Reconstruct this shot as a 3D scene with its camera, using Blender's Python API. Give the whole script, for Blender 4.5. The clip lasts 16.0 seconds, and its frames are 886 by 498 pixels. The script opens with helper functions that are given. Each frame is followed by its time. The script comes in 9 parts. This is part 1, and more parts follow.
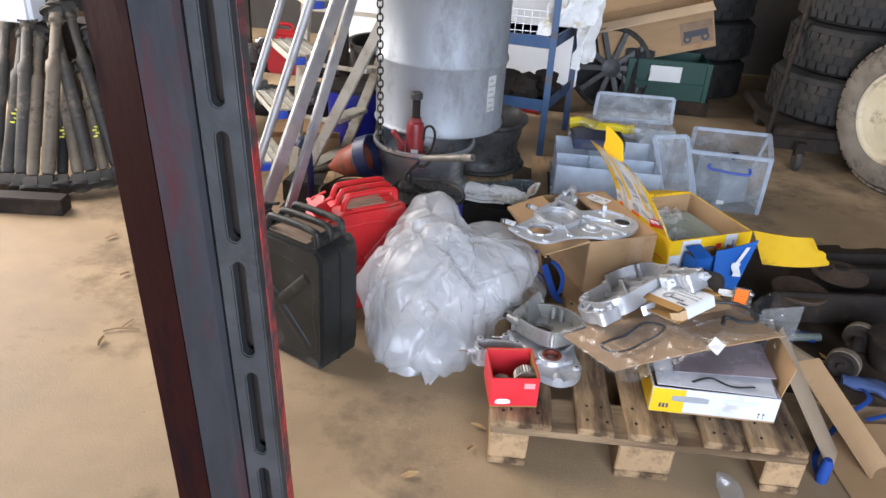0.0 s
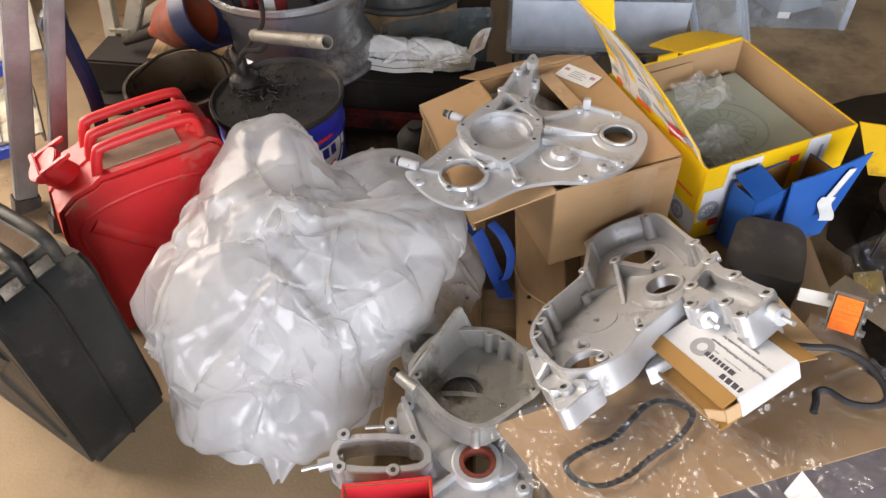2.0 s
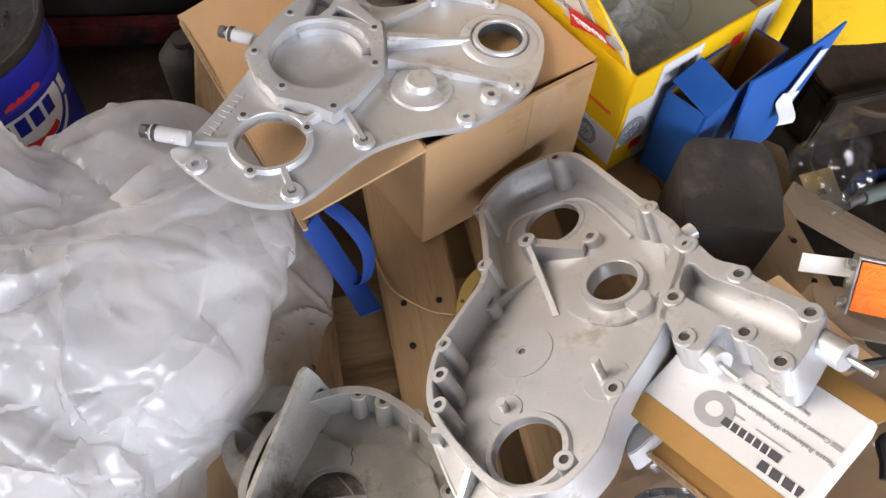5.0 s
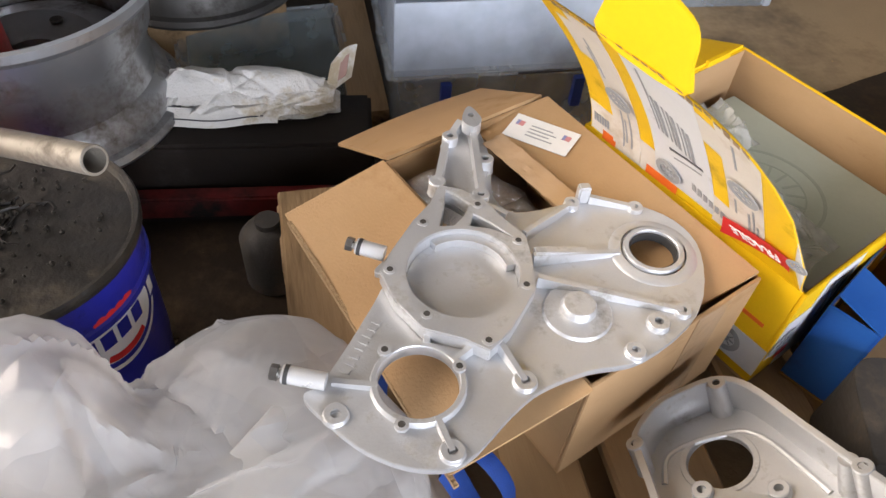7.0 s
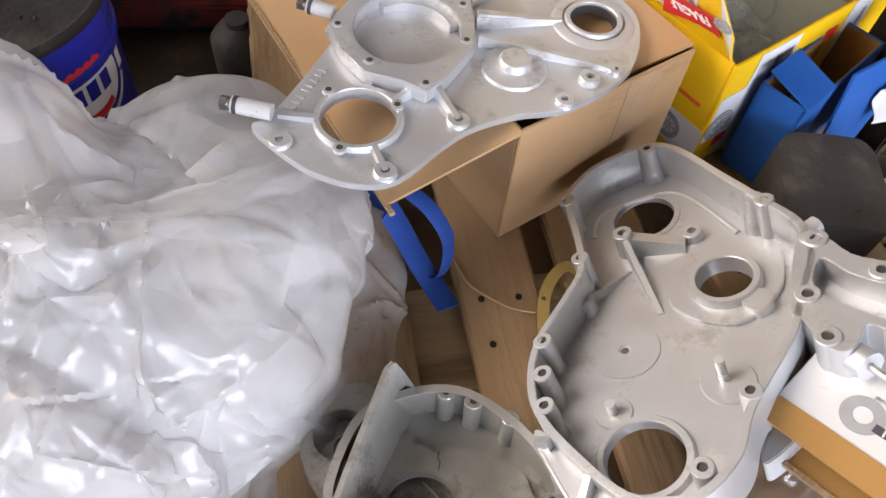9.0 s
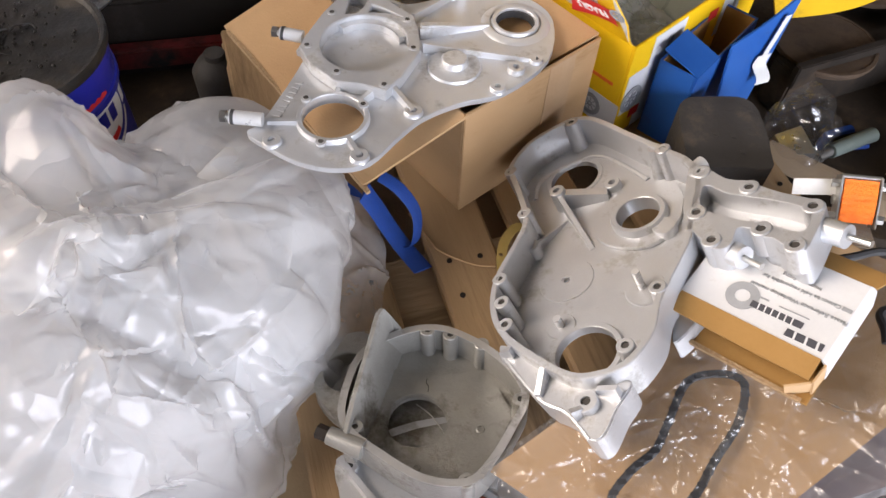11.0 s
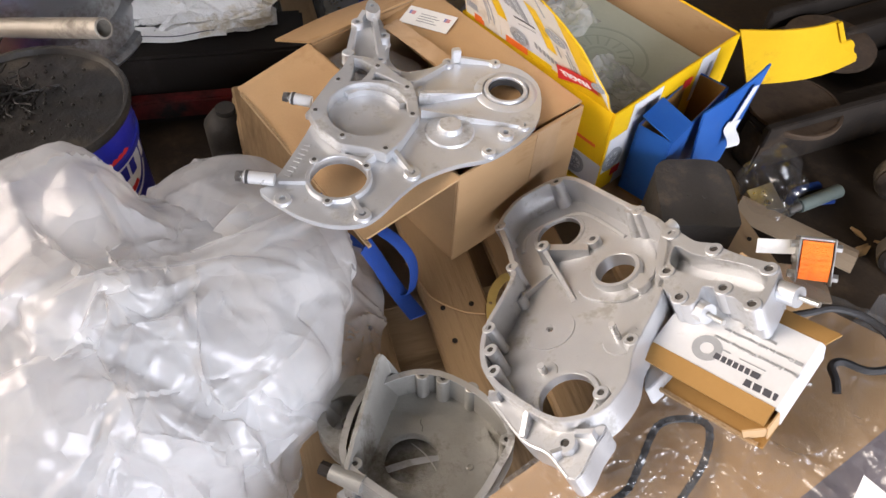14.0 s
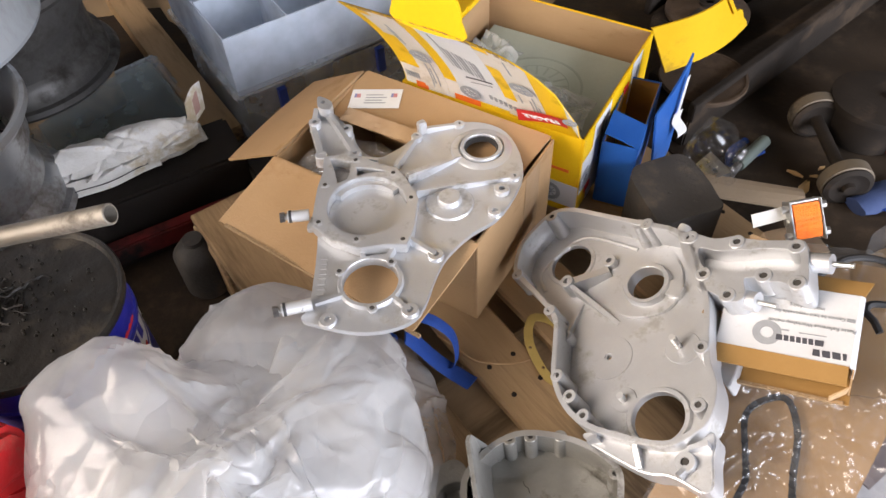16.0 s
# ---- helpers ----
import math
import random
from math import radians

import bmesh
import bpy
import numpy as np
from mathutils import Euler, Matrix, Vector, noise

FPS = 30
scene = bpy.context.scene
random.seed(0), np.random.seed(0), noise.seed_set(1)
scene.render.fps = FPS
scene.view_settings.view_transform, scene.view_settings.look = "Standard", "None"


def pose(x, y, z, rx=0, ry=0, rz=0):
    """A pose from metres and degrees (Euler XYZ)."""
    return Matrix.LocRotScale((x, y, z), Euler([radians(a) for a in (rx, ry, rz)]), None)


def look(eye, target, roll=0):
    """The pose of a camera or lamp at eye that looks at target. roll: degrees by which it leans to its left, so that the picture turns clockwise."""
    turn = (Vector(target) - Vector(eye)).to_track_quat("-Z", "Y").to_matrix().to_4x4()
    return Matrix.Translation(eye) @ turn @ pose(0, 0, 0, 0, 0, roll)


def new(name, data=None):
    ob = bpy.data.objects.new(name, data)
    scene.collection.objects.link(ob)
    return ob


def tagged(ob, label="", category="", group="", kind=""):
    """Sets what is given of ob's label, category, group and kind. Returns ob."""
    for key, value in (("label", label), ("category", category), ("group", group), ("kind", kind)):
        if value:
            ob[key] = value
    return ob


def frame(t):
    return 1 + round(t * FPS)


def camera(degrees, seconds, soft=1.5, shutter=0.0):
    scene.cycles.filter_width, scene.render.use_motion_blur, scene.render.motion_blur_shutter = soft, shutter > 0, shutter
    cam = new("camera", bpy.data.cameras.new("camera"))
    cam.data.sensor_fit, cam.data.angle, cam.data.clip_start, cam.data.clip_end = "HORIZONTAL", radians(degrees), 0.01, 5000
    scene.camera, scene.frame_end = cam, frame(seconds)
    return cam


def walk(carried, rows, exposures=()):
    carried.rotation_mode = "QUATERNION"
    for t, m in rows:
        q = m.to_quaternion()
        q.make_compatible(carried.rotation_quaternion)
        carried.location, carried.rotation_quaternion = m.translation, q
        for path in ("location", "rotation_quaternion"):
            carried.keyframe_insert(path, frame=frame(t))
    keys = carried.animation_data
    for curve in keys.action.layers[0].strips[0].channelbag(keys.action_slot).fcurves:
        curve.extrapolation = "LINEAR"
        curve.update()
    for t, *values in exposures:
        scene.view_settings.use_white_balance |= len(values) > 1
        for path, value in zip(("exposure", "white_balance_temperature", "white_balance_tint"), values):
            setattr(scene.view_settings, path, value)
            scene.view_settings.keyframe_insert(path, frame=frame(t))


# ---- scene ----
cam = camera(61.8, 16.0)
PATH = [
    (0, (0.323, -0.186, 1.391), (0.099, 1.574, 0.467), 3.8),
    (0.5, (0.395, 0.127, 1.384), (0.114, 1.849, 0.406), 2.7),
    (1, (0.419, 0.496, 1.326), (0.136, 2.148, 0.235), 1.2),
    (1.5, (0.47, 0.793, 1.253), (0.197, 2.311, -0.02), -1.1),
    (2, (0.482, 1.022, 1.197), (0.252, 2.394, -0.24), -2.7),
    (2.5, (0.433, 1.205, 1.106), (0.402, 2.494, -0.423), -1.7),
    (3, (0.416, 1.334, 1.035), (0.578, 2.512, -0.573), 1.1),
    (3.2, (0.429, 1.369, 1.001), (0.633, 2.498, -0.637), 2.3),
    (5.3, (0.445, 1.509, 0.952), (0.653, 2.58, -0.724), 4.6),
    (5.5, (0.423, 1.537, 0.953), (0.588, 2.632, -0.712), 2.7),
    (6, (0.33, 1.592, 0.935), (0.506, 2.769, -0.673), 2.6),
    (6.5, (0.295, 1.641, 0.937), (0.507, 2.884, -0.615), 3.6),
    (7, (0.297, 1.669, 0.938), (0.566, 2.962, -0.564), 5.2),
    (7.5, (0.29, 1.68, 0.931), (0.595, 2.986, -0.553), 6.5),
    (8, (0.29, 1.654, 0.921), (0.601, 2.933, -0.584), 7.2),
    (8.5, (0.306, 1.581, 0.894), (0.593, 2.783, -0.678), 7.5),
    (9, (0.346, 1.5, 0.886), (0.583, 2.598, -0.768), 6.6),
    (9.2, (0.342, 1.469, 0.874), (0.58, 2.548, -0.793), 6.7),
    (11.3, (0.321, 1.343, 1.012), (0.653, 2.498, -0.587), 2.3),
    (11.5, (0.326, 1.339, 1.021), (0.673, 2.509, -0.564), 2.0),
    (12, (0.35, 1.337, 1.02), (0.73, 2.522, -0.545), 2.3),
    (12.5, (0.352, 1.338, 1.024), (0.756, 2.544, -0.519), 3.7),
    (13, (0.336, 1.334, 1.05), (0.741, 2.552, -0.484), 4.6),
    (13.5, (0.325, 1.316, 1.062), (0.723, 2.541, -0.468), 5.2),
    (14, (0.308, 1.324, 1.072), (0.656, 2.516, -0.495), 4.4),
    (14.5, (0.308, 1.338, 1.094), (0.563, 2.558, -0.47), -0.0),
    (15, (0.247, 1.375, 1.127), (0.569, 2.611, -0.412), -1.9),
    (15.5, (0.172, 1.42, 1.139), (0.686, 2.592, -0.397), -2.4),
    (16, (0.147, 1.44, 1.142), (0.775, 2.551, -0.398), -3.1),
]
EXPOSURES = [(0, 0.2, 5650, 11), (0.5, 0.45, 6300, 11), (1.0, 0.3, 6350, 12), (2.5, 0.44, 6450, 13), (5.4, 0.56, 6300, 14), (7.0, 0.7, 6300, 13), (8.5, 0.64, 6250, 14), (9.2, 0.56, 6200, 15), (12, 0.5, 6300, 15), (16, 0.61, 6300, 14)]
DOOR_W, ROLLER_W = 470.0, 540.0
DOOR_C, ROLLER_C = (1.0, 0.86, 0.70), (0.93, 0.95, 1.0)
walk(cam, [(t, look(eye, target, roll)) for t, eye, target, roll in PATH], EXPOSURES)

# ---- light: daylight through the open door beside the bench and the roller door behind ----
world = bpy.data.worlds.new("sky")
scene.world = world
world.use_nodes = True
sky = world.node_tree.nodes.new("ShaderNodeTexSky")
sky.sky_type, sky.sun_disc = "NISHITA", False
sky.sun_elevation, sky.sun_rotation = radians(32), radians(230)
world.node_tree.links.new(sky.outputs[0], world.node_tree.nodes["Background"].inputs[0])
world.node_tree.nodes["Background"].inputs[1].default_value = 0.10
sun_data = bpy.data.lights.new("sun", "SUN")
sun_data.energy, sun_data.angle, sun_data.color = 2.0, radians(2), (1.0, 0.93, 0.82)
sun = new("sun", sun_data)
sun.rotation_euler = (radians(58), 0, radians(-50))


def daylight(name, at, toward, w, h, watts, color):
    lamp = bpy.data.lights.new(name, "AREA")
    lamp.shape, lamp.size, lamp.size_y, lamp.energy, lamp.color = "RECTANGLE", w, h, watts, color
    ob = new(name, lamp)
    ob.matrix_world = look(at, toward)
    return ob


daylight("door_daylight", (-3.95, 3.1, 2.35), (0, 2.2, 0.3), 3.2, 4.3, DOOR_W, DOOR_C)
daylight("roller_door_daylight", (1.8, -3.95, 1.9), (0.5, 1.5, 0.5), 4.6, 3.6, ROLLER_W, ROLLER_C)


# ---- materials ----
def surf(name, c1, c2, scale=8.0, rough=(0.45, 0.7), metal=0.0, bump=0.15, fine=120.0, dirt=None, dirt_amount=0.3,
         dirt_scale=3.0, vary=0.0, spec=0.5, stretch=(1, 1, 1)):
    """Two-scale surface: broad mottling, fine grain, patches of dirt with outlines of their own."""
    m = bpy.data.materials.new(name)
    m.use_nodes = True
    nt = m.node_tree
    n, l = nt.nodes, nt.links
    p = n["Principled BSDF"]
    p.inputs["Metallic"].default_value = metal
    p.inputs["Specular IOR Level"].default_value = spec
    tc = n.new("ShaderNodeTexCoord")
    mp = n.new("ShaderNodeMapping")
    mp.inputs["Scale"].default_value = stretch
    l.new(tc.outputs["Object"], mp.inputs["Vector"])

    def tex(s, d=4.0, r=0.6):
        t = n.new("ShaderNodeTexNoise")
        t.inputs["Scale"].default_value, t.inputs["Detail"].default_value, t.inputs["Roughness"].default_value = s, d, r
        l.new(mp.outputs[0], t.inputs["Vector"])
        return t

    def ramp(src, a, b):
        r = n.new("ShaderNodeMapRange")
        r.inputs[1].default_value, r.inputs[2].default_value = a, b
        l.new(src, r.inputs[0])
        return r

    def mix(fac, a, b):
        x = n.new("ShaderNodeMix")
        x.data_type = "RGBA"
        if isinstance(fac, (int, float)):
            x.inputs[0].default_value = fac
        else:
            l.new(fac, x.inputs[0])
        for k, v in ((6, a), (7, b)):
            if isinstance(v, tuple):
                x.inputs[k].default_value = (*v, 1)
            else:
                l.new(v, x.inputs[k])
        return x.outputs[2]

    broad, grain = tex(scale), tex(fine, 3.0)
    col = mix(ramp(broad.outputs[0], 0.32, 0.68).outputs[0], c1, c2)
    g = ramp(grain.outputs[0], 0.25, 0.75)
    col = mix(g.outputs[0], mix(0.86, tuple(0.72 * x for x in c1), col), col)
    rr = n.new("ShaderNodeMapRange")
    rr.inputs[1].default_value, rr.inputs[2].default_value = 0.3, 0.7
    rr.inputs[3].default_value, rr.inputs[4].default_value = rough
    l.new(broad.outputs[0], rr.inputs[0])
    rough_out = rr.outputs[0]
    if dirt:
        d = tex(dirt_scale, 6.0, 0.7)
        mask = ramp(d.outputs[0], 0.62 - 0.3 * dirt_amount, 0.72 - 0.2 * dirt_amount)
        col = mix(mask.outputs[0], col, dirt)
        add = n.new("ShaderNodeMath")
        add.operation, add.use_clamp = "MULTIPLY_ADD", True
        add.inputs[1].default_value = 0.35
        l.new(mask.outputs[0], add.inputs[0])
        l.new(rough_out, add.inputs[2])
        rough_out = add.outputs[0]
    if vary:
        oi = n.new("ShaderNodeObjectInfo")
        h = n.new("ShaderNodeHueSaturation")
        v = n.new("ShaderNodeMapRange")
        v.inputs[3].default_value, v.inputs[4].default_value = 1 - vary, 1 + vary
        l.new(oi.outputs["Random"], v.inputs[0])
        l.new(v.outputs[0], h.inputs["Value"])
        l.new(col, h.inputs["Color"])
        col = h.outputs[0]
    l.new(col, p.inputs["Base Color"])
    l.new(rough_out, p.inputs["Roughness"])
    if bump:
        b = n.new("ShaderNodeBump")
        b.inputs["Strength"].default_value, b.inputs["Distance"].default_value = bump, 0.004
        both = n.new("ShaderNodeMath")
        both.operation = "ADD"
        l.new(broad.outputs[0], both.inputs[0])
        l.new(grain.outputs[0], both.inputs[1])
        l.new(both.outputs[0], b.inputs["Height"])
        l.new(b.outputs[0], p.inputs["Normal"])
    return m


def film(name, tint, clear, rough=0.12, translucent=0.4, wrinkle=0.0, wscale=60.0, coat=0.0, spread=0.14, patch=14.0, facets=()):
    """Thin plastic sheet: partly clear, partly milky, with a gloss; facets: (size per metre, slope) of its small flat creases."""
    m = bpy.data.materials.new(name)
    m.use_nodes = True
    n, l = m.node_tree.nodes, m.node_tree.links
    p = n["Principled BSDF"]
    p.inputs["Base Color"].default_value = (*tint, 1)
    p.inputs["Roughness"].default_value = rough
    p.inputs["Coat Weight"].default_value, p.inputs["Coat Roughness"].default_value = coat, 0.08
    tr, cl = n.new("ShaderNodeBsdfTranslucent"), n.new("ShaderNodeBsdfTransparent")
    tr.inputs[0].default_value = (*tint, 1)
    a, b = n.new("ShaderNodeMixShader"), n.new("ShaderNodeMixShader")
    a.inputs[0].default_value = translucent
    l.new(p.outputs[0], a.inputs[1])
    l.new(tr.outputs[0], a.inputs[2])
    tc, t, r = n.new("ShaderNodeTexCoord"), n.new("ShaderNodeTexNoise"), n.new("ShaderNodeMapRange")
    t.inputs["Scale"].default_value, t.inputs["Detail"].default_value = patch, 5.0
    r.inputs[1].default_value, r.inputs[2].default_value = 0.3, 0.7
    r.inputs[3].default_value, r.inputs[4].default_value = clear - spread, clear + spread
    r.clamp = True
    l.new(tc.outputs["Object"], t.inputs["Vector"])
    l.new(t.outputs[0], r.inputs[0])
    l.new(r.outputs[0], b.inputs[0])
    l.new(a.outputs[0], b.inputs[1])
    l.new(cl.outputs[0], b.inputs[2])
    if wrinkle:
        w, bp = n.new("ShaderNodeTexNoise"), n.new("ShaderNodeBump")
        w.inputs["Scale"].default_value, w.inputs["Detail"].default_value, w.inputs["Distortion"].default_value = wscale, 3.0, 1.5
        bp.inputs["Strength"].default_value, bp.inputs["Distance"].default_value = wrinkle, 0.01
        l.new(tc.outputs["Object"], w.inputs["Vector"])
        fold = n.new("ShaderNodeMath")
        fold.operation, fold.inputs[1].default_value = "PINGPONG", 0.06
        l.new(w.outputs[0], fold.inputs[0])
        l.new(fold.outputs[0], bp.inputs["Height"])
        if not coat:
            l.new(bp.outputs[0], p.inputs["Normal"])
        l.new(bp.outputs[0], p.inputs["Coat Normal"])
    height = None
    for size, slope in facets:
        mp, warp, dist = n.new("ShaderNodeMapping"), n.new("ShaderNodeTexNoise"), n.new("ShaderNodeVectorMath")
        mp.inputs["Scale"].default_value = (size, size, size * 0.45)
        warp.inputs["Scale"].default_value, warp.inputs["Detail"].default_value = 0.9, 2.0
        dist.operation = "MULTIPLY_ADD"
        dist.inputs[1].default_value = (0.55, 0.55, 0.55)
        l.new(tc.outputs["Object"], mp.inputs["Vector"])
        l.new(mp.outputs[0], warp.inputs["Vector"])
        l.new(warp.outputs["Color"], dist.inputs[0])
        l.new(mp.outputs[0], dist.inputs[2])
        cell, off, tilt, dot, amp = (n.new(k) for k in ("ShaderNodeTexVoronoi", "ShaderNodeVectorMath", "ShaderNodeVectorMath", "ShaderNodeVectorMath", "ShaderNodeMath"))
        cell.inputs["Scale"].default_value = 1.0
        off.operation, tilt.operation, dot.operation, amp.operation = "SUBTRACT", "SUBTRACT", "DOT_PRODUCT", "MULTIPLY_ADD"
        tilt.inputs[1].default_value = (0.5, 0.5, 0.5)
        amp.inputs[1].default_value, amp.inputs[2].default_value = slope / size, 0.0
        l.new(dist.outputs[0], cell.inputs["Vector"])
        l.new(dist.outputs[0], off.inputs[0])
        l.new(cell.outputs["Position"], off.inputs[1])
        l.new(cell.outputs["Color"], tilt.inputs[0])
        l.new(off.outputs[0], dot.inputs[0])
        l.new(tilt.outputs[0], dot.inputs[1])
        l.new(dot.outputs["Value"], amp.inputs[0])
        if height:
            l.new(height.outputs[0], amp.inputs[2])
        height = amp
    if height:
        fold = n.new("ShaderNodeBump")
        fold.inputs["Strength"].default_value, fold.inputs["Distance"].default_value = 1.0, 1.0
        l.new(height.outputs[0], fold.inputs["Height"])
        for shader, socket in ((p, "Normal"), (p, "Coat Normal"), (tr, "Normal")):
            l.new(fold.outputs[0], shader.inputs[socket])
    l.new(b.outputs[0], n["Material Output"].inputs[0])
    return m


def cling(name, gloss, rough, wrinkle, wscale, milk=0.05):
    """Clear film: lets all light through and adds the gloss of its two faces."""
    m = bpy.data.materials.new(name)
    m.use_nodes = True
    n, l = m.node_tree.nodes, m.node_tree.links
    cl, gl, add = n.new("ShaderNodeBsdfTransparent"), n.new("ShaderNodeBsdfGlossy"), n.new("ShaderNodeAddShader")
    cl.inputs[0].default_value = (0.88 - 0.3 * gloss,) * 3 + (1,)
    gl.inputs[0].default_value, gl.inputs["Roughness"].default_value = (gloss,) * 3 + (1,), rough
    tc, w, bp = n.new("ShaderNodeTexCoord"), n.new("ShaderNodeTexNoise"), n.new("ShaderNodeBump")
    w.inputs["Scale"].default_value, w.inputs["Detail"].default_value, w.inputs["Distortion"].default_value = wscale, 3.0, 1.5
    bp.inputs["Strength"].default_value, bp.inputs["Distance"].default_value = wrinkle, 0.01
    l.new(tc.outputs["Object"], w.inputs["Vector"])
    l.new(w.outputs[0], bp.inputs["Height"])
    l.new(bp.outputs[0], gl.inputs["Normal"])
    l.new(cl.outputs[0], add.inputs[0])
    l.new(gl.outputs[0], add.inputs[1])
    haze, both = n.new("ShaderNodeBsdfDiffuse"), n.new("ShaderNodeMixShader")
    haze.inputs[0].default_value, both.inputs[0].default_value = (0.8, 0.8, 0.8, 1), milk
    l.new(add.outputs[0], both.inputs[1])
    l.new(haze.outputs[0], both.inputs[2])
    l.new(both.outputs[0], n["Material Output"].inputs[0])
    return m


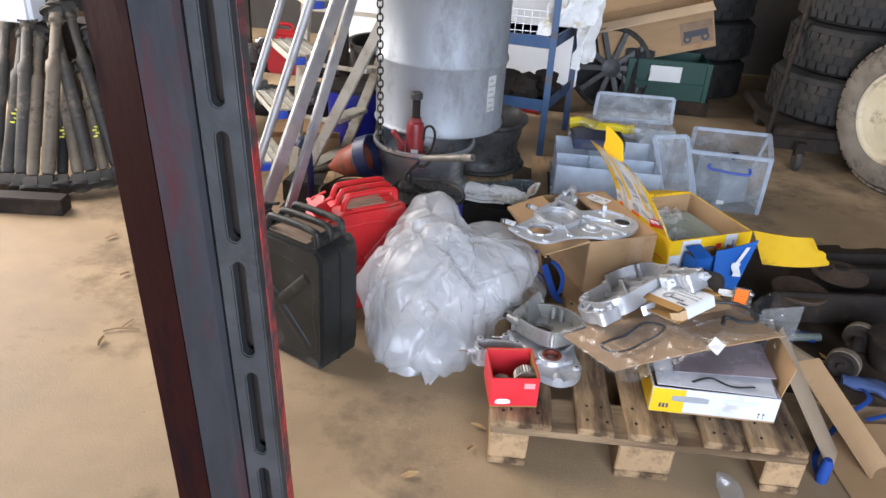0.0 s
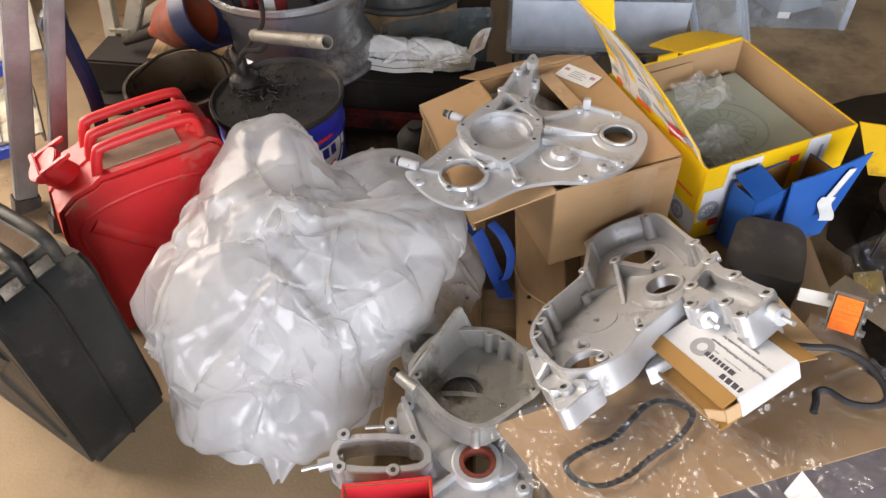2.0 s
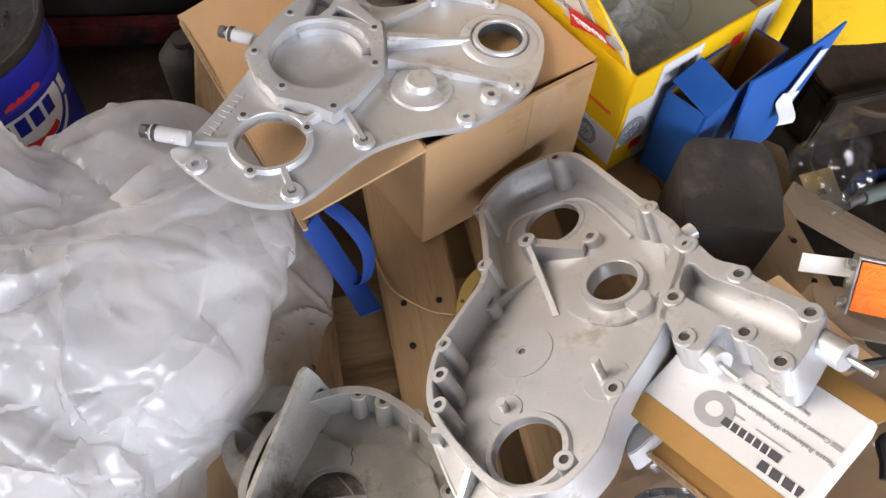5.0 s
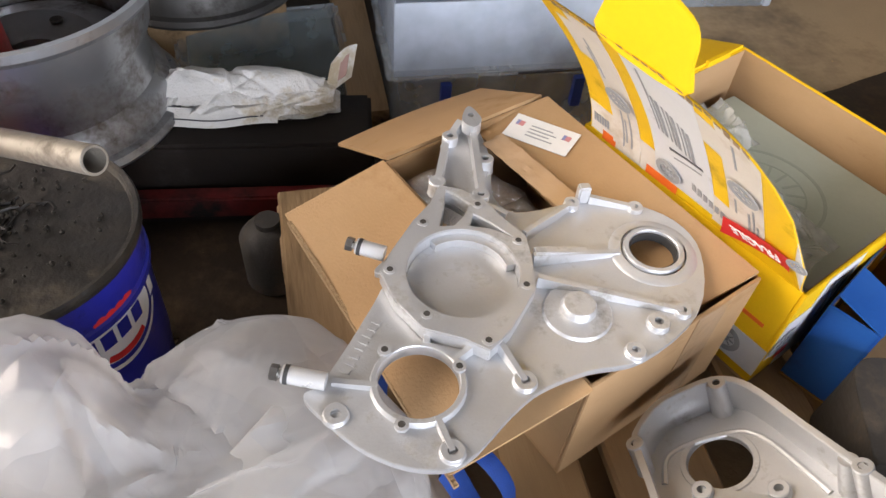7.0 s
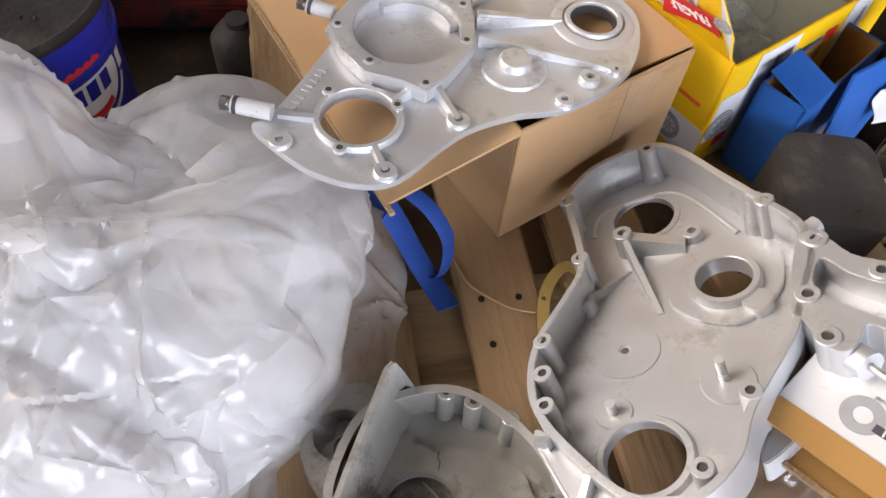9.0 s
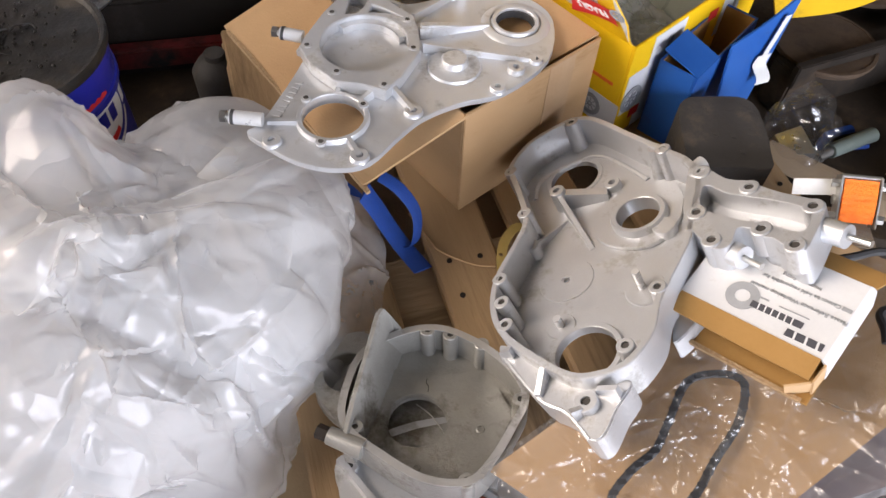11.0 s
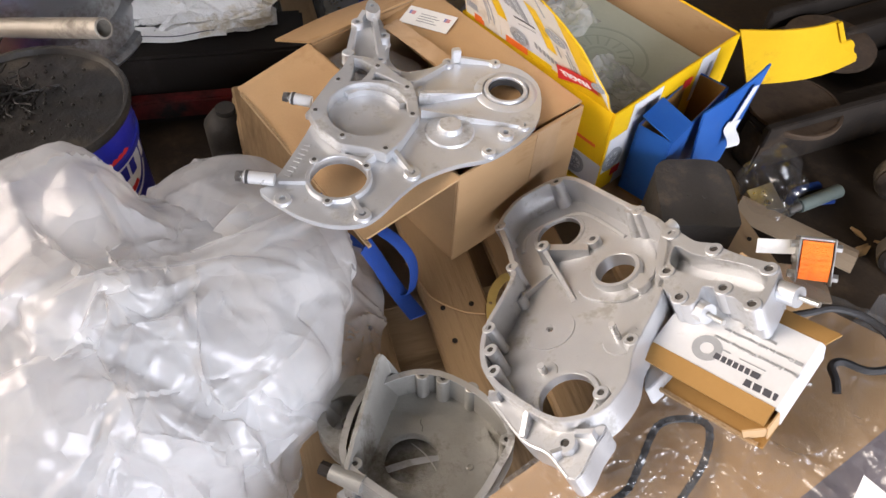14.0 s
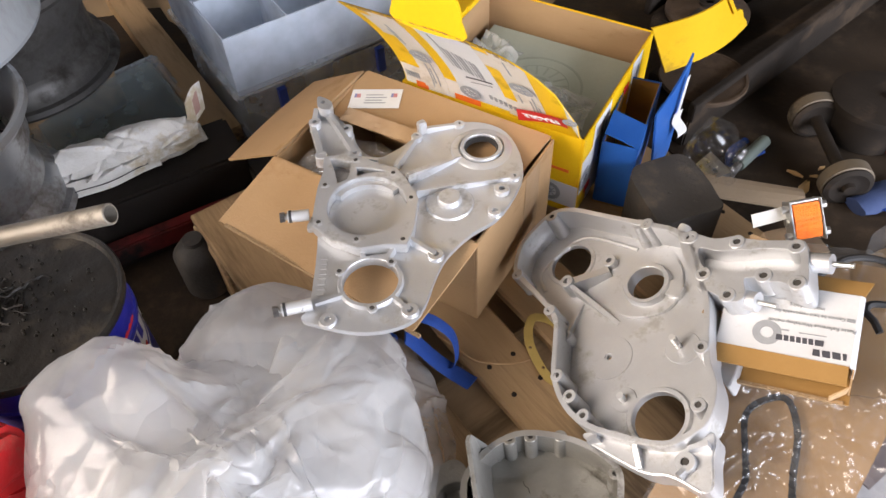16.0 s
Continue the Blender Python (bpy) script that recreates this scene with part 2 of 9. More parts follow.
M = dict(
    floor=surf("dusty_concrete", (0.225, 0.152, 0.082), (0.41, 0.295, 0.165), 1.7, (0.6, 0.85), 0, 0.3, 140, (0.135, 0.093, 0.056), 0.36, 1.3),
    wall=surf("dark_block_wall", (0.034, 0.030, 0.027), (0.06, 0.053, 0.046), 3, (0.8, 0.95), 0, 0.5, 40),
    roof=surf("roof_sheet", (0.07, 0.068, 0.065), (0.1, 0.096, 0.092), 2, (0.6, 0.8)),
    alu=surf("cast_aluminium", (0.525, 0.535, 0.55), (0.595, 0.605, 0.62), 14, (0.36, 0.47), 0.62, 0.07, 420, (0.40, 0.39, 0.37), 0.2, 20),
    alu_old=surf("oily_cast_aluminium", (0.26, 0.255, 0.235), (0.38, 0.375, 0.35), 11, (0.28, 0.45), 0.5, 0.2, 300, (0.13, 0.115, 0.09), 0.33, 9),
    alu_rim=surf("worn_aluminium_rim", (0.44, 0.435, 0.42), (0.54, 0.535, 0.52), 18, (0.35, 0.5), 0.6, 0.12, 300, (0.25, 0.235, 0.21), 0.25, 16),
    machined=surf("machined_aluminium", (0.64, 0.65, 0.66), (0.70, 0.71, 0.72), 20, (0.24, 0.34), 0.5, 0.04, 600),
    zinc=surf("zinc_bolt", (0.55, 0.55, 0.53), (0.65, 0.65, 0.63), 40, (0.25, 0.4), 0.9, 0.05, 300),
    # near-black colour that stands for the shade inside holes and slots
    hole=surf("bore_shade", (0.03, 0.028, 0.025), (0.05, 0.045, 0.04), 20, (0.6, 0.8), 0, 0),
    card=surf("corrugated_card", (0.36, 0.225, 0.11), (0.42, 0.27, 0.14), 6, (0.7, 0.88), 0, 0.14, 260, (0.30, 0.18, 0.085), 0.16, 5, spec=0.3, stretch=(1, 1, 3)),
    card_dark=surf("brown_card", (0.30, 0.165, 0.045), (0.36, 0.205, 0.065), 7, (0.6, 0.8), 0, 0.1, 200, spec=0.3),
    edge=surf("card_edge", (0.28, 0.18, 0.09), (0.38, 0.26, 0.14), 200, (0.8, 0.95), 0, 0.6, 300),
    yellow=surf("yellow_printed_card", (0.76, 0.46, 0.003), (0.82, 0.52, 0.006), 8, (0.5, 0.65), 0, 0.06, 200, (0.5, 0.31, 0.02), 0.16, 7, spec=0.3),
    # duller copy of yellow: the side flap's shade put in its colour, plus stains
    yellow_stained_shade=surf("stained_shaded_yellow_card", (0.60, 0.36, 0.004), (0.68, 0.42, 0.008), 7, (0.6, 0.75), 0, 0.12, 200, (0.38, 0.23, 0.02), 0.28, 8, spec=0.25),
    cream_card=surf("cream_printed_card", (0.60, 0.55, 0.48), (0.69, 0.64, 0.57), 7, (0.55, 0.7), 0, 0.08, 180, (0.50, 0.42, 0.32), 0.25, 8),
    white_card=surf("white_printed_card", (0.60, 0.61, 0.625), (0.67, 0.675, 0.68), 6, (0.45, 0.65), 0, 0.05, 200, (0.48, 0.46, 0.43), 0.14, 8),
    paper=surf("white_paper", (0.64, 0.64, 0.62), (0.71, 0.71, 0.69), 9, (0.6, 0.8), 0, 0.1, 120),
    red_card=surf("red_printed_card", (0.60, 0.02, 0.03), (0.66, 0.03, 0.04), 9, (0.35, 0.5), 0, 0.05, 200),
    blue_card=surf("blue_printed_card", (0.015, 0.09, 0.36), (0.025, 0.12, 0.42), 10, (0.4, 0.6), 0, 0.08, 200, (0.05, 0.08, 0.2), 0.15, 12),
    ink=surf("dark_ink", (0.05, 0.05, 0.06), (0.07, 0.07, 0.08), 30, (0.6, 0.7), 0, 0),
    grey_ink=surf("grey_ink", (0.28, 0.29, 0.30), (0.33, 0.34, 0.35), 30, (0.6, 0.7), 0, 0),
    red_ink=surf("red_ink", (0.60, 0.02, 0.02), (0.64, 0.03, 0.03), 30, (0.5, 0.6), 0, 0),
    green_pack=surf("sage_packet", (0.33, 0.365, 0.30), (0.38, 0.415, 0.345), 8, (0.45, 0.6), 0, 0.05, 150),
    green_dark=surf("sage_print", (0.27, 0.305, 0.25), (0.3, 0.335, 0.275), 12, (0.45, 0.6), 0, 0),
    wood=surf("weathered_pallet_wood", (0.30, 0.19, 0.092), (0.46, 0.31, 0.16), 7, (0.6, 0.85), 0, 0.5, 90, (0.075, 0.045, 0.022), 0.5, 6, 0.15, stretch=(1, 0.12, 1)),
    wood_x=surf("weathered_cross_board", (0.25, 0.165, 0.088), (0.37, 0.26, 0.145), 9, (0.7, 0.9), 0, 0.5, 90, (0.105, 0.066, 0.034), 0.55, 7, 0.15, stretch=(0.12, 1, 1)),
    black_can=surf("black_painted_steel", (0.013, 0.014, 0.013), (0.028, 0.028, 0.026), 6, (0.38, 0.55), 0, 0.2, 90, (0.075, 0.064, 0.05), 0.3, 7, spec=0.35),
    red_can=surf("dusty_red_paint", (0.50, 0.012, 0.015), (0.60, 0.02, 0.02), 7, (0.35, 0.55), 0, 0.15, 90, (0.30, 0.12, 0.08), 0.22, 8),
    can_dust=surf("settled_dust", (0.22, 0.15, 0.10), (0.30, 0.21, 0.14), 20, (0.85, 0.95), 0, 0.3, 200),
    oil_blue=surf("blue_pail", (0.014, 0.018, 0.27), (0.02, 0.025, 0.34), 6, (0.3, 0.45), 0, 0.08, 100, (0.02, 0.02, 0.1), 0.2, 9),
    grime=surf("oily_grime", (0.012, 0.0105, 0.009), (0.03, 0.026, 0.022), 12, (0.3, 0.6), 0, 0.5, 60, (0.06, 0.05, 0.038), 0.18, 10, spec=0.35),
    white=surf("white_print", (0.75, 0.76, 0.78), (0.8, 0.8, 0.8), 10, (0.4, 0.5), 0, 0),
    steel=surf("dusty_bare_steel", (0.30, 0.29, 0.27), (0.42, 0.41, 0.39), 9, (0.35, 0.55), 0.8, 0.2, 120, (0.16, 0.13, 0.10), 0.35, 8),
    rim=surf("silver_wheel_paint", (0.37, 0.38, 0.39), (0.49, 0.50, 0.51), 4, (0.24, 0.42), 0.8, 0.12, 90, (0.13, 0.10, 0.075), 0.3, 5),
    drum=surf("galvanised_drum", (0.28, 0.30, 0.32), (0.37, 0.39, 0.41), 3, (0.42, 0.6), 0.35, 0.06, 70, (0.25, 0.255, 0.26), 0.32, 4, stretch=(1, 1, 0.5)),
    ladder=surf("scuffed_aluminium", (0.27, 0.265, 0.26), (0.40, 0.395, 0.39), 10, (0.4, 0.52), 0.5, 0.1, 160, (0.38, 0.34, 0.28), 0.25, 9),
    # paler and yellower than the rails: light on the treads is in the colour
    tread=surf("lit_dusty_tread", (0.45, 0.42, 0.34), (0.58, 0.55, 0.46), 14, (0.5, 0.7), 0.4, 0.2, 120, (0.34, 0.28, 0.19), 0.4, 10),
    ladder_old=surf("dull_old_ladder", (0.36, 0.33, 0.27), (0.46, 0.43, 0.36), 9, (0.5, 0.7), 0.4, 0.2, 120, (0.26, 0.21, 0.15), 0.4, 8),
    blue_plastic=surf("blue_plastic", (0.02, 0.05, 0.34), (0.03, 0.07, 0.42), 10, (0.35, 0.5), 0, 0.05),
    strap=surf("blue_webbing", (0.008, 0.045, 0.24), (0.013, 0.062, 0.31), 60, (0.65, 0.85), 0, 0.35, 700),
    orange=surf("orange_webbing", (0.85, 0.16, 0.005), (0.95, 0.22, 0.01), 60, (0.55, 0.7), 0, 0.7, 300),
    black_rubber=surf("worn_rubber", (0.030, 0.027, 0.024), (0.05, 0.045, 0.04), 10, (0.6, 0.85), 0, 0.3, 120, (0.10, 0.08, 0.06), 0.35, 7),
    tyre=surf("dusty_tyre", (0.016, 0.015, 0.014), (0.028, 0.026, 0.024), 9, (0.6, 0.85), 0, 0.3, 90, (0.05, 0.043, 0.035), 0.3, 5, spec=0.3),
    tyre_mud=surf("muddy_tyre", (0.14, 0.115, 0.085), (0.22, 0.19, 0.15), 8, (0.8, 0.95), 0, 0.4, 70, (0.07, 0.06, 0.05), 0.35, 5),
    cream=surf("cream_wheel_paint", (0.55, 0.47, 0.31), (0.65, 0.57, 0.41), 6, (0.4, 0.6), 0, 0.1, 90, (0.3, 0.22, 0.13), 0.3, 7),
    dark_steel=surf("oily_dark_steel", (0.014, 0.0105, 0.008), (0.028, 0.0215, 0.0165), 8, (0.7, 0.9), 0.0, 0.3, 80, (0.058, 0.041, 0.028), 0.35, 6, spec=0.25),
    rust=surf("rusty_steel", (0.05, 0.031, 0.018), (0.088, 0.056, 0.032), 12, (0.7, 0.9), 0.1, 0.4, 90, (0.045, 0.03, 0.02), 0.4, 8),
    beam=surf("black_painted_beam", (0.012, 0.009, 0.007), (0.022, 0.017, 0.013), 6, (0.6, 0.85), 0, 0.15, 60, (0.04, 0.034, 0.03), 0.3, 6, spec=0.3),
    beam_red=surf("worn_red_beam", (0.13, 0.012, 0.012), (0.2, 0.02, 0.018), 7, (0.4, 0.6), 0, 0.2, 60, (0.02, 0.018, 0.016), 0.5, 5),
    # maroon base darkened to near-black for the column's left face
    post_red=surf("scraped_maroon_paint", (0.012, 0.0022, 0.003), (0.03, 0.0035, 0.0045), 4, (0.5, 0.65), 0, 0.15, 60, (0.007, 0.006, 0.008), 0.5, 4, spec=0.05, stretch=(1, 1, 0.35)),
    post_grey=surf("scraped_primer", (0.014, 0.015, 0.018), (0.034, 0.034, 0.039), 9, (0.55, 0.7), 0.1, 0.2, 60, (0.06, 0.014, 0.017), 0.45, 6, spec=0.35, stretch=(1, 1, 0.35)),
    post_strip=surf("worn_strip_steel", (0.03, 0.032, 0.035), (0.06, 0.062, 0.066), 9, (0.4, 0.6), 0.3, 0.2, 70, (0.035, 0.033, 0.033), 0.35, 6),
    cabinet=surf("grey_cabinet_paint", (0.26, 0.25, 0.235), (0.33, 0.32, 0.30), 4, (0.35, 0.5), 0, 0.08, 60, (0.30, 0.26, 0.2), 0.3, 5),
    shaft=surf("dirty_propshaft", (0.035, 0.032, 0.028), (0.085, 0.076, 0.064), 8, (0.5, 0.75), 0.3, 0.3, 90, (0.2, 0.165, 0.12), 0.32, 9, 0.25),
    shaft_pale=surf("bare_propshaft", (0.13, 0.105, 0.075), (0.22, 0.18, 0.13), 9, (0.5, 0.7), 0.3, 0.2, 90, (0.06, 0.052, 0.042), 0.35, 9),
    chalk=surf("yellow_chalk", (0.75, 0.72, 0.06), (0.8, 0.78, 0.1), 60, (0.8, 0.9), 0, 0),
    blue_steel=surf("blue_painted_steel", (0.035, 0.075, 0.16), (0.05, 0.095, 0.2), 6, (0.4, 0.6), 0, 0.1, 80, (0.12, 0.1, 0.08), 0.25, 6),
    green=surf("green_crate", (0.005, 0.04, 0.026), (0.008, 0.055, 0.036), 9, (0.4, 0.6), 0, 0.1),
    cloth=surf("white_cotton_cloth", (0.76, 0.74, 0.69), (0.88, 0.87, 0.85), 14, (0.8, 0.95), 0, 0.5, 220, (0.58, 0.5, 0.35), 0.3, 12),
    cloth_red=surf("faded_stripe", (0.42, 0.26, 0.22), (0.5, 0.32, 0.28), 20, (0.85, 0.95), 0, 0.2),
    sheet=surf("white_panel", (0.78, 0.80, 0.82), (0.84, 0.85, 0.86), 4, (0.4, 0.6), 0, 0.05),
    jack=surf("dark_red_jack_paint", (0.22, 0.02, 0.022), (0.3, 0.03, 0.03), 9, (0.35, 0.55), 0, 0.15, 90, (0.1, 0.04, 0.035), 0.3, 12),
    funnel=surf("orange_funnel", (0.19, 0.035, 0.012), (0.27, 0.05, 0.016), 8, (0.35, 0.55), 0, 0.1, 80, (0.08, 0.045, 0.03), 0.4, 9),
    navy=surf("dark_blue_plastic", (0.012, 0.018, 0.05), (0.02, 0.03, 0.08), 9, (0.35, 0.5), 0, 0.1),
    basin=surf("oil_stained_basin", (0.075, 0.055, 0.028), (0.13, 0.095, 0.05), 9, (0.35, 0.6), 0.2, 0.2, 80, (0.03, 0.025, 0.018), 0.45, 7),
    leaf=surf("dry_leaf", (0.30, 0.19, 0.08), (0.42, 0.28, 0.13), 30, (0.7, 0.9), 0, 0.2, 200, vary=0.3),
    gasket=surf("black_gasket", (0.025, 0.025, 0.026), (0.04, 0.04, 0.042), 30, (0.5, 0.7), 0, 0.1),
    gasket_gold=surf("gold_gasket", (0.50, 0.36, 0.10), (0.6, 0.44, 0.14), 30, (0.5, 0.7), 0.2, 0.1, 200),
    seal=surf("brown_oil_seal", (0.14, 0.035, 0.022), (0.2, 0.05, 0.03), 30, (0.35, 0.5), 0, 0.05),
    bag=film("milky_plastic_bag", (0.775, 0.78, 0.785), 0.46, 0.18, 0.5, 0.0, 24, 1.0, 0.14, 5.0, ((9, 0.42), (26, 0.24))),
    bag_inner=film("milky_plastic_lining", (0.80, 0.81, 0.82), 0.38, 0.3, 0.5, 0.0, 24, 0.3, 0.14, 6.0, ((16, 0.6),)),
    bag_thin=film("thin_milky_plastic", (0.86, 0.865, 0.87), 0.62, 0.25, 0.4, 0.0, 24, 1.0),
    carton_film=film("hazy_plastic_wrap", (0.80, 0.81, 0.80), 0.66, 0.14, 0.4, 0.0, 24, 1.0, 0.12, 30.0),
    wrap_clear=cling("clear_parts_bag_film", 0.06, 0.16, 0.02, 14, 0.012),
    wrap=cling("clear_plastic_wrap", 0.045, 0.24, 0.02, 14),
    bubble=cling("bubble_wrap", 0.28, 0.16, 0.6, 110),
    box_clear=film("clear_storage_plastic", (0.76, 0.82, 0.87), 0.74, 0.16, 0.35, 0.05, 20),
    box_milky=film("milky_storage_plastic", (0.74, 0.81, 0.90), 0.42, 0.22, 0.4, 0.05, 20),
    lid_dark=film("smoky_clear_lid", (0.42, 0.5, 0.52), 0.62, 0.1, 0.2, 0.05, 20),
)


# ---- mesh helpers ----
def thing(name, x, y, z, rz=0.0, label="", category="", group="", rx=0.0, ry=0.0, kind=""):
    ob = new(name)
    ob.empty_display_size = 0.05
    ob.matrix_basis = pose(x, y, z, rx, ry, rz)
    return tagged(ob, label, category, group, kind)


def part(name, bm, material, parent, label="", smooth=False, m=None, bevel=0.0):
    if bevel:
        sharp = [e for e in bm.edges if len(e.link_faces) == 2 and e.calc_face_angle(0) > 0.5]
        bmesh.ops.bevel(bm, geom=sharp, offset=bevel, segments=2, affect="EDGES", clamp_overlap=True)
    bmesh.ops.recalc_face_normals(bm, faces=bm.faces)
    me = bpy.data.meshes.new(name)
    bm.to_mesh(me)
    bm.free()
    me.materials.append(M[material] if isinstance(material, str) else material)
    if smooth:
        me.polygons.foreach_set("use_smooth", [True] * len(me.polygons))
        me.set_sharp_from_angle(angle=radians(38))
    ob = new(name, me)
    if parent:
        ob.parent = parent
    if m is not None:
        ob.matrix_basis = m
    if label:
        ob["label"] = label
    return ob


def mesh_of(verts, faces):
    bm = bmesh.new()
    vs = [bm.verts.new(v) for v in verts]
    for f in faces:
        try:
            bm.faces.new([vs[i] for i in f])
        except ValueError:
            pass
    return bm


def box(sx, sy, sz, at=(0, 0, 0), bm=None, m=None):
    """A box whose base centre is at the place given."""
    bm = bm or bmesh.new()
    t = Matrix.Translation(at) @ (m or Matrix()) @ Matrix.Translation((0, 0, sz / 2)) @ Matrix.Diagonal((sx, sy, sz, 1))
    bmesh.ops.create_cube(bm, size=1.0, matrix=t)
    return bm


def rod(a, b, r, r2=None, seg=16, bm=None):
    """A round bar from a to b."""
    bm = bm or bmesh.new()
    a, b = Vector(a), Vector(b)
    m = Matrix.Translation((a + b) / 2) @ (b - a).to_track_quat("Z", "Y").to_matrix().to_4x4()
    bmesh.ops.create_cone(bm, cap_ends=True, segments=seg, radius1=r, radius2=r if r2 is None else r2, depth=(b - a).length, matrix=m)
    return bm


def bar(a, b, w, d, up=(0, 0, 1), bm=None):
    """A flat bar from a to b, w across and d along up."""
    bm = bm or bmesh.new()
    a, b = Vector(a), Vector(b)
    z = (b - a).normalized()
    x = z.cross(Vector(up)).normalized()
    y = z.cross(x)
    rot = Matrix((x, y, z)).transposed().to_4x4()
    bmesh.ops.create_cube(bm, size=1.0, matrix=Matrix.Translation((a + b) / 2) @ rot @ Matrix.Diagonal((w, d, (b - a).length, 1)))
    return bm


def smooth_path(pts, n=6, closed=False):
    """Catmull-Rom through the points."""
    p = [Vector(q) for q in pts]
    out, k = [], len(p)
    for i in range(k if closed else k - 1):
        a, b, c, d = (p[(i - 1) % k], p[i], p[(i + 1) % k], p[(i + 2) % k]) if closed else (p[max(i - 1, 0)], p[i], p[i + 1], p[min(i + 2, k - 1)])
        for j in range(n):
            t = j / n
            out.append(0.5 * ((2 * b) + (c - a) * t + (2 * a - 5 * b + 4 * c - d) * t * t + (3 * b - a - 3 * c + d) * t ** 3))
    if not closed:
        out.append(p[-1])
    return out


def hose(pts, r, seg=10, closed=False, n=6, bm=None, flat=1.0):
    """A tube swept along a smoothed path; flat < 1 makes a ribbon."""
    bm = bm or bmesh.new()
    path = smooth_path(pts, n, closed)
    k = len(path)
    rings, side = [], None
    for i, q in enumerate(path):
        d = (path[(i + 1) % k] - path[i - 1]) if closed else (path[min(i + 1, k - 1)] - path[max(i - 1, 0)])
        d.normalize()
        if side is None:
            side = d.cross(Vector((0, 0, 1)))
            if side.length < 0.1:
                side = d.cross(Vector((1, 0, 0)))
        side = (side - d * side.dot(d)).normalized()
        up = d.cross(side)
        rings.append([bm.verts.new(q + r * (math.cos(a) * side + flat * math.sin(a) * up)) for a in (2 * math.pi * j / seg for j in range(seg))])
    for i in range(k if closed else k - 1):
        a, b = rings[i], rings[(i + 1) % k]
        for j in range(seg):
            bm.faces.new((a[j], a[(j + 1) % seg], b[(j + 1) % seg], b[j]))
    if not closed:
        bm.faces.new(rings[0])
        bm.faces.new(rings[-1])
    return bm


def lathe(profile, seg=48, bm=None, m=None, closed=False):
    """Turns (radius, height) pairs about z."""
    bm = bm or bmesh.new()
    m = m or Matrix()
    rings = [[bm.verts.new(m @ Vector((r * math.cos(a), r * math.sin(a), z))) for a in (2 * math.pi * j / seg for j in range(seg))] for r, z in profile]
    pairs = list(zip(rings, rings[1:])) + ([(rings[-1], rings[0])] if closed else [])
    for a, b in pairs:
        for j in range(seg):
            bm.faces.new((a[j], a[(j + 1) % seg], b[(j + 1) % seg], b[j]))
    if not closed:
        for ring, (r, _) in ((rings[0], profile[0]), (rings[-1], profile[-1])):
            if r > 1e-5:
                bm.faces.new(ring)
        bmesh.ops.remove_doubles(bm, verts=bm.verts, dist=1e-6)
    return bm


def circle(x, y, r, n=32, a0=0.0):
    return [(x + r * math.cos(a0 + 2 * math.pi * i / n), y + r * math.sin(a0 + 2 * math.pi * i / n)) for i in range(n)]


def plate(outline, z0, z1, holes=(), bm=None):
    """A flat plate between two heights, with holes through it."""
    bm = bm or bmesh.new()
    before = set(bm.faces)
    edges = []
    for loop in (outline, *holes):
        vs = [bm.verts.new((p[0], p[1], z0)) for p in loop]
        edges += [bm.edges.new((vs[i], vs[(i + 1) % len(vs)])) for i in range(len(vs))]
    bmesh.ops.triangle_fill(bm, use_beauty=True, use_dissolve=False, edges=edges)
    faces = [f for f in bm.faces if f not in before]
    up = bmesh.ops.extrude_face_region(bm, geom=faces)["geom"]
    bmesh.ops.translate(bm, vec=(0, 0, z1 - z0), verts=[g for g in up if isinstance(g, bmesh.types.BMVert)])
    return bm


def inset(loop, d):
    """The outline moved inwards by d."""
    p = [Vector((q[0], q[1])) for q in loop]
    if sum(a.cross(b) for a, b in zip(p, p[1:] + p[:1])) < 0:
        p.reverse()
    out = []
    for i, q in enumerate(p):
        a, b = (q - p[i - 1]).normalized(), (p[(i + 1) % len(p)] - q).normalized()
        n = Vector((-a.y - b.y, a.x + b.x))
        n = n.normalized() if n.length > 1e-6 else Vector((-a.y, a.x))
        out.append(q + n * d / max(0.55, n.dot(Vector((-a.y, a.x)))))
    return [tuple(v) for v in out]


def soft(loop, n=5):
    return [(v.x, v.y) for v in smooth_path([(x, y, 0) for x, y in loop], n, True)]


def boss(x, y, z0, z1, r, hole=0.4, bm=None, seg=18):
    """A round screw boss with a blind hole in its top."""
    h = r * hole
    return lathe([(r * 1.12, z0), (r, z0 + 0.002), (r, z1 - 0.001), (r - 0.001, z1), (h, z1), (h, z1 - 0.012), (0, z1 - 0.012)], seg, bm, Matrix.Translation((x, y, 0)))


def rib(a, b, z0, za, zb, w=0.005, bm=None):
    """A thin web between two points, higher at one end."""
    bm = bm or bmesh.new()
    a, b = Vector(a), Vector(b)
    s = (b - a).normalized()
    s = Vector((-s.y, s.x)) * w / 2
    low, high = [], []
    for q, h in ((a, za), (b, zb)):
        for k in (1, -1):
            low.append(bm.verts.new((q.x + k * s.x * 1.5, q.y + k * s.y * 1.5, z0)))
            high.append(bm.verts.new((q.x + k * s.x, q.y + k * s.y, h)))
    for i, j in ((0, 1), (1, 3), (3, 2), (2, 0)):
        bm.faces.new((low[i], low[j], high[j], high[i]))
    bm.faces.new((high[0], high[1], high[3], high[2]))
    bm.faces.new((low[0], low[2], low[3], low[1]))
    return bm


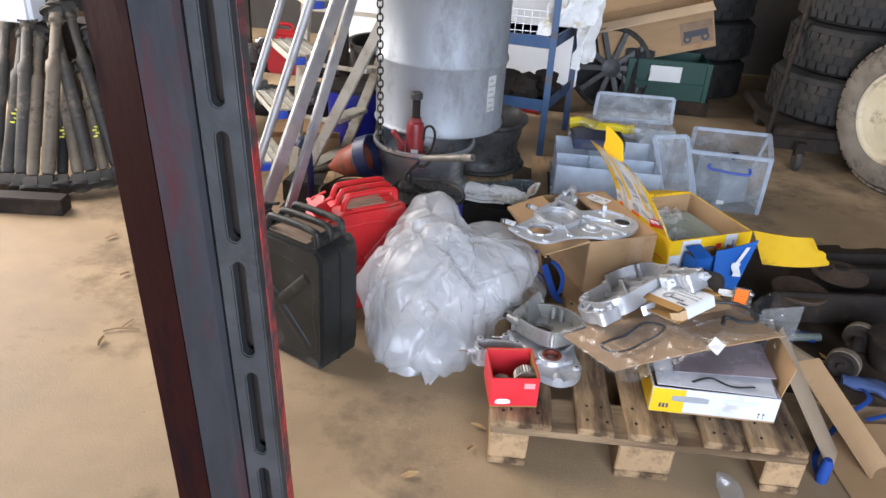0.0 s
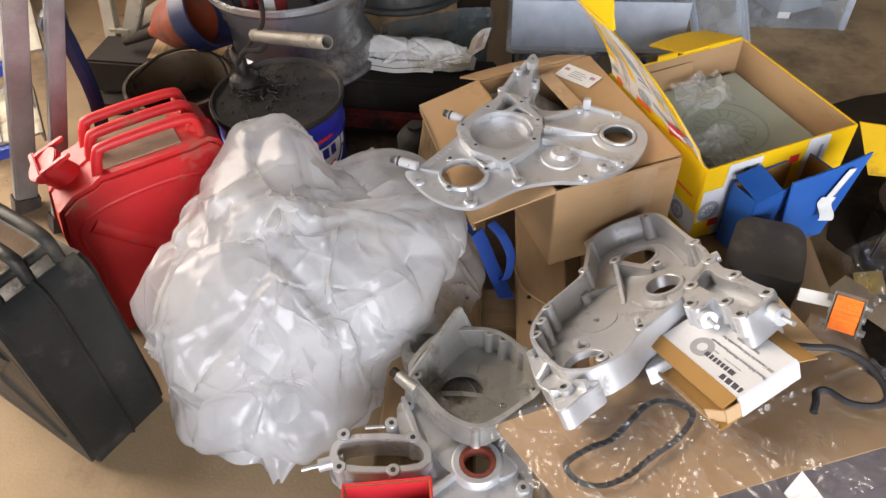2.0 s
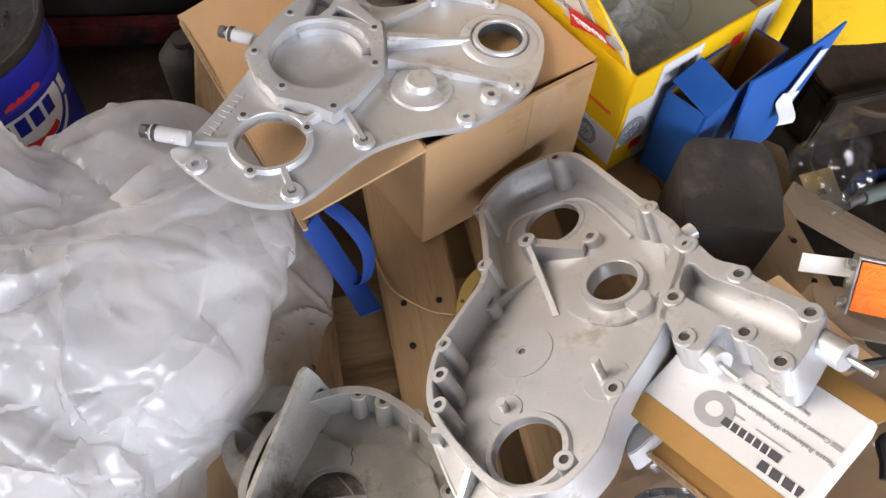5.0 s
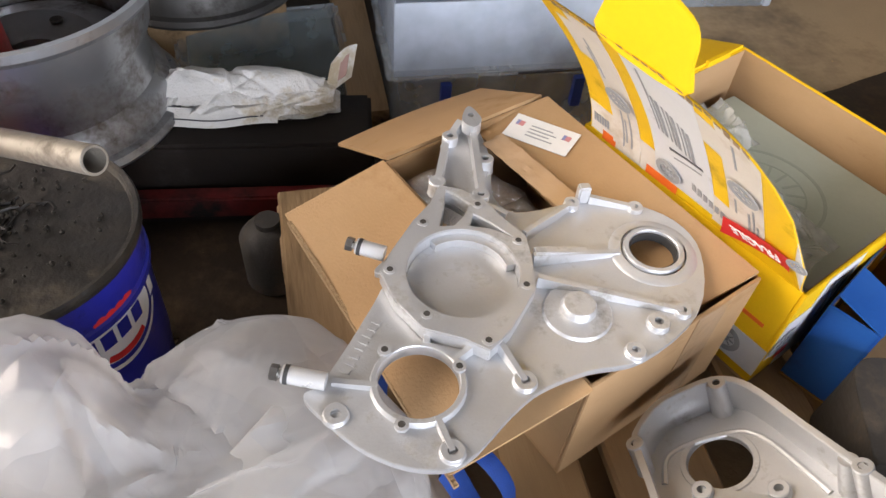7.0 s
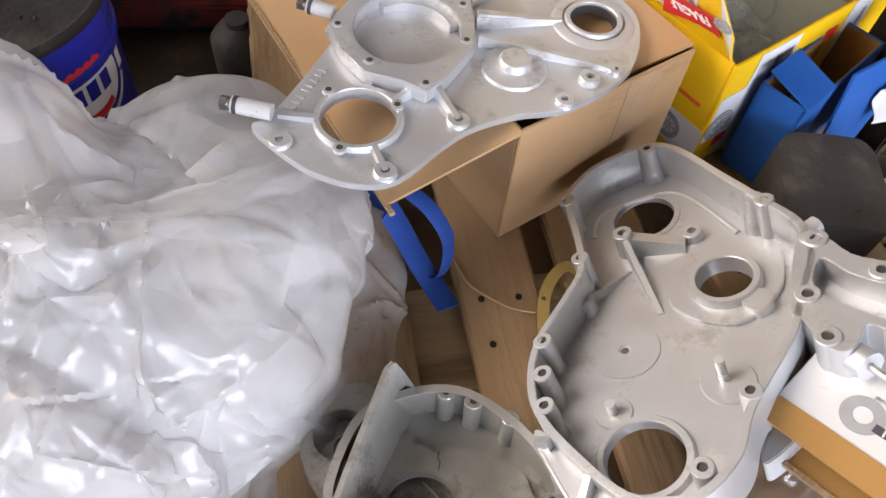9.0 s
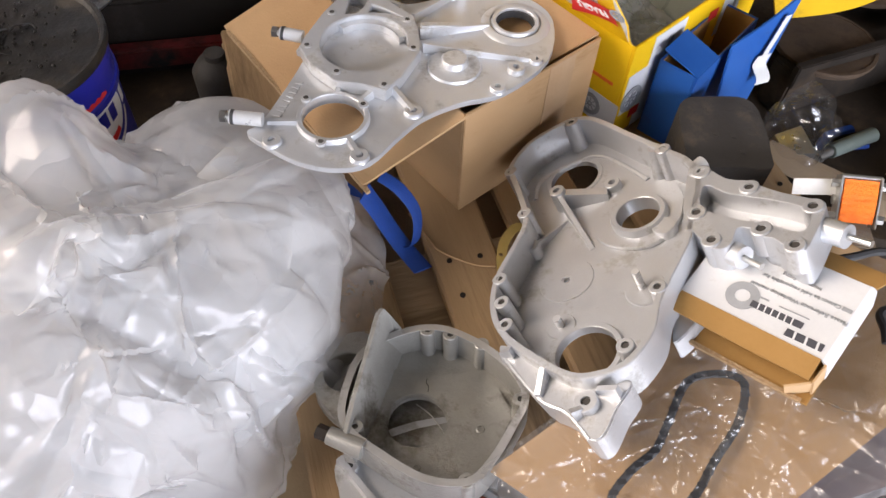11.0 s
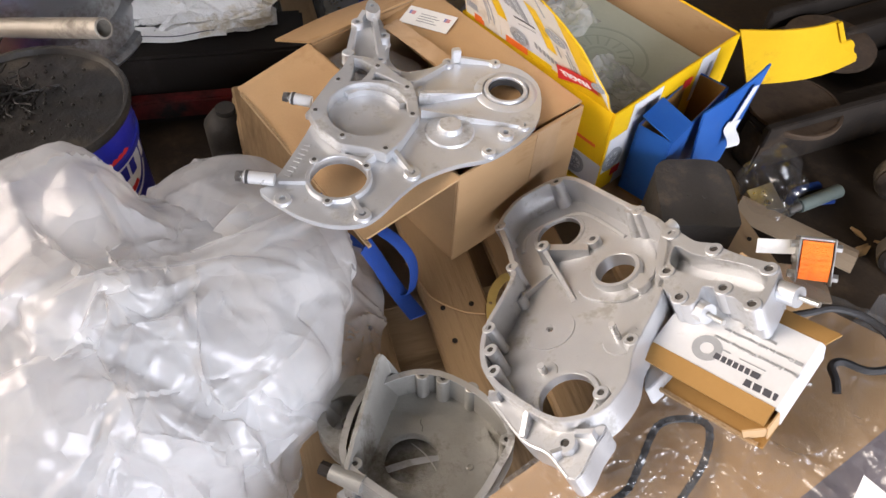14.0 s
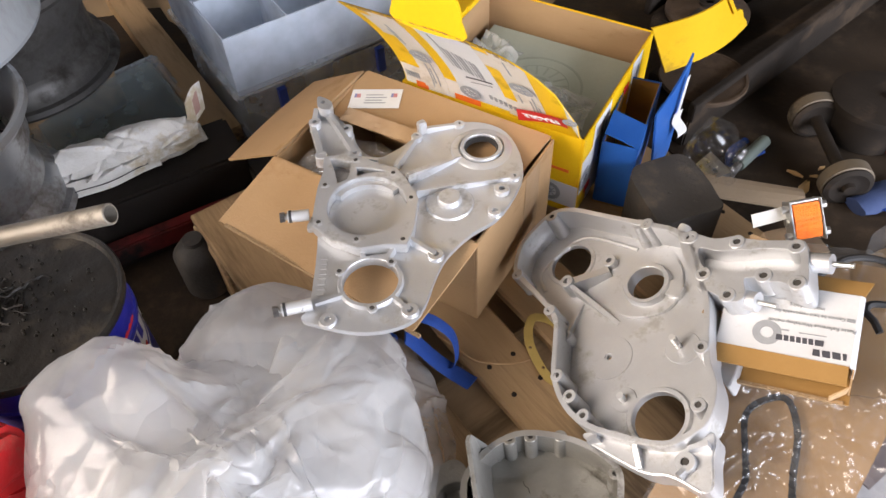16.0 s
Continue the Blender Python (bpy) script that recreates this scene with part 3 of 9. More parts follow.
def sheet(corner, u, v, nu=10, nv=10, thick=0.003, shape=None):
    """A bent sheet: corner + s*u + t*v, moved by shape(s, t)."""
    c, u, v = Vector(corner), Vector(u), Vector(v)
    nrm = u.cross(v).normalized() * thick
    bm = bmesh.new()
    grid = [[[bm.verts.new(c + u * i / nu + v * j / nv + (Vector(shape(i / nu, j / nv)) if shape else Vector()) + k * nrm)
              for j in range(nv + 1)] for i in range(nu + 1)] for k in (0, 1)]
    for i in range(nu):
        for j in range(nv):
            for k in (0, 1):
                g = grid[k]
                bm.faces.new((g[i][j], g[i + 1][j], g[i + 1][j + 1], g[i][j + 1]))
    a, b = grid
    for i in range(nu):
        for j in (0, nv):
            bm.faces.new((a[i][j], a[i + 1][j], b[i + 1][j], b[i][j]))
    for j in range(nv):
        for i in (0, nu):
            bm.faces.new((a[i][j], a[i][j + 1], b[i][j + 1], b[i][j]))
    return bm


def words(text, size, m, material, parent, depth=0.0004, name="lettering"):
    cu = bpy.data.curves.new(name, "FONT")
    cu.body, cu.size, cu.extrude, cu.align_x, cu.align_y = text, size, depth, "CENTER", "CENTER"
    tmp = bpy.data.objects.new(name, cu)
    me = bpy.data.meshes.new_from_object(tmp)
    bpy.data.objects.remove(tmp)
    bpy.data.curves.remove(cu)
    me.name = name
    me.materials.append(M[material])
    ob = new(name, me)
    ob.parent, ob.matrix_basis = parent, m
    return ob


def rough_up(bm, amount, scale, seed=0.0):
    for v in bm.verts:
        v.co += noise.noise_vector(v.co * scale + Vector((seed, seed, seed))) * amount
    return bm


def creased(bm, strokes, seed, small=1.0):
    """Folds of film: sharp-crested, lopsided ridges and valleys that taper out along bent lines, wide ones first."""
    rnd = random.Random(seed)
    for count, long, wide, high, fall in strokes:
        bm.normal_update()
        x = np.array([v.co for v in bm.verts])
        nrm = np.array([v.normal for v in bm.verts])
        lift = np.zeros(len(x))
        for _ in range(count):
            k = rnd.randrange(len(x))
            p, n = Vector(x[k]), Vector(nrm[k])
            d = Vector((rnd.gauss(0, 1), rnd.gauss(0, 1), rnd.gauss(0, 1) - fall)).cross(n).cross(n)
            if d.length < 0.1:
                continue
            d.normalize()
            e = n.cross(d)
            L, W = long * rnd.uniform(0.5, 1.5), wide * rnd.uniform(0.5, 1.4)
            A = high * rnd.uniform(0.4, 1.2) * (1 if rnd.random() < 0.62 else -0.8)
            near = np.flatnonzero(((x - np.array(p)) ** 2).sum(1) < (L + W) ** 2)
            q = x[near] - np.array(p)
            s, u = q @ np.array(d) / L, q @ np.array(e)
            u = u - rnd.uniform(-0.35, 0.35) * L * s * s
            side = rnd.uniform(0.35, 0.9)
            w = np.where(u > 0, W, W * side) * (0.55 + 0.45 * (1 + s) / 2)
            tent = np.clip(1 - np.abs(u) / w, 0, 1) ** 1.15 * np.clip(1 - s * s, 0, 1)
            facing = np.clip(nrm[near] @ np.array(n) * 2 - 0.4, 0, 1)
            lift[near] += A * tent * facing
        lift = np.clip(lift, -2.2 * high, 2.2 * high)
        for v, y in zip(bm.verts, x + nrm * lift[:, None]):
            v.co = y


def crumpled(dirs, count, amount, tall, seed):
    """Flat facets of unequal size over a sphere of directions, stretched along z: what film does when it is crushed."""
    rnd = np.random.default_rng(seed)
    pts = rnd.normal(size=(count, 3))
    pts /= np.linalg.norm(pts, axis=1)[:, None]
    squash = np.array((1, 1, 1 / tall))
    hull = bmesh.new()
    for q in pts:
        hull.verts.new(q)
    bmesh.ops.convex_hull(hull, input=hull.verts)
    hull.verts.index_update()
    tris = np.array([[v.index for v in f.verts] for f in hull.faces])
    hull.free()
    shift = rnd.normal(size=(count, 3)) * np.array((1, 1, 0.6)) * amount
    inv = np.linalg.inv(pts[tris].transpose(0, 2, 1))
    out = np.zeros_like(dirs)
    for k in range(0, len(dirs), 3000):
        d = dirs[k:k + 3000] * squash
        d /= np.linalg.norm(d, axis=1)[:, None]
        w = np.einsum("tij,nj->nti", inv, d)
        best = w.min(axis=2).argmax(axis=1)
        w = np.clip(w[np.arange(len(d)), best], 0, None)
        w /= w.sum(axis=1)[:, None]
        out[k:k + 3000] = (shift[tris[best]] * w[:, :, None]).sum(1)
    return out


def film_sheet(corner, u, v, nu, nv, shape=None):
    """One layer of thin film: corner + s*u + t*v, moved by shape(s, t)."""
    c, u, v = Vector(corner), Vector(u), Vector(v)
    bm = bmesh.new()
    g = [[bm.verts.new(c + u * i / nu + v * j / nv + (Vector(shape(i / nu, j / nv)) if shape else Vector())) for j in range(nv + 1)] for i in range(nu + 1)]
    for i in range(nu):
        for j in range(nv):
            bm.faces.new((g[i][j], g[i + 1][j], g[i + 1][j + 1], g[i][j + 1]))
    return bm


# ---- the building ----
def wall(name, pieces, material="wall"):
    bm = bmesh.new()
    for sx, sy, sz, at in pieces:
        box(sx, sy, sz, at, bm)
    return tagged(part(name, bm, material, None), "dark sooty blockwork wall of a workshop", "wall", kind="structure")


ground = part("ground", mesh_of([(-300, -300, -0.16), (300, -300, -0.16), (300, 300, -0.16), (-300, 300, -0.16)], [(0, 1, 2, 3)]), "floor", None)
tagged(ground, "bare dusty yard ground outside the workshop", "ground", kind="structure")
fbm = bmesh.new()
box(9.4, 10.6, 0.15, (0.5, 1.1, -0.15), fbm)
tagged(part("floor", fbm, "floor", None), "dusty tan concrete workshop floor with oil stains", "floor", kind="structure")
wall("wall_north", [(9.4, 0.2, 5.2, (0.5, 6.3, 0))])
wall("wall_east", [(0.2, 10.2, 5.2, (5.1, 1.1, 0))])
wall("wall_west", [(0.2, 5.4, 5.2, (-4.1, -1.3, 0)), (0.2, 1.4, 5.2, (-4.1, 5.5, 0)), (0.2, 3.4, 0.6, (-4.1, 3.1, 4.6))])
wall("wall_south", [(3.3, 0.2, 5.2, (-2.35, -4.1, 0)), (0.9, 0.2, 5.2, (4.75, -4.1, 0)), (5.0, 0.2, 0.4, (1.8, -4.1, 4.8))])
tagged(part("ceiling", box(9.4, 10.6, 0.1, (0.5, 1.1, 5.2)), "roof", None), "grey sheet-metal workshop ceiling", "ceiling", kind="structure")


# ---- steel column beside the camera's way ----
def lift_column():
    t = thing("steel_column", -0.0605, 0.55, 0, 0, "scraped maroon and grey steel lift column with slotted strip", "column", ry=-2.4)
    t.scale = (0.93, 1.0, 1.0)
    h = 3.6
    part("left_face", plate([(-0.108, 0.09), (-0.108, 0.07), (-0.104, 0.062), (-0.004, 0.0), (-0.004, 0.09)], 0, h), "post_red", t, "scraped maroon paint, darkened on this face", bevel=0.004)
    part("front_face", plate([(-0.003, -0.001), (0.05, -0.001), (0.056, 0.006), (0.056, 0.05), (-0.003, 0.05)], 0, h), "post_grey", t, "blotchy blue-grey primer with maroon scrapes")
    part("groove", plate([(0.056, 0.012), (0.064, 0.012), (0.064, 0.04), (0.056, 0.04)], 0, h), "dark_steel", t)
    slots = []
    for i in range(20):
        z = 0.231 + 0.163 * i
        slots.append([(0.0905 + 0.0085 * math.cos(a) , z + 0.0085 * math.sin(a) + (0.0595 if math.sin(a) > 0 else -0.0595)) for a in (2 * math.pi * (k + 0.5) / 16 for k in range(16))])
    part("slotted_strip", plate([(0.064, 0.0), (0.118, 0.0), (0.118, h), (0.064, h)], -0.014, 0.004, slots), "post_strip", t, "worn grey strip with rounded slots", m=pose(0, 0, 0, 90), bevel=0.002)
    part("strip_back", plate([(0.066, 0.022), (0.104, 0.022), (0.104, 0.036), (0.066, 0.036)], 0, h), "dark_steel", t)
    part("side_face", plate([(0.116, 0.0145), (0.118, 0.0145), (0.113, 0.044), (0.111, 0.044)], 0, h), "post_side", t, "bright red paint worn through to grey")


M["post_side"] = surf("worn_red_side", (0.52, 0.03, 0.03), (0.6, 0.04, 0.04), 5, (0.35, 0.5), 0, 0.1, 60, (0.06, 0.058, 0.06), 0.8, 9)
lift_column()


# ---- timber pallet ----
PAL = pose(0.288, 1.292, 0, 0, 0, 4.1)


def pallet():
    t = thing("pallet", 0, 0, 0, 0, "weathered wooden four-way pallet loaded with engine parts", "pallet")
    t.matrix_basis = PAL
    rnd = random.Random(4)

    def plank(name, sx, sy, sz, x, y, z, mat):
        bm = box(sx, sy, sz)
        bmesh.ops.subdivide_edges(bm, edges=[e for e in bm.edges if e.calc_length() > 0.3], cuts=12)
        bmesh.ops.bevel(bm, geom=[e for e in bm.edges if len(e.link_faces) == 2 and e.calc_face_angle(0) > 0.5], offset=0.004, segments=1, affect="EDGES")
        rough_up(bm, 0.0022, 14, rnd.random() * 30)
        part(name, bm, mat, t, m=pose(x, y, z, 0, 0, rnd.uniform(-0.4, 0.4)))

    for x, w in ((0.079, 0.158), (0.2685, 0.095), (0.41, 0.124), (0.5825, 0.098), (0.7275, 0.142)):
        plank("deck_plank", w, 1.2, 0.021, x, 0.6, 0.123, "wood")
    for y in (0.0725, 0.578, 1.1275):
        plank("cross_board", 0.8, 0.142, 0.021, 0.4, y, 0.1015, "wood_x")
        for x, w in ((0.05, 0.1), (0.4, 0.142), (0.75, 0.1)):
            plank("block", w, 0.14, 0.079, x, y, 0.0225, "wood")
    for x, w in ((0.05, 0.1), (0.4, 0.142), (0.75, 0.1)):
        plank("base_board", w, 1.2, 0.0215, x, 0.6, 0.001, "wood")
    nail = lathe([(0.004, 0), (0.004, 0.0015), (0, 0.002)], 10)
    first = part("nail", nail, "dark_steel", t, m=pose(0.05, 0.05, 0.145))
    for x in (0.03, 0.125, 0.247, 0.292, 0.375, 0.445, 0.57, 0.6, 0.69, 0.77):
        for y in (0.045, 0.1, 0.548, 0.61):
            o = new("nail", first.data)
            o.parent, o.matrix_basis = t, pose(x + rnd.uniform(-0.006, 0.006), y + rnd.uniform(-0.008, 0.008), 0.1445)


pallet()


# ---- fuel cans ----
def jerrycan(x, y, rz, paint, label, size=1.0):
    t = thing("jerrycan", x, y, 0, rz, label, "fuel can")
    t.scale = (size, size, size)
    prof = [(-0.165, 0.012), (-0.150, 0.0), (0.150, 0.0), (0.165, 0.012), (0.172, 0.06), (0.172, 0.30), (0.160, 0.36), (0.125, 0.385),
            (0.085, 0.395), (0.07, 0.405), (-0.11, 0.405), (-0.145, 0.41), (-0.165, 0.395), (-0.172, 0.37), (-0.172, 0.06)]
    turn = Matrix.Rotation(radians(90), 4, "X")

    def slab(y0, y1, d=0.0, bev=0.02):
        bm = plate(inset(prof, d) if d else prof, y0, y1)
        bmesh.ops.transform(bm, matrix=turn, verts=bm.verts)
        sharp = [e for e in bm.edges if len(e.link_faces) == 2 and e.calc_face_angle(0) > 1.0]
        if bev:
            bmesh.ops.bevel(bm, geom=sharp, offset=bev, segments=4, affect="EDGES", clamp_overlap=True)
        return bm

    part("body", slab(-0.082, 0.082), paint, t, smooth=True)
    seam = slab(-0.003, 0.003, -0.004, 0.0015)
    part("weld_seam", seam, paint, t, smooth=True)
    for s in (1, -1):
        for a, b in (((-0.115, 0.07), (0.115, 0.31)), ((-0.115, 0.31), (0.115, 0.07))):
            for u, v in ((a, ((a[0] + b[0]) / 2, (a[1] + b[1]) / 2)),):
                bm = hose([(a[0], s * 0.080, a[1]), ((a[0] + b[0]) / 2, s * 0.082, (a[1] + b[1]) / 2), (b[0], s * 0.080, b[1])], 0.018, 12)
                bmesh.ops.scale(bm, vec=(1, 0.42, 1), space=Matrix.Translation((0, -s * 0.08, 0)), verts=bm.verts)
                part("pressed_rib", bm, paint, t, smooth=True)
        bm = hose([(-0.13, s * 0.08, 0.05), (0.13, s * 0.08, 0.05), (0.14, s * 0.08, 0.2), (0.12, s * 0.08, 0.33), (-0.12, s * 0.08, 0.335), (-0.14, s * 0.08, 0.2)], 0.007, 8, True)
        bmesh.ops.scale(bm, vec=(1, 0.4, 1), space=Matrix.Translation((0, -s * 0.08, 0)), verts=bm.verts)
        part("pressed_border", bm, paint, t, smooth=True)
    for yy in (-0.052, 0, 0.052):
        part("handle", hose([(-0.135, yy, 0.395), (-0.133, yy, 0.435), (-0.11, yy, 0.452), (0.03, yy, 0.452), (0.055, yy, 0.44), (0.07, yy, 0.395)], 0.0105, 10), paint, t, smooth=True)
    part("handle_bridge", rod((-0.125, -0.06, 0.43), (-0.125, 0.06, 0.43), 0.009), paint, t, smooth=True)
    part("dusty_top", box(0.15, 0.11, 0.004, (-0.02, 0, 0.4045)), "can_dust", t, "settled brown dust")
    neck = rod((0.118, 0, 0.375), (0.142, 0, 0.412), 0.031)
    neck = part("spout_neck", neck, paint, t, smooth=True)
    cap = rod((0.143, 0, 0.413), (0.151, 0, 0.426), 0.037)
    box(0.012, 0.085, 0.02, (0.155, 0, 0.41), cap, Matrix.Rotation(radians(30), 4, "Y"))
    box(0.07, 0.012, 0.008, (0.13, 0.03, 0.43), cap, Matrix.Rotation(radians(20), 4, "Y"))
    box(0.07, 0.012, 0.008, (0.13, -0.03, 0.43), cap, Matrix.Rotation(radians(20), 4, "Y"))
    part("spout_cap", cap, paint, neck, bevel=0.002)
    return t


jerrycan(-0.361, 1.708, 155, "black_can", "dented black-painted steel jerrycan standing on concrete floor")
jerrycan(-0.262, 2.01, 219, "red_can", "dusty red-painted steel jerrycan behind the black can", 0.93)


# ---- milky plastic bag ----
def plastic_bag():
    t = thing("plastic_bag", 0.06, 1.83, 0, 0, "large crumpled milky white plastic bag slumped beside pallet", "plastic bag")
    c = Vector((0.0, 0.0, 0.19))
    balls = ((-0.065, -0.03, 0.215, 0.175, 0.19, 0.165), (-0.065, 0.175, 0.335, 0.10, 0.085, 0.09), (-0.04, 0.08, 0.30, 0.15, 0.13, 0.10), (0.155, 0.155, 0.235, 0.155, 0.16, 0.10),
             (0.145, 0.02, 0.205, 0.125, 0.16, 0.10), (-0.05, -0.09, 0.06, 0.165, 0.15, 0.085), (0.115, 0.25, 0.26, 0.075, 0.065, 0.06), (0.03, -0.15, 0.05, 0.10, 0.09, 0.06), (0.112, -0.075, 0.10, 0.10, 0.12, 0.10), (0.035, 0.13, 0.235, 0.11, 0.11, 0.085), (0.05, 0.03, 0.22, 0.14, 0.14, 0.105))
    cen, rad = np.array([b[:3] for b in balls]), np.array([b[3:] for b in balls])

    def field(p):
        q = (p[:, None, :] - cen) / rad
        return np.exp(-2.2 * ((q ** 2).sum(-1) - 1)).sum(1)

    def reach(dirs):
        """How far the form goes out from its middle in each direction."""
        lo, hi = np.zeros(len(dirs)), np.full(len(dirs), 0.6)
        for _ in range(18):
            mid = (lo + hi) / 2
            ins = field(np.array(c) + dirs * mid[:, None]) > 1.2
            lo, hi = np.where(ins, mid, lo), np.where(ins, hi, mid)
        return lo

    def form(dirs):
        """The bag's slack form in each direction, with its low edge drawn in loose pleats."""
        p = np.array(c) + dirs * reach(dirs)[:, None]
        out = []
        for q in p:
            v = Vector(q)
            low, ang = max(0.0, 1 - v.z / 0.16), math.atan2(v.y, v.x)
            out.append(0.022 * noise.noise(v * 5.0) + 0.03 * low * (abs(noise.noise(Vector((math.cos(ang) * 5, math.sin(ang) * 5, v.z * 4)))) - 0.2))
        return p + dirs * np.array(out)[:, None]

    ico = bmesh.new()
    bmesh.ops.create_icosphere(ico, subdivisions=7, radius=1)
    dirs = np.array([v.co for v in ico.verts])
    base = form(dirs)
    calm = np.clip(np.array([0.5 + 1.9 * q[0] + 0.9 * (q[2] - 0.2) + 1.3 * noise.noise(Vector(q) * 6.0 + Vector((4, 1, 7))) for q in base]), 0.1, 1.25)[:, None]
    ends = np.array([[v.index for v in e.verts] for e in ico.edges])
    links = np.bincount(ends.ravel(), minlength=len(dirs))[:, None]

    def relaxed(x, rounds, share):
        """Film under its own pull: each spot drawn to the mean of its neighbours."""
        for _ in range(rounds):
            mean = np.zeros_like(x)
            np.add.at(mean, ends[:, 0], x[ends[:, 1]])
            np.add.at(mean, ends[:, 1], x[ends[:, 0]])
            x = x + (mean / links - x) * share
        return x

    x = relaxed(base + crumpled(dirs, 90, 0.017, 2.6, 3), 4, 0.6)
    x = relaxed(x + crumpled(dirs, 700, 0.0055, 2.0, 5) * calm ** 1.3, 1, np.clip(0.7 - 0.5 * calm, 0.1, 0.6))
    lining = np.array(c) + (base - np.array(c)) * 0.87 + crumpled(dirs, 260, 0.016, 1.3, 8)

    def laid(x, side, floor_z):
        x[:, 0] = np.minimum(x[:, 0], side + 5 * np.maximum(0, x[:, 2] - 0.152))
        x[:, 2] = np.maximum(x[:, 2], np.where(x[:, 0] > side, 0.152, floor_z))
        for v, q in zip(ico.verts, x):
            v.co = q
        return ico.copy()

    bm = laid(x, 0.2, 0.004)
    creased(bm, ((16, 0.22, 0.030, 0.012, 3.0), (60, 0.15, 0.012, 0.0055, 2.2), (150, 0.06, 0.008, 0.0026, 0.8)), 5)
    part("bag_body", laid(np.array([v.co for v in bm.verts]), 0.2, 0.004), "bag", t, smooth=True)
    part("inner_fold", laid(lining, 0.16, 0.012), "bag_inner", t, "second layer of milky film inside", smooth=True)
    bm.free()
    ico.free()

    def skirt(s, u):
        return (0.02 * math.sin(9 * s + 3 * u), 0.03 * noise.noise(Vector((s * 4, u * 4, 1))), 0.03 * noise.noise(Vector((s * 5, u * 3, 5))))

    part("bag_tail", sheet((-0.16, -0.19, 0.012), (0.15, -0.05, -0.005), (0.02, 0.07, 0.09), 24, 12, 0.0006, skirt), "bag", t, smooth=True)

    def corner(s, u):
        return (-0.5 * (s - 0.5) * 0.2 * (1 - u) * 1.8, 0.008 * math.sin(7 * s), 0.012 * math.sin(6 * s + 4 * u) * u)

    part("bag_corner", sheet((-0.075, -0.262, 0.006), (0.2, 0.02, 0.0), (0.012, 0.11, 0.095), 20, 14, 0.0006, corner), "bag", t, smooth=True)

    def veil(s, u):
        return (0.035 * math.sin(math.pi * s) * (1 - 0.4 * u) + 0.01 * noise.noise(Vector((s * 6, u * 5, 1))), 0.01 * noise.noise(Vector((s * 5, u * 6, 7))), 0.012 * noise.noise(Vector((s * 6, u * 3, 5))) - 0.02 * s * u)

    lip = film_sheet((0.262, -0.085, 0.154), (0.075, 0.29, 0.0), (-0.10, 0.0, 0.12), 70, 44, veil)
    creased(lip, ((14, 0.07, 0.012, 0.005, 1.0), (40, 0.035, 0.006, 0.002, 0.5)), 17)
    part("bag_mouth", lip, "bag_thin", t, "clear thin edge of the bag", smooth=True)
    return t


plastic_bag()


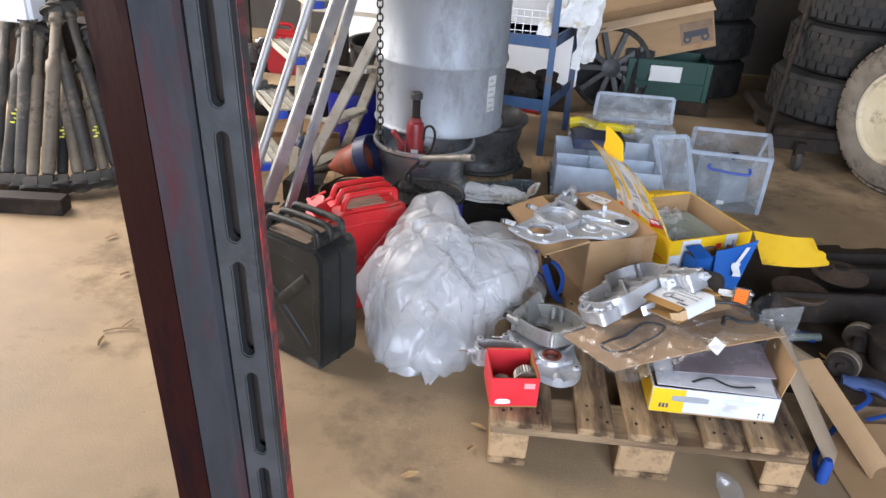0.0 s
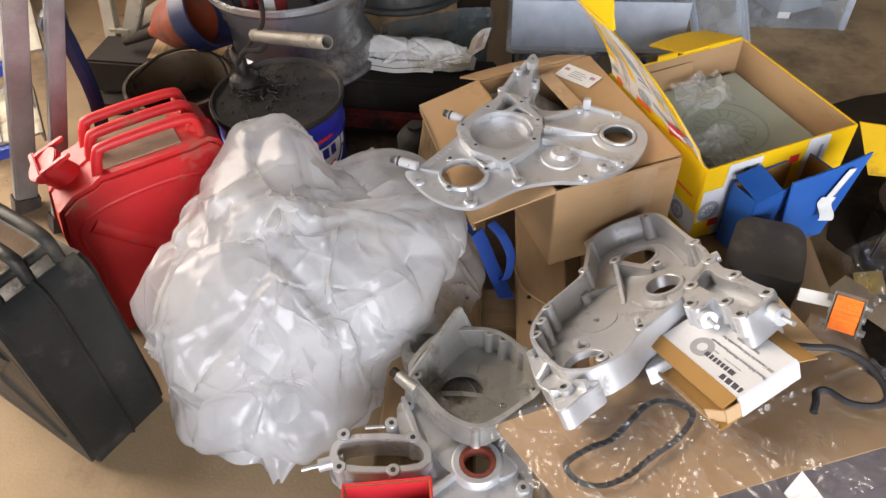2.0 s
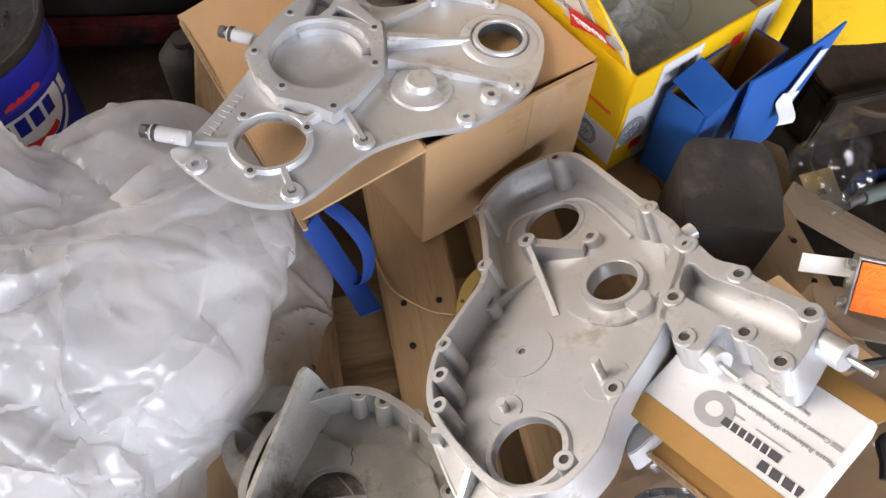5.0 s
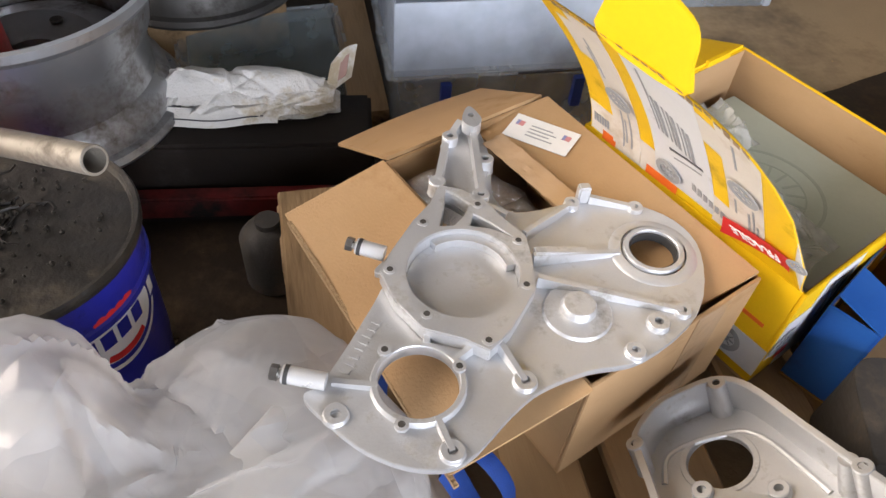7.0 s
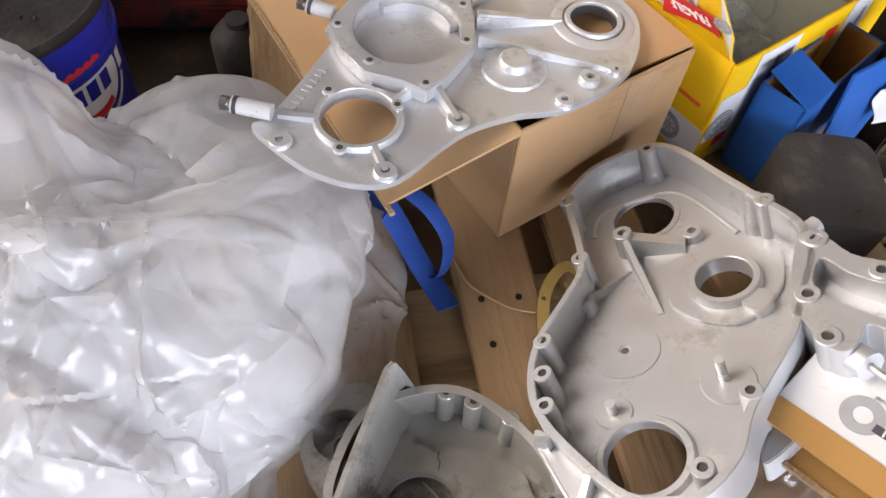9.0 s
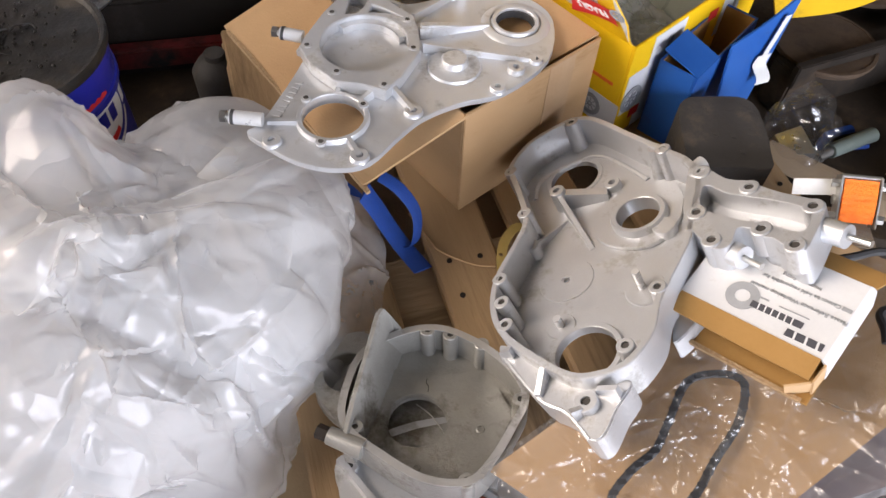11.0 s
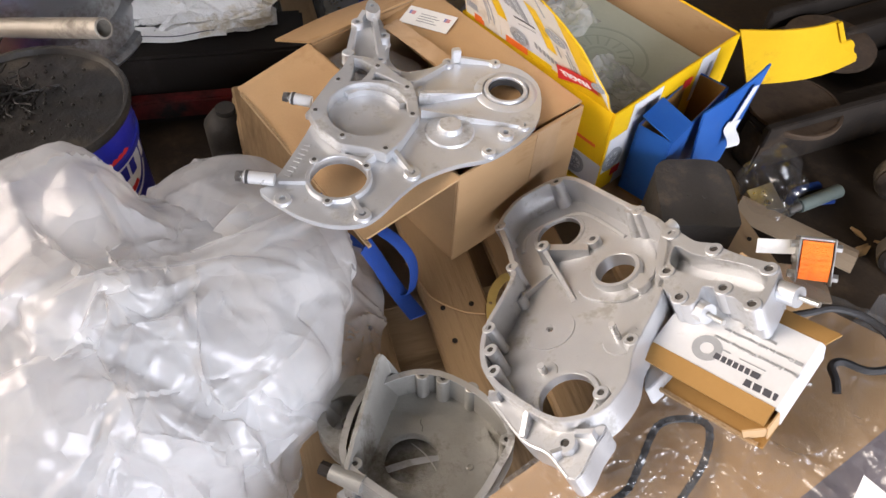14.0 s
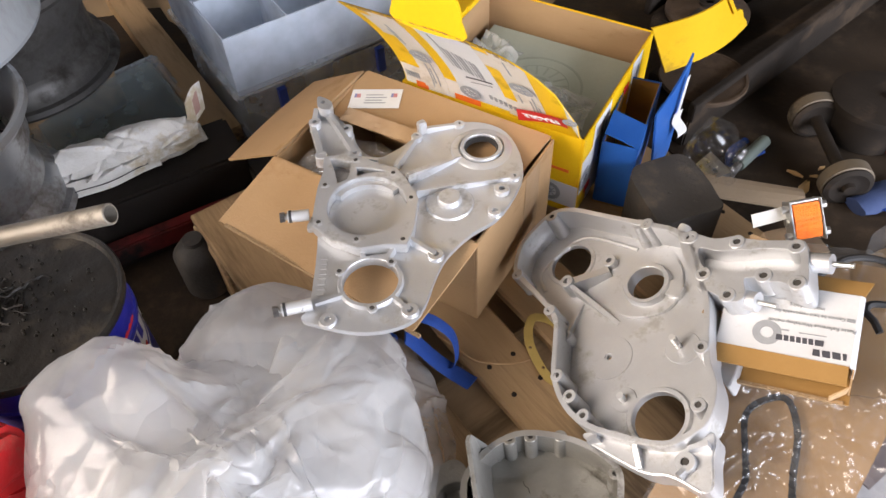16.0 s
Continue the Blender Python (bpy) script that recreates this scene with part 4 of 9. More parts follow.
# ---- cast front covers ----
M["bolt_dark"] = surf("dull_bolt_steel", (0.14, 0.135, 0.13), (0.24, 0.235, 0.23), 40, (0.3, 0.45), 0.85, 0.05, 300)
def cover_a():
    t = thing("timing_cover", 0.48, 2.11, 0.342, 0, "clean cast-aluminium timing cover lying face up on cardboard box", "engine cover", rx=-1.0)
    out = soft([(-0.029, 0.262), (-0.018, 0.276), (-0.004, 0.262), (0.0, 0.205), (-0.008, 0.15), (0.012, 0.118), (0.076, 0.128), (0.1, 0.136), (0.15, 0.122), (0.192, 0.09),
                (0.204, 0.04), (0.172, -0.037), (0.097, -0.088), (0.039, -0.096), (-0.009, -0.111), (-0.042, -0.133), (-0.091, -0.174), (-0.131, -0.176),
                (-0.173, -0.156), (-0.21, -0.119), (-0.226, -0.094), (-0.204, -0.076), (-0.144, 0.026), (-0.152, 0.046), (-0.127, 0.073), (-0.096, 0.111), (-0.074, 0.15), (-0.056, 0.2)], 4)
    hole_l, hole_r = circle(-0.122, -0.094, 0.038, 40), circle(0.15, 0.045, 0.027, 40)
    gap_a, gap_b = [(-0.065, 0.140), (-0.055, 0.133), (-0.042, 0.117), (-0.05, 0.101), (-0.063, 0.087), (-0.079, 0.087), (-0.071, 0.112)], [(-0.04, 0.101), (-0.023, 0.086), (-0.008, 0.069), (-0.026, 0.080), (-0.047, 0.085)]
    part("plate", plate(out, -0.004, 0.004, [hole_l, hole_r, gap_a, gap_b]), "alu", t, smooth=True, bevel=0.0012)
    octo = [(-0.148, 0.03), (-0.137, -0.008), (-0.113, -0.045), (-0.077, -0.06), (-0.054, -0.076), (-0.03, -0.055), (0.006, -0.006), (0.011, 0.035), (0.011, 0.066), (-0.012, 0.1), (-0.024, 0.124), (-0.03, 0.13),
            (-0.045, 0.141), (-0.07, 0.152), (-0.086, 0.122), (-0.107, 0.097), (-0.137, 0.051)]
    flange = plate(octo, 0.004, 0.022, [circle(-0.0635, 0.022, 0.0575, 56), gap_a, gap_b])
    part("pump_flange", flange, "alu", t, smooth=True, bevel=0.0012)
    part("pump_recess", lathe([(0.057, 0.0045), (0.057, 0.006), (0, 0.0062)], 48, m=Matrix.Translation((-0.0635, 0.022, 0))), "alu", t, smooth=True)
    part("inner_ledge", plate([(-0.0635 + r * math.cos(a), 0.022 + r * math.sin(a)) for r, ks in ((0.0572, range(0, 13)), (0.048, range(12, -1, -1))) for a in (radians(10 + 9 * k) for k in ks)], 0.006, 0.016), "alu", t, smooth=True)
    neck = plate(soft([(-0.076, 0.156), (-0.057, 0.205), (-0.054, 0.238), (-0.042, 0.246), (-0.031, 0.268), (-0.018, 0.275), (-0.009, 0.262), (-0.010, 0.225), (-0.016, 0.204), (-0.003, 0.192), (-0.012, 0.174), (-0.02, 0.14), (-0.045, 0.142), (-0.06, 0.15)], 3), 0.002, 0.010)
    part("neck", neck, "alu", t, smooth=True, bevel=0.0015)
    for a, b, za, zb in (((-0.073, 0.152), (-0.05, 0.236), 0.022, 0.018), ((-0.024, 0.134), (-0.016, 0.26), 0.022, 0.026), ((-0.05, 0.236), (-0.03, 0.262), 0.014, 0.024)):
        part("neck_rib", rib(a, b, 0.004, za, zb, 0.008), "alu", t)
    for x, y in ((-0.046, 0.236), (-0.0105, 0.192), (-0.072, 0.158), (-0.026, 0.133)):
        part("bolt_boss", boss(x, y, 0.003, 0.022, 0.0098, 0.42), "alu", t, smooth=True)
    part("neck_ear", plate(soft([(-0.03, 0.25), (-0.018, 0.276), (-0.006, 0.25), (-0.018, 0.235)], 4), 0.018, 0.034, [circle(-0.018, 0.258, 0.004, 12)]), "alu", t, smooth=True)
    for x, y, rr in ((-0.122, -0.094, 0.038), (0.15, 0.045, 0.027)):
        part("bore_ring", lathe([(rr, -0.004), (rr, 0.0095), (rr + 0.0008, 0.0105), (rr + 0.0052, 0.0105), (rr + 0.0062, 0.0085), (rr + 0.007, 0.004)], 40, m=Matrix.Translation((x, y, 0)), closed=True), "alu", t, smooth=True)
    part("bore_seal", lathe([(0.0268, -0.003), (0.0268, 0.007), (0.0245, 0.007), (0.0245, -0.003)], 40, m=Matrix.Translation((0.15, 0.045, 0)), closed=True), "gasket", t, "thin black rubber seal", smooth=True)
    part("bearing_step", lathe([(0.048, 0.004), (0.045, 0.0065), (0.036, 0.0075)], 40, m=Matrix.Translation((0.15, 0.045, 0)), closed=True), "alu", t, smooth=True)
    part("blind_boss", lathe([(0.036, 0.004), (0.034, 0.007), (0.022, 0.0085), (0.0185, 0.0105), (0.0175, 0.0165), (0.0155, 0.0185), (0, 0.019)], 40, m=Matrix.Translation((0.046, -0.027, 0))), "alu", t, smooth=True)
    for x, y, z, r in ((-0.198, -0.118, 0.008, 0.0115), (-0.101, -0.164, 0.009, 0.0115), (-0.024, -0.102, 0.009, 0.0115), (0.09, -0.08, 0.009, 0.0105), (0.123, -0.05, 0.011, 0.0115),
                       (0.154, -0.037, 0.009, 0.009), (0.151, 0.112, 0.009, 0.009), (0.078, 0.122, 0.012, 0.009)):
        part("bolt_boss", boss(x, y, 0.003, z, r), "alu", t, smooth=True)
    for x, y, z in ((-0.137, 0.031, 0.0225), (-0.107, -0.028, 0.0225), (-0.053, -0.064, 0.0225), (-0.003, -0.001, 0.0225), (0.001, 0.059, 0.0225), (-0.033, 0.116, 0.0225), (-0.096, 0.094, 0.0225), (-0.142, -0.137, 0.0125), (-0.083, -0.083, 0.0125), (-0.15, -0.058, 0.0125)):
        seat = part("bolt_hole", lathe([(0.0065, z - 0.004), (0.0065, z), (0.0035, z + 0.0004), (0.0035, z - 0.004)], 14, m=Matrix.Translation((x, y, 0)), closed=True), "alu", t, smooth=True)
        # dark disc at the hole's mouth paints the shade inside it
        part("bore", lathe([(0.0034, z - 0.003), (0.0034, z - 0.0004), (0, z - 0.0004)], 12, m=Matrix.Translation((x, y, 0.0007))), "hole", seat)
    for a, b, za, zb in (((0.012, 0.075), (0.078, 0.122), 0.018, 0.012), ((0.014, 0.04), (0.112, 0.046), 0.02, 0.009), ((0.013, 0.012), (0.154, -0.037), 0.018, 0.009), ((-0.047, -0.05), (-0.024, -0.102), 0.02, 0.009),
                         ((-0.047, -0.05), (-0.088, -0.075), 0.02, 0.011), ((-0.103, -0.02), (-0.11, -0.053), 0.02, 0.011), ((-0.2, -0.084), (-0.16, -0.094), 0.008, 0.011),
                         ((-0.11, -0.131), (-0.101, -0.164), 0.011, 0.009), ((0.0, 0.11), (-0.03, 0.126), 0.012, 0.02), ((0.1, 0.128), (0.151, 0.112), 0.014, 0.009)):
        part("rib", rib(a, b, 0.003, za, zb, 0.0055), "alu", t)
    part("rib_fin", rib((0.016, 0.043), (0.075, 0.047), 0.004, 0.024, 0.013, 0.008), "alu", t)
    ear = box(0.014, 0.012, 0.024, (0.093, 0.131, 0.003))
    part("lug", ear, "alu", t, bevel=0.002)
    for a, b in (((-0.205, -0.088), (-0.243, -0.077)), ((-0.14, 0.06), (-0.168, 0.072))):
        a, b = Vector((*a, 0.013)), Vector((*b, 0.015))
        part("spigot", rod(a, b, 0.0085), "machined", t, smooth=True)
        k = (b - a).normalized()
        part("o_ring", rod(b - k * 0.006, b - k * 0.002, 0.0092), "gasket", t, "thin black rubber ring", smooth=True)
        part("bolt_head", rod(b + k * 0.004, b + k * 0.011, 0.0075, seg=6), "bolt_dark", t, "dark hexagon bolt head")
        part("bolt_shank", rod(b, b + k * 0.005, 0.0045), "zinc", t, smooth=True)
    for i, w in enumerate((0.006, 0.005, 0.0055, 0.002, 0.005, 0.0055, 0.005, 0.0055)):
        part("cast_mark", box(w, 0.0095, 0.0012), "alu", t, m=pose(-0.187 + 0.0046 * i, -0.073 + 0.0076 * i, 0.004, 0, 0, 58), bevel=0.0004)


cover_a()

# the tray-shaped covers share this builder: a floor, an upstanding rim, bosses round it
BX, BY, BZ = Vector((0.8973, 0.0, 0.4415)), Vector((0.1343, 0.9526, -0.273)), Vector((-0.4206, 0.3043, 0.8547))


def tray(t, out, depth, wall_t, holes, mat):
    inner = inset(out, wall_t)
    part("rim_wall", plate(out, -depth, 0, [inner]), mat, t, smooth=True, bevel=0.0009)
    part("floor_plate", plate(inset(out, wall_t * 0.5), -depth - 0.005, -depth + 0.001, holes), mat, t, smooth=True)


def cover_b():
    t = thing("timing_case", 0, 0, 0, 0, "clean cast-aluminium timing case tilted open side up", "engine cover")
    t.matrix_basis = Matrix.Translation((0.6633, 1.7882, 0.3359)) @ Matrix((BX, BY, BZ)).transposed().to_4x4()
    out = soft([(-0.117, 0.215), (-0.108, 0.238), (-0.08, 0.263), (-0.045, 0.272), (-0.008, 0.272), (0.02, 0.248), (0.05, 0.18), (0.076, 0.12), (0.094, 0.075), (0.09, 0.03),
                (0.068, -0.01), (0.05, -0.045), (0.03, -0.07), (0.012, -0.09), (-0.008, -0.115), (-0.026, -0.148), (-0.06, -0.173), (-0.095, -0.172), (-0.12, -0.16), (-0.145, -0.128), (-0.176, -0.075), (-0.184, -0.03),
                (-0.172, 0.02), (-0.14, 0.065), (-0.118, 0.1), (-0.115, 0.15)], 4)
    d = 0.046
    holes = [circle(-0.0393, 0.199, 0.0335, 40), circle(0.014, 0.063, 0.0265, 36), circle(-0.1, -0.103, 0.0345, 40), circle(-0.095, 0.017, 0.004, 12)]
    tray(t, out, d, 0.0075, holes, "alu")
    for x, y, rr, z in ((-0.0393, 0.199, 0.0335, -d + 0.0015), (0.014, 0.063, 0.0265, -d + 0.014), (-0.1, -0.103, 0.0345, -d + 0.005)):
        part("bore_ring", lathe([(rr, -d - 0.006), (rr, z), (rr + 0.001, z + 0.001), (rr + 0.006, z + 0.001), (rr + 0.008, z - 0.002), (rr + 0.009, -d)], 40, m=Matrix.Translation((x, y, 0)), closed=True), "alu", t, smooth=True)
    part("bore_lug", plate(soft([(0.02, 0.03), (0.04, 0.04), (0.047, 0.022), (0.03, 0.012)], 5), -d, -d + 0.012), "alu", t, smooth=True, bevel=0.0015)
    part("raised_pad", plate(soft([(-0.03, 0.11), (0.02, 0.118), (0.07, 0.1), (0.06, 0.04), (0.01, 0.01), (-0.04, 0.05)], 5), -d + 0.001, -d + 0.006, [circle(0.014, 0.063, 0.0267, 36)]), "alu", t, smooth=True, bevel=0.001)
    part("round_pad", lathe([(0.034, -d + 0.001), (0.0335, -d + 0.0022), (0.006, -d + 0.0022), (0.0055, -d - 0.004)], 40, m=Matrix.Translation((-0.095, 0.017, 0)), closed=True), "alu", t, smooth=True)
    part("stud_pad", lathe([(0.018, -d + 0.001), (0.017, -d + 0.0025), (0, -d + 0.003)], 30, m=Matrix.Translation((-0.118, -0.05, 0))), "alu", t, smooth=True)
    part("stud", rod((-0.118, -0.05, -d), (-0.118, -0.05, -d + 0.016), 0.005), "machined", t, smooth=True)
    part("pin_pad", lathe([(0.024, -d + 0.001), (0.023, -d + 0.003), (0, -d + 0.0032)], 30, m=Matrix.Translation((-0.015, -0.048, 0))), "alu", t, smooth=True)
    part("pin", rod((-0.018, -0.044, -d), (-0.018, -0.044, -d + 0.03), 0.0045), "machined", t, smooth=True)
    for x, y, z in ((-0.066, 0.150, -0.014), (-0.1215, 0.0825, -0.026), (0.0025, 0.143, -0.034)):
        part("inner_post", boss(x, y, -d, z, 0.0105, 0.45), "alu", t, smooth=True)
    part("inner_web", rib((-0.066, 0.145), (-0.053, 0.05), -d, -0.016, -d + 0.002, 0.006), "alu", t)
    part("inner_web", rib((-0.066, 0.15), (-0.0075, 0.132), -d, -0.018, -d + 0.01, 0.012), "alu", t)
    part("inner_web", rib((-0.124, 0.083), (-0.07, 0.12), -d, -0.03, -d + 0.003, 0.004), "alu", t)
    part("wall_column", rod((-0.016, 0.262, -d), (-0.014, 0.266, -0.003), 0.011, 0.009), "alu", t, smooth=True)
    part("wall_column", rod((0.062, 0.128, -d), (0.066, 0.130, -0.003), 0.011, 0.009), "alu", t, smooth=True)
    part("stiffener", hose([(-0.1, 0.19, -d), (-0.085, 0.225, -d), (-0.03, 0.232, -d), (0.01, 0.215, -d), (0.045, 0.13, -d)], 0.004, 8), "alu", t, smooth=True)
    for x, y in ((-0.114, 0.215), (-0.012, 0.262), (0.073, 0.117), (0.092, 0.05), (-0.004, -0.094), (-0.056, -0.15), (-0.170, -0.058), (-0.168, -0.022), (-0.164, 0.017), (-0.113, 0.115)):
        seat = part("bolt_boss", boss(x, y, -d, 0.0012, 0.0095, 0.45), "alu", t, smooth=True)
        # dark disc near the top of the boss hole, for its shade
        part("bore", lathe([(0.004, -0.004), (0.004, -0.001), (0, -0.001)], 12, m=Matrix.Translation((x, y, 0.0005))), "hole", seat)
    # water-pump housing cast on to the side
    pocket = soft([(0.0907, 0.0222), (0.1039, -0.0027), (0.1245, -0.0267), (0.1474, -0.0534), (0.1599, -0.0768), (0.1577, -0.0882), (0.1466, -0.0981), (0.1368, -0.0948), (0.1259, -0.0788), (0.11, -0.061), (0.0895, -0.0348), (0.0748, -0.0075)], 4)
    house = soft([(0.0865, 0.0616), (0.1029, 0.0476), (0.1139, 0.0179), (0.1321, -0.0003), (0.1373, -0.0132), (0.151, -0.0378), (0.1738, -0.0684), (0.1765, -0.0783), (0.168, -0.0904), (0.1403, -0.1195), (0.1297, -0.1225), (0.123, -0.1121), (0.1165, -0.093), (0.1097, -0.0855), (0.1065, -0.072), (0.095, -0.0601), (0.0824, -0.0746), (0.0717, -0.08), (0.061, -0.0718), (0.0575, -0.0543), (0.0545, -0.0386), (0.05, -0.02)], 3)
    part("pump_housing", plate(house, -0.05, 0.0, [pocket]), "alu", t, smooth=True, bevel=0.0015)
    part("pump_pocket", plate(inset(pocket, -0.004), -0.036, -0.026), "alu", t, smooth=True)
    part("pump_base", plate(inset(house, 0.005), -0.066, -0.05), "alu", t, smooth=True, bevel=0.002)
    for x, y in ((0.0954, 0.0454), (0.1275, -0.0107), (0.1657, -0.0743), (0.1292, -0.113), (0.1125, -0.0751), (0.0655, -0.0623), (0.0673, -0.0144)):
        seat = part("bolt_boss", boss(x, y, -0.03, 0.002, 0.0105, 0.48), "alu", t, smooth=True)
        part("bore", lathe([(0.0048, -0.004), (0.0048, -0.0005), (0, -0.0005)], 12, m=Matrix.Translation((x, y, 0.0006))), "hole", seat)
    for a, b in (((0.0745, -0.062, -0.018), (0.0859, -0.0878, -0.016)), ((0.162, -0.088, -0.017), (0.1773, -0.1141, -0.016))):
        a, b = Vector(a), Vector(b)
        k = (b - a).normalized()
        part("stub_pipe", rod(a, b, 0.0125), "alu", t, smooth=True)
        part("stud", rod(b, b + k * 0.024, 0.0034), "zinc", t, smooth=True)
    part("plug_dome", lathe([(0.014, -0.045), (0.014, -0.03), (0.0105, -0.022), (0, -0.018)], 24, m=Matrix.Translation((0.0425, -0.078, -0.022))), "alu", t, smooth=True)
    part("side_flare", plate(soft([(0.0, -0.098), (0.03, -0.072), (0.052, -0.056), (0.066, -0.066), (0.05, -0.087), (0.02, -0.112), (-0.012, -0.128)], 4), -0.078, -0.05), "alu", t, smooth=True, bevel=0.003)
    # tail with mounting foot
    tail = soft([(-0.178, -0.07), (-0.187, -0.078), (-0.158, -0.155), (-0.134, -0.185), (-0.121, -0.222), (-0.106, -0.225), (-0.085, -0.201), (-0.064, -0.18), (-0.08, -0.165), (-0.13, -0.14)], 3)
    part("mounting_foot", plate(tail, -0.055, -0.019), "alu", t, smooth=True, bevel=0.002)
    seat = part("bolt_boss", boss(-0.1115, -0.186, -0.03, -0.011, 0.0125, 0.42), "alu", t, smooth=True)
    part("bore", lathe([(0.0052, -0.004), (0.0052, 0), (0, 0)], 12, m=Matrix.Translation((-0.1115, -0.186, -0.0135))), "hole", seat)
    for a, b in (((-0.172, -0.09), (-0.186, -0.08)), ((-0.143, -0.132), (-0.157, -0.155)), ((-0.128, -0.196), (-0.113, -0.19)), ((-0.078, -0.19), (-0.098, -0.175))):
        part("rib", rib(a, b, -0.03, -0.004, -0.013, 0.006), "alu", t)
    part("foot_lip", hose([(-0.186, -0.079, -0.021), (-0.158, -0.154, -0.021), (-0.134, -0.184, -0.021), (-0.12, -0.221, -0.021)], 0.0026, 8), "alu", t, smooth=True)
    part("side_bolt", rod((0.09, 0.068, -0.012), (0.106, 0.075, -0.012), 0.009), "machined", t, smooth=True)


cover_b()


def cover_c():
    t = thing("oily_timing_case", 0, 0, 0, 0, "used oil-stained aluminium timing case with upright fin", "engine cover")
    cz = Vector((-0.0078, 0.1557, 0.9878)).normalized()
    cx = Vector((1, 0, 0.0079)).normalized()
    t.matrix_basis = Matrix.Translation((0.409, 1.677, 0.2265)) @ Matrix((cx, cz.cross(cx), cz)).transposed().to_4x4()
    out = soft([(-0.1, 0.03), (-0.07, 0.09), (-0.02, 0.112), (0.03, 0.11), (0.07, 0.08), (0.1, 0.035), (0.108, -0.012), (0.08, -0.05), (0.045, -0.085), (0.015, -0.1), (-0.03, -0.085), (-0.075, -0.04), (-0.1, -0.005)], 4)
    d = 0.04
    tray(t, out, d, 0.007, [circle(-0.017, 0.008, 0.034, 36)], "alu_old")
    part("back_disc", lathe([(0.05, -d - 0.02), (0.05, -d - 0.016), (0, -d - 0.0155)], 36, m=Matrix.Translation((-0.017, 0.008, 0))), "alu_old", t, "grey disc behind the bore")
    for x, y in ((0.017, 0.105), (0.042, 0.092), (0.075, 0.07), (0.097, -0.014), (0.015, -0.094), (-0.087, -0.005)):
        seat = part("bolt_boss", boss(x, y, -d, 0.0012, 0.009, 0.42), "alu_old", t, smooth=True)
        part("bore", lathe([(0.0035, -0.004), (0.0035, -0.001), (0, -0.001)], 12, m=Matrix.Translation((x, y, 0.0005))), "hole", seat)
    # the left wall climbs to a broken-off peak, with a sloped inner face
    n = Vector((0.89, -0.45))
    fin = bmesh.new()
    rows = []
    for x, y, z, wide in ((-0.104, -0.022, 0.0, 0.004), (-0.099, -0.004, 0.005, 0.012), (-0.084, 0.03, 0.013, 0.018), (-0.062, 0.075, 0.025, 0.021), (-0.042, 0.117, 0.036, 0.022), (-0.036, 0.122, 0.037, 0.021), (-0.033, 0.123, 0.030, 0.019), (-0.027, 0.121, 0.019, 0.018), (-0.022, 0.116, 0.012, 0.016), (-0.016, 0.113, -0.002, 0.012)):
        rows.append([fin.verts.new((x + n.x * w, y + n.y * w, h)) for w, h in ((0.0, -d), (0.0, z - 0.0015), (0.0015, z), (0.0055, z), (0.007, z - 0.0015), (0.007 + wide * 0.4, (z - d) * 0.55), (0.007 + wide, -d))])
    for p, q in zip(rows, rows[1:]):
        for k in range(6):
            fin.faces.new((p[k], p[k + 1], q[k + 1], q[k]))
    fin.faces.new(rows[0][::-1])
    fin.faces.new(rows[-1])
    part("fin", fin, "alu_old", t, "tall wall rising to a broken peak", smooth=True)
    part("rim_face", plate(out, 0.0002, 0.0016, [inset(out, 0.0085)]), "alu_rim", t)
    ledge = [(-0.085, 0.0), (-0.062, 0.04), (-0.038, 0.085), (-0.02, 0.083), (-0.016, 0.072), (-0.004, 0.07), (0.001, 0.063), (0.006, 0.060), (0.014, 0.066), (0.024, 0.063), (0.04, 0.062), (0.062, 0.052), (0.085, 0.03), (0.092, -0.01), (0.068, -0.043), (0.04, -0.072), (0.012, -0.085), (-0.028, -0.072), (-0.066, -0.035)]
    part("inner_floor", plate(ledge, -d + 0.0003, -d + 0.005, [circle(-0.017, 0.008, 0.0345, 36)]), "alu_old", t, "cracked oily inner floor with a broken back edge", bevel=0.0012)
    part("crack", hose([(0.006, 0.061, -d + 0.005), (0.004, 0.055, -d + 0.005), (0.0055, 0.05, -d + 0.005), (0.003, 0.042, -d + 0.005)], 0.0005, 5), "hole", t)
    part("wire", hose([(-0.012, 0.04, -d - 0.012), (0.002, 0.018, -d - 0.009), (0.014, -0.014, -d - 0.011)], 0.0009, 6), "zinc", t, "thin wire lying in the bore")
    ring = soft([(-0.125, 0.06), (-0.108, 0.118), (-0.07, 0.135), (-0.05, 0.12), (-0.06, 0.06), (-0.09, 0.01)], 4)
    part("side_housing", plate(ring, -d, -0.014, [circle(-0.086, 0.078, 0.027, 30)]), "alu_old", t, smooth=True, bevel=0.001)
    part("side_floor", plate(circle(-0.086, 0.078, 0.029, 30), -d - 0.002, -d + 0.004, [circle(-0.083, 0.075, 0.013, 20)]), "alu_old", t)
    a, b = Vector((-0.082, -0.03, -0.008)), Vector((-0.116, -0.006, -0.005))
    part("spigot", rod(a, b, 0.012, 0.01), "alu_old", t, smooth=True)
    part("pipe_fitting", rod(b, b + (b - a).normalized() * 0.014, 0.0085, seg=6), "dark_steel", t, "dark hexagon pipe fitting")
    for x, y in ((-0.06, 0.05), (0.05, -0.02), (-0.03, -0.05)):
        part("stud_hole", boss(x, y, -d, -d + 0.0065, 0.005, 0.6), "alu_old", t, smooth=True)


cover_c()


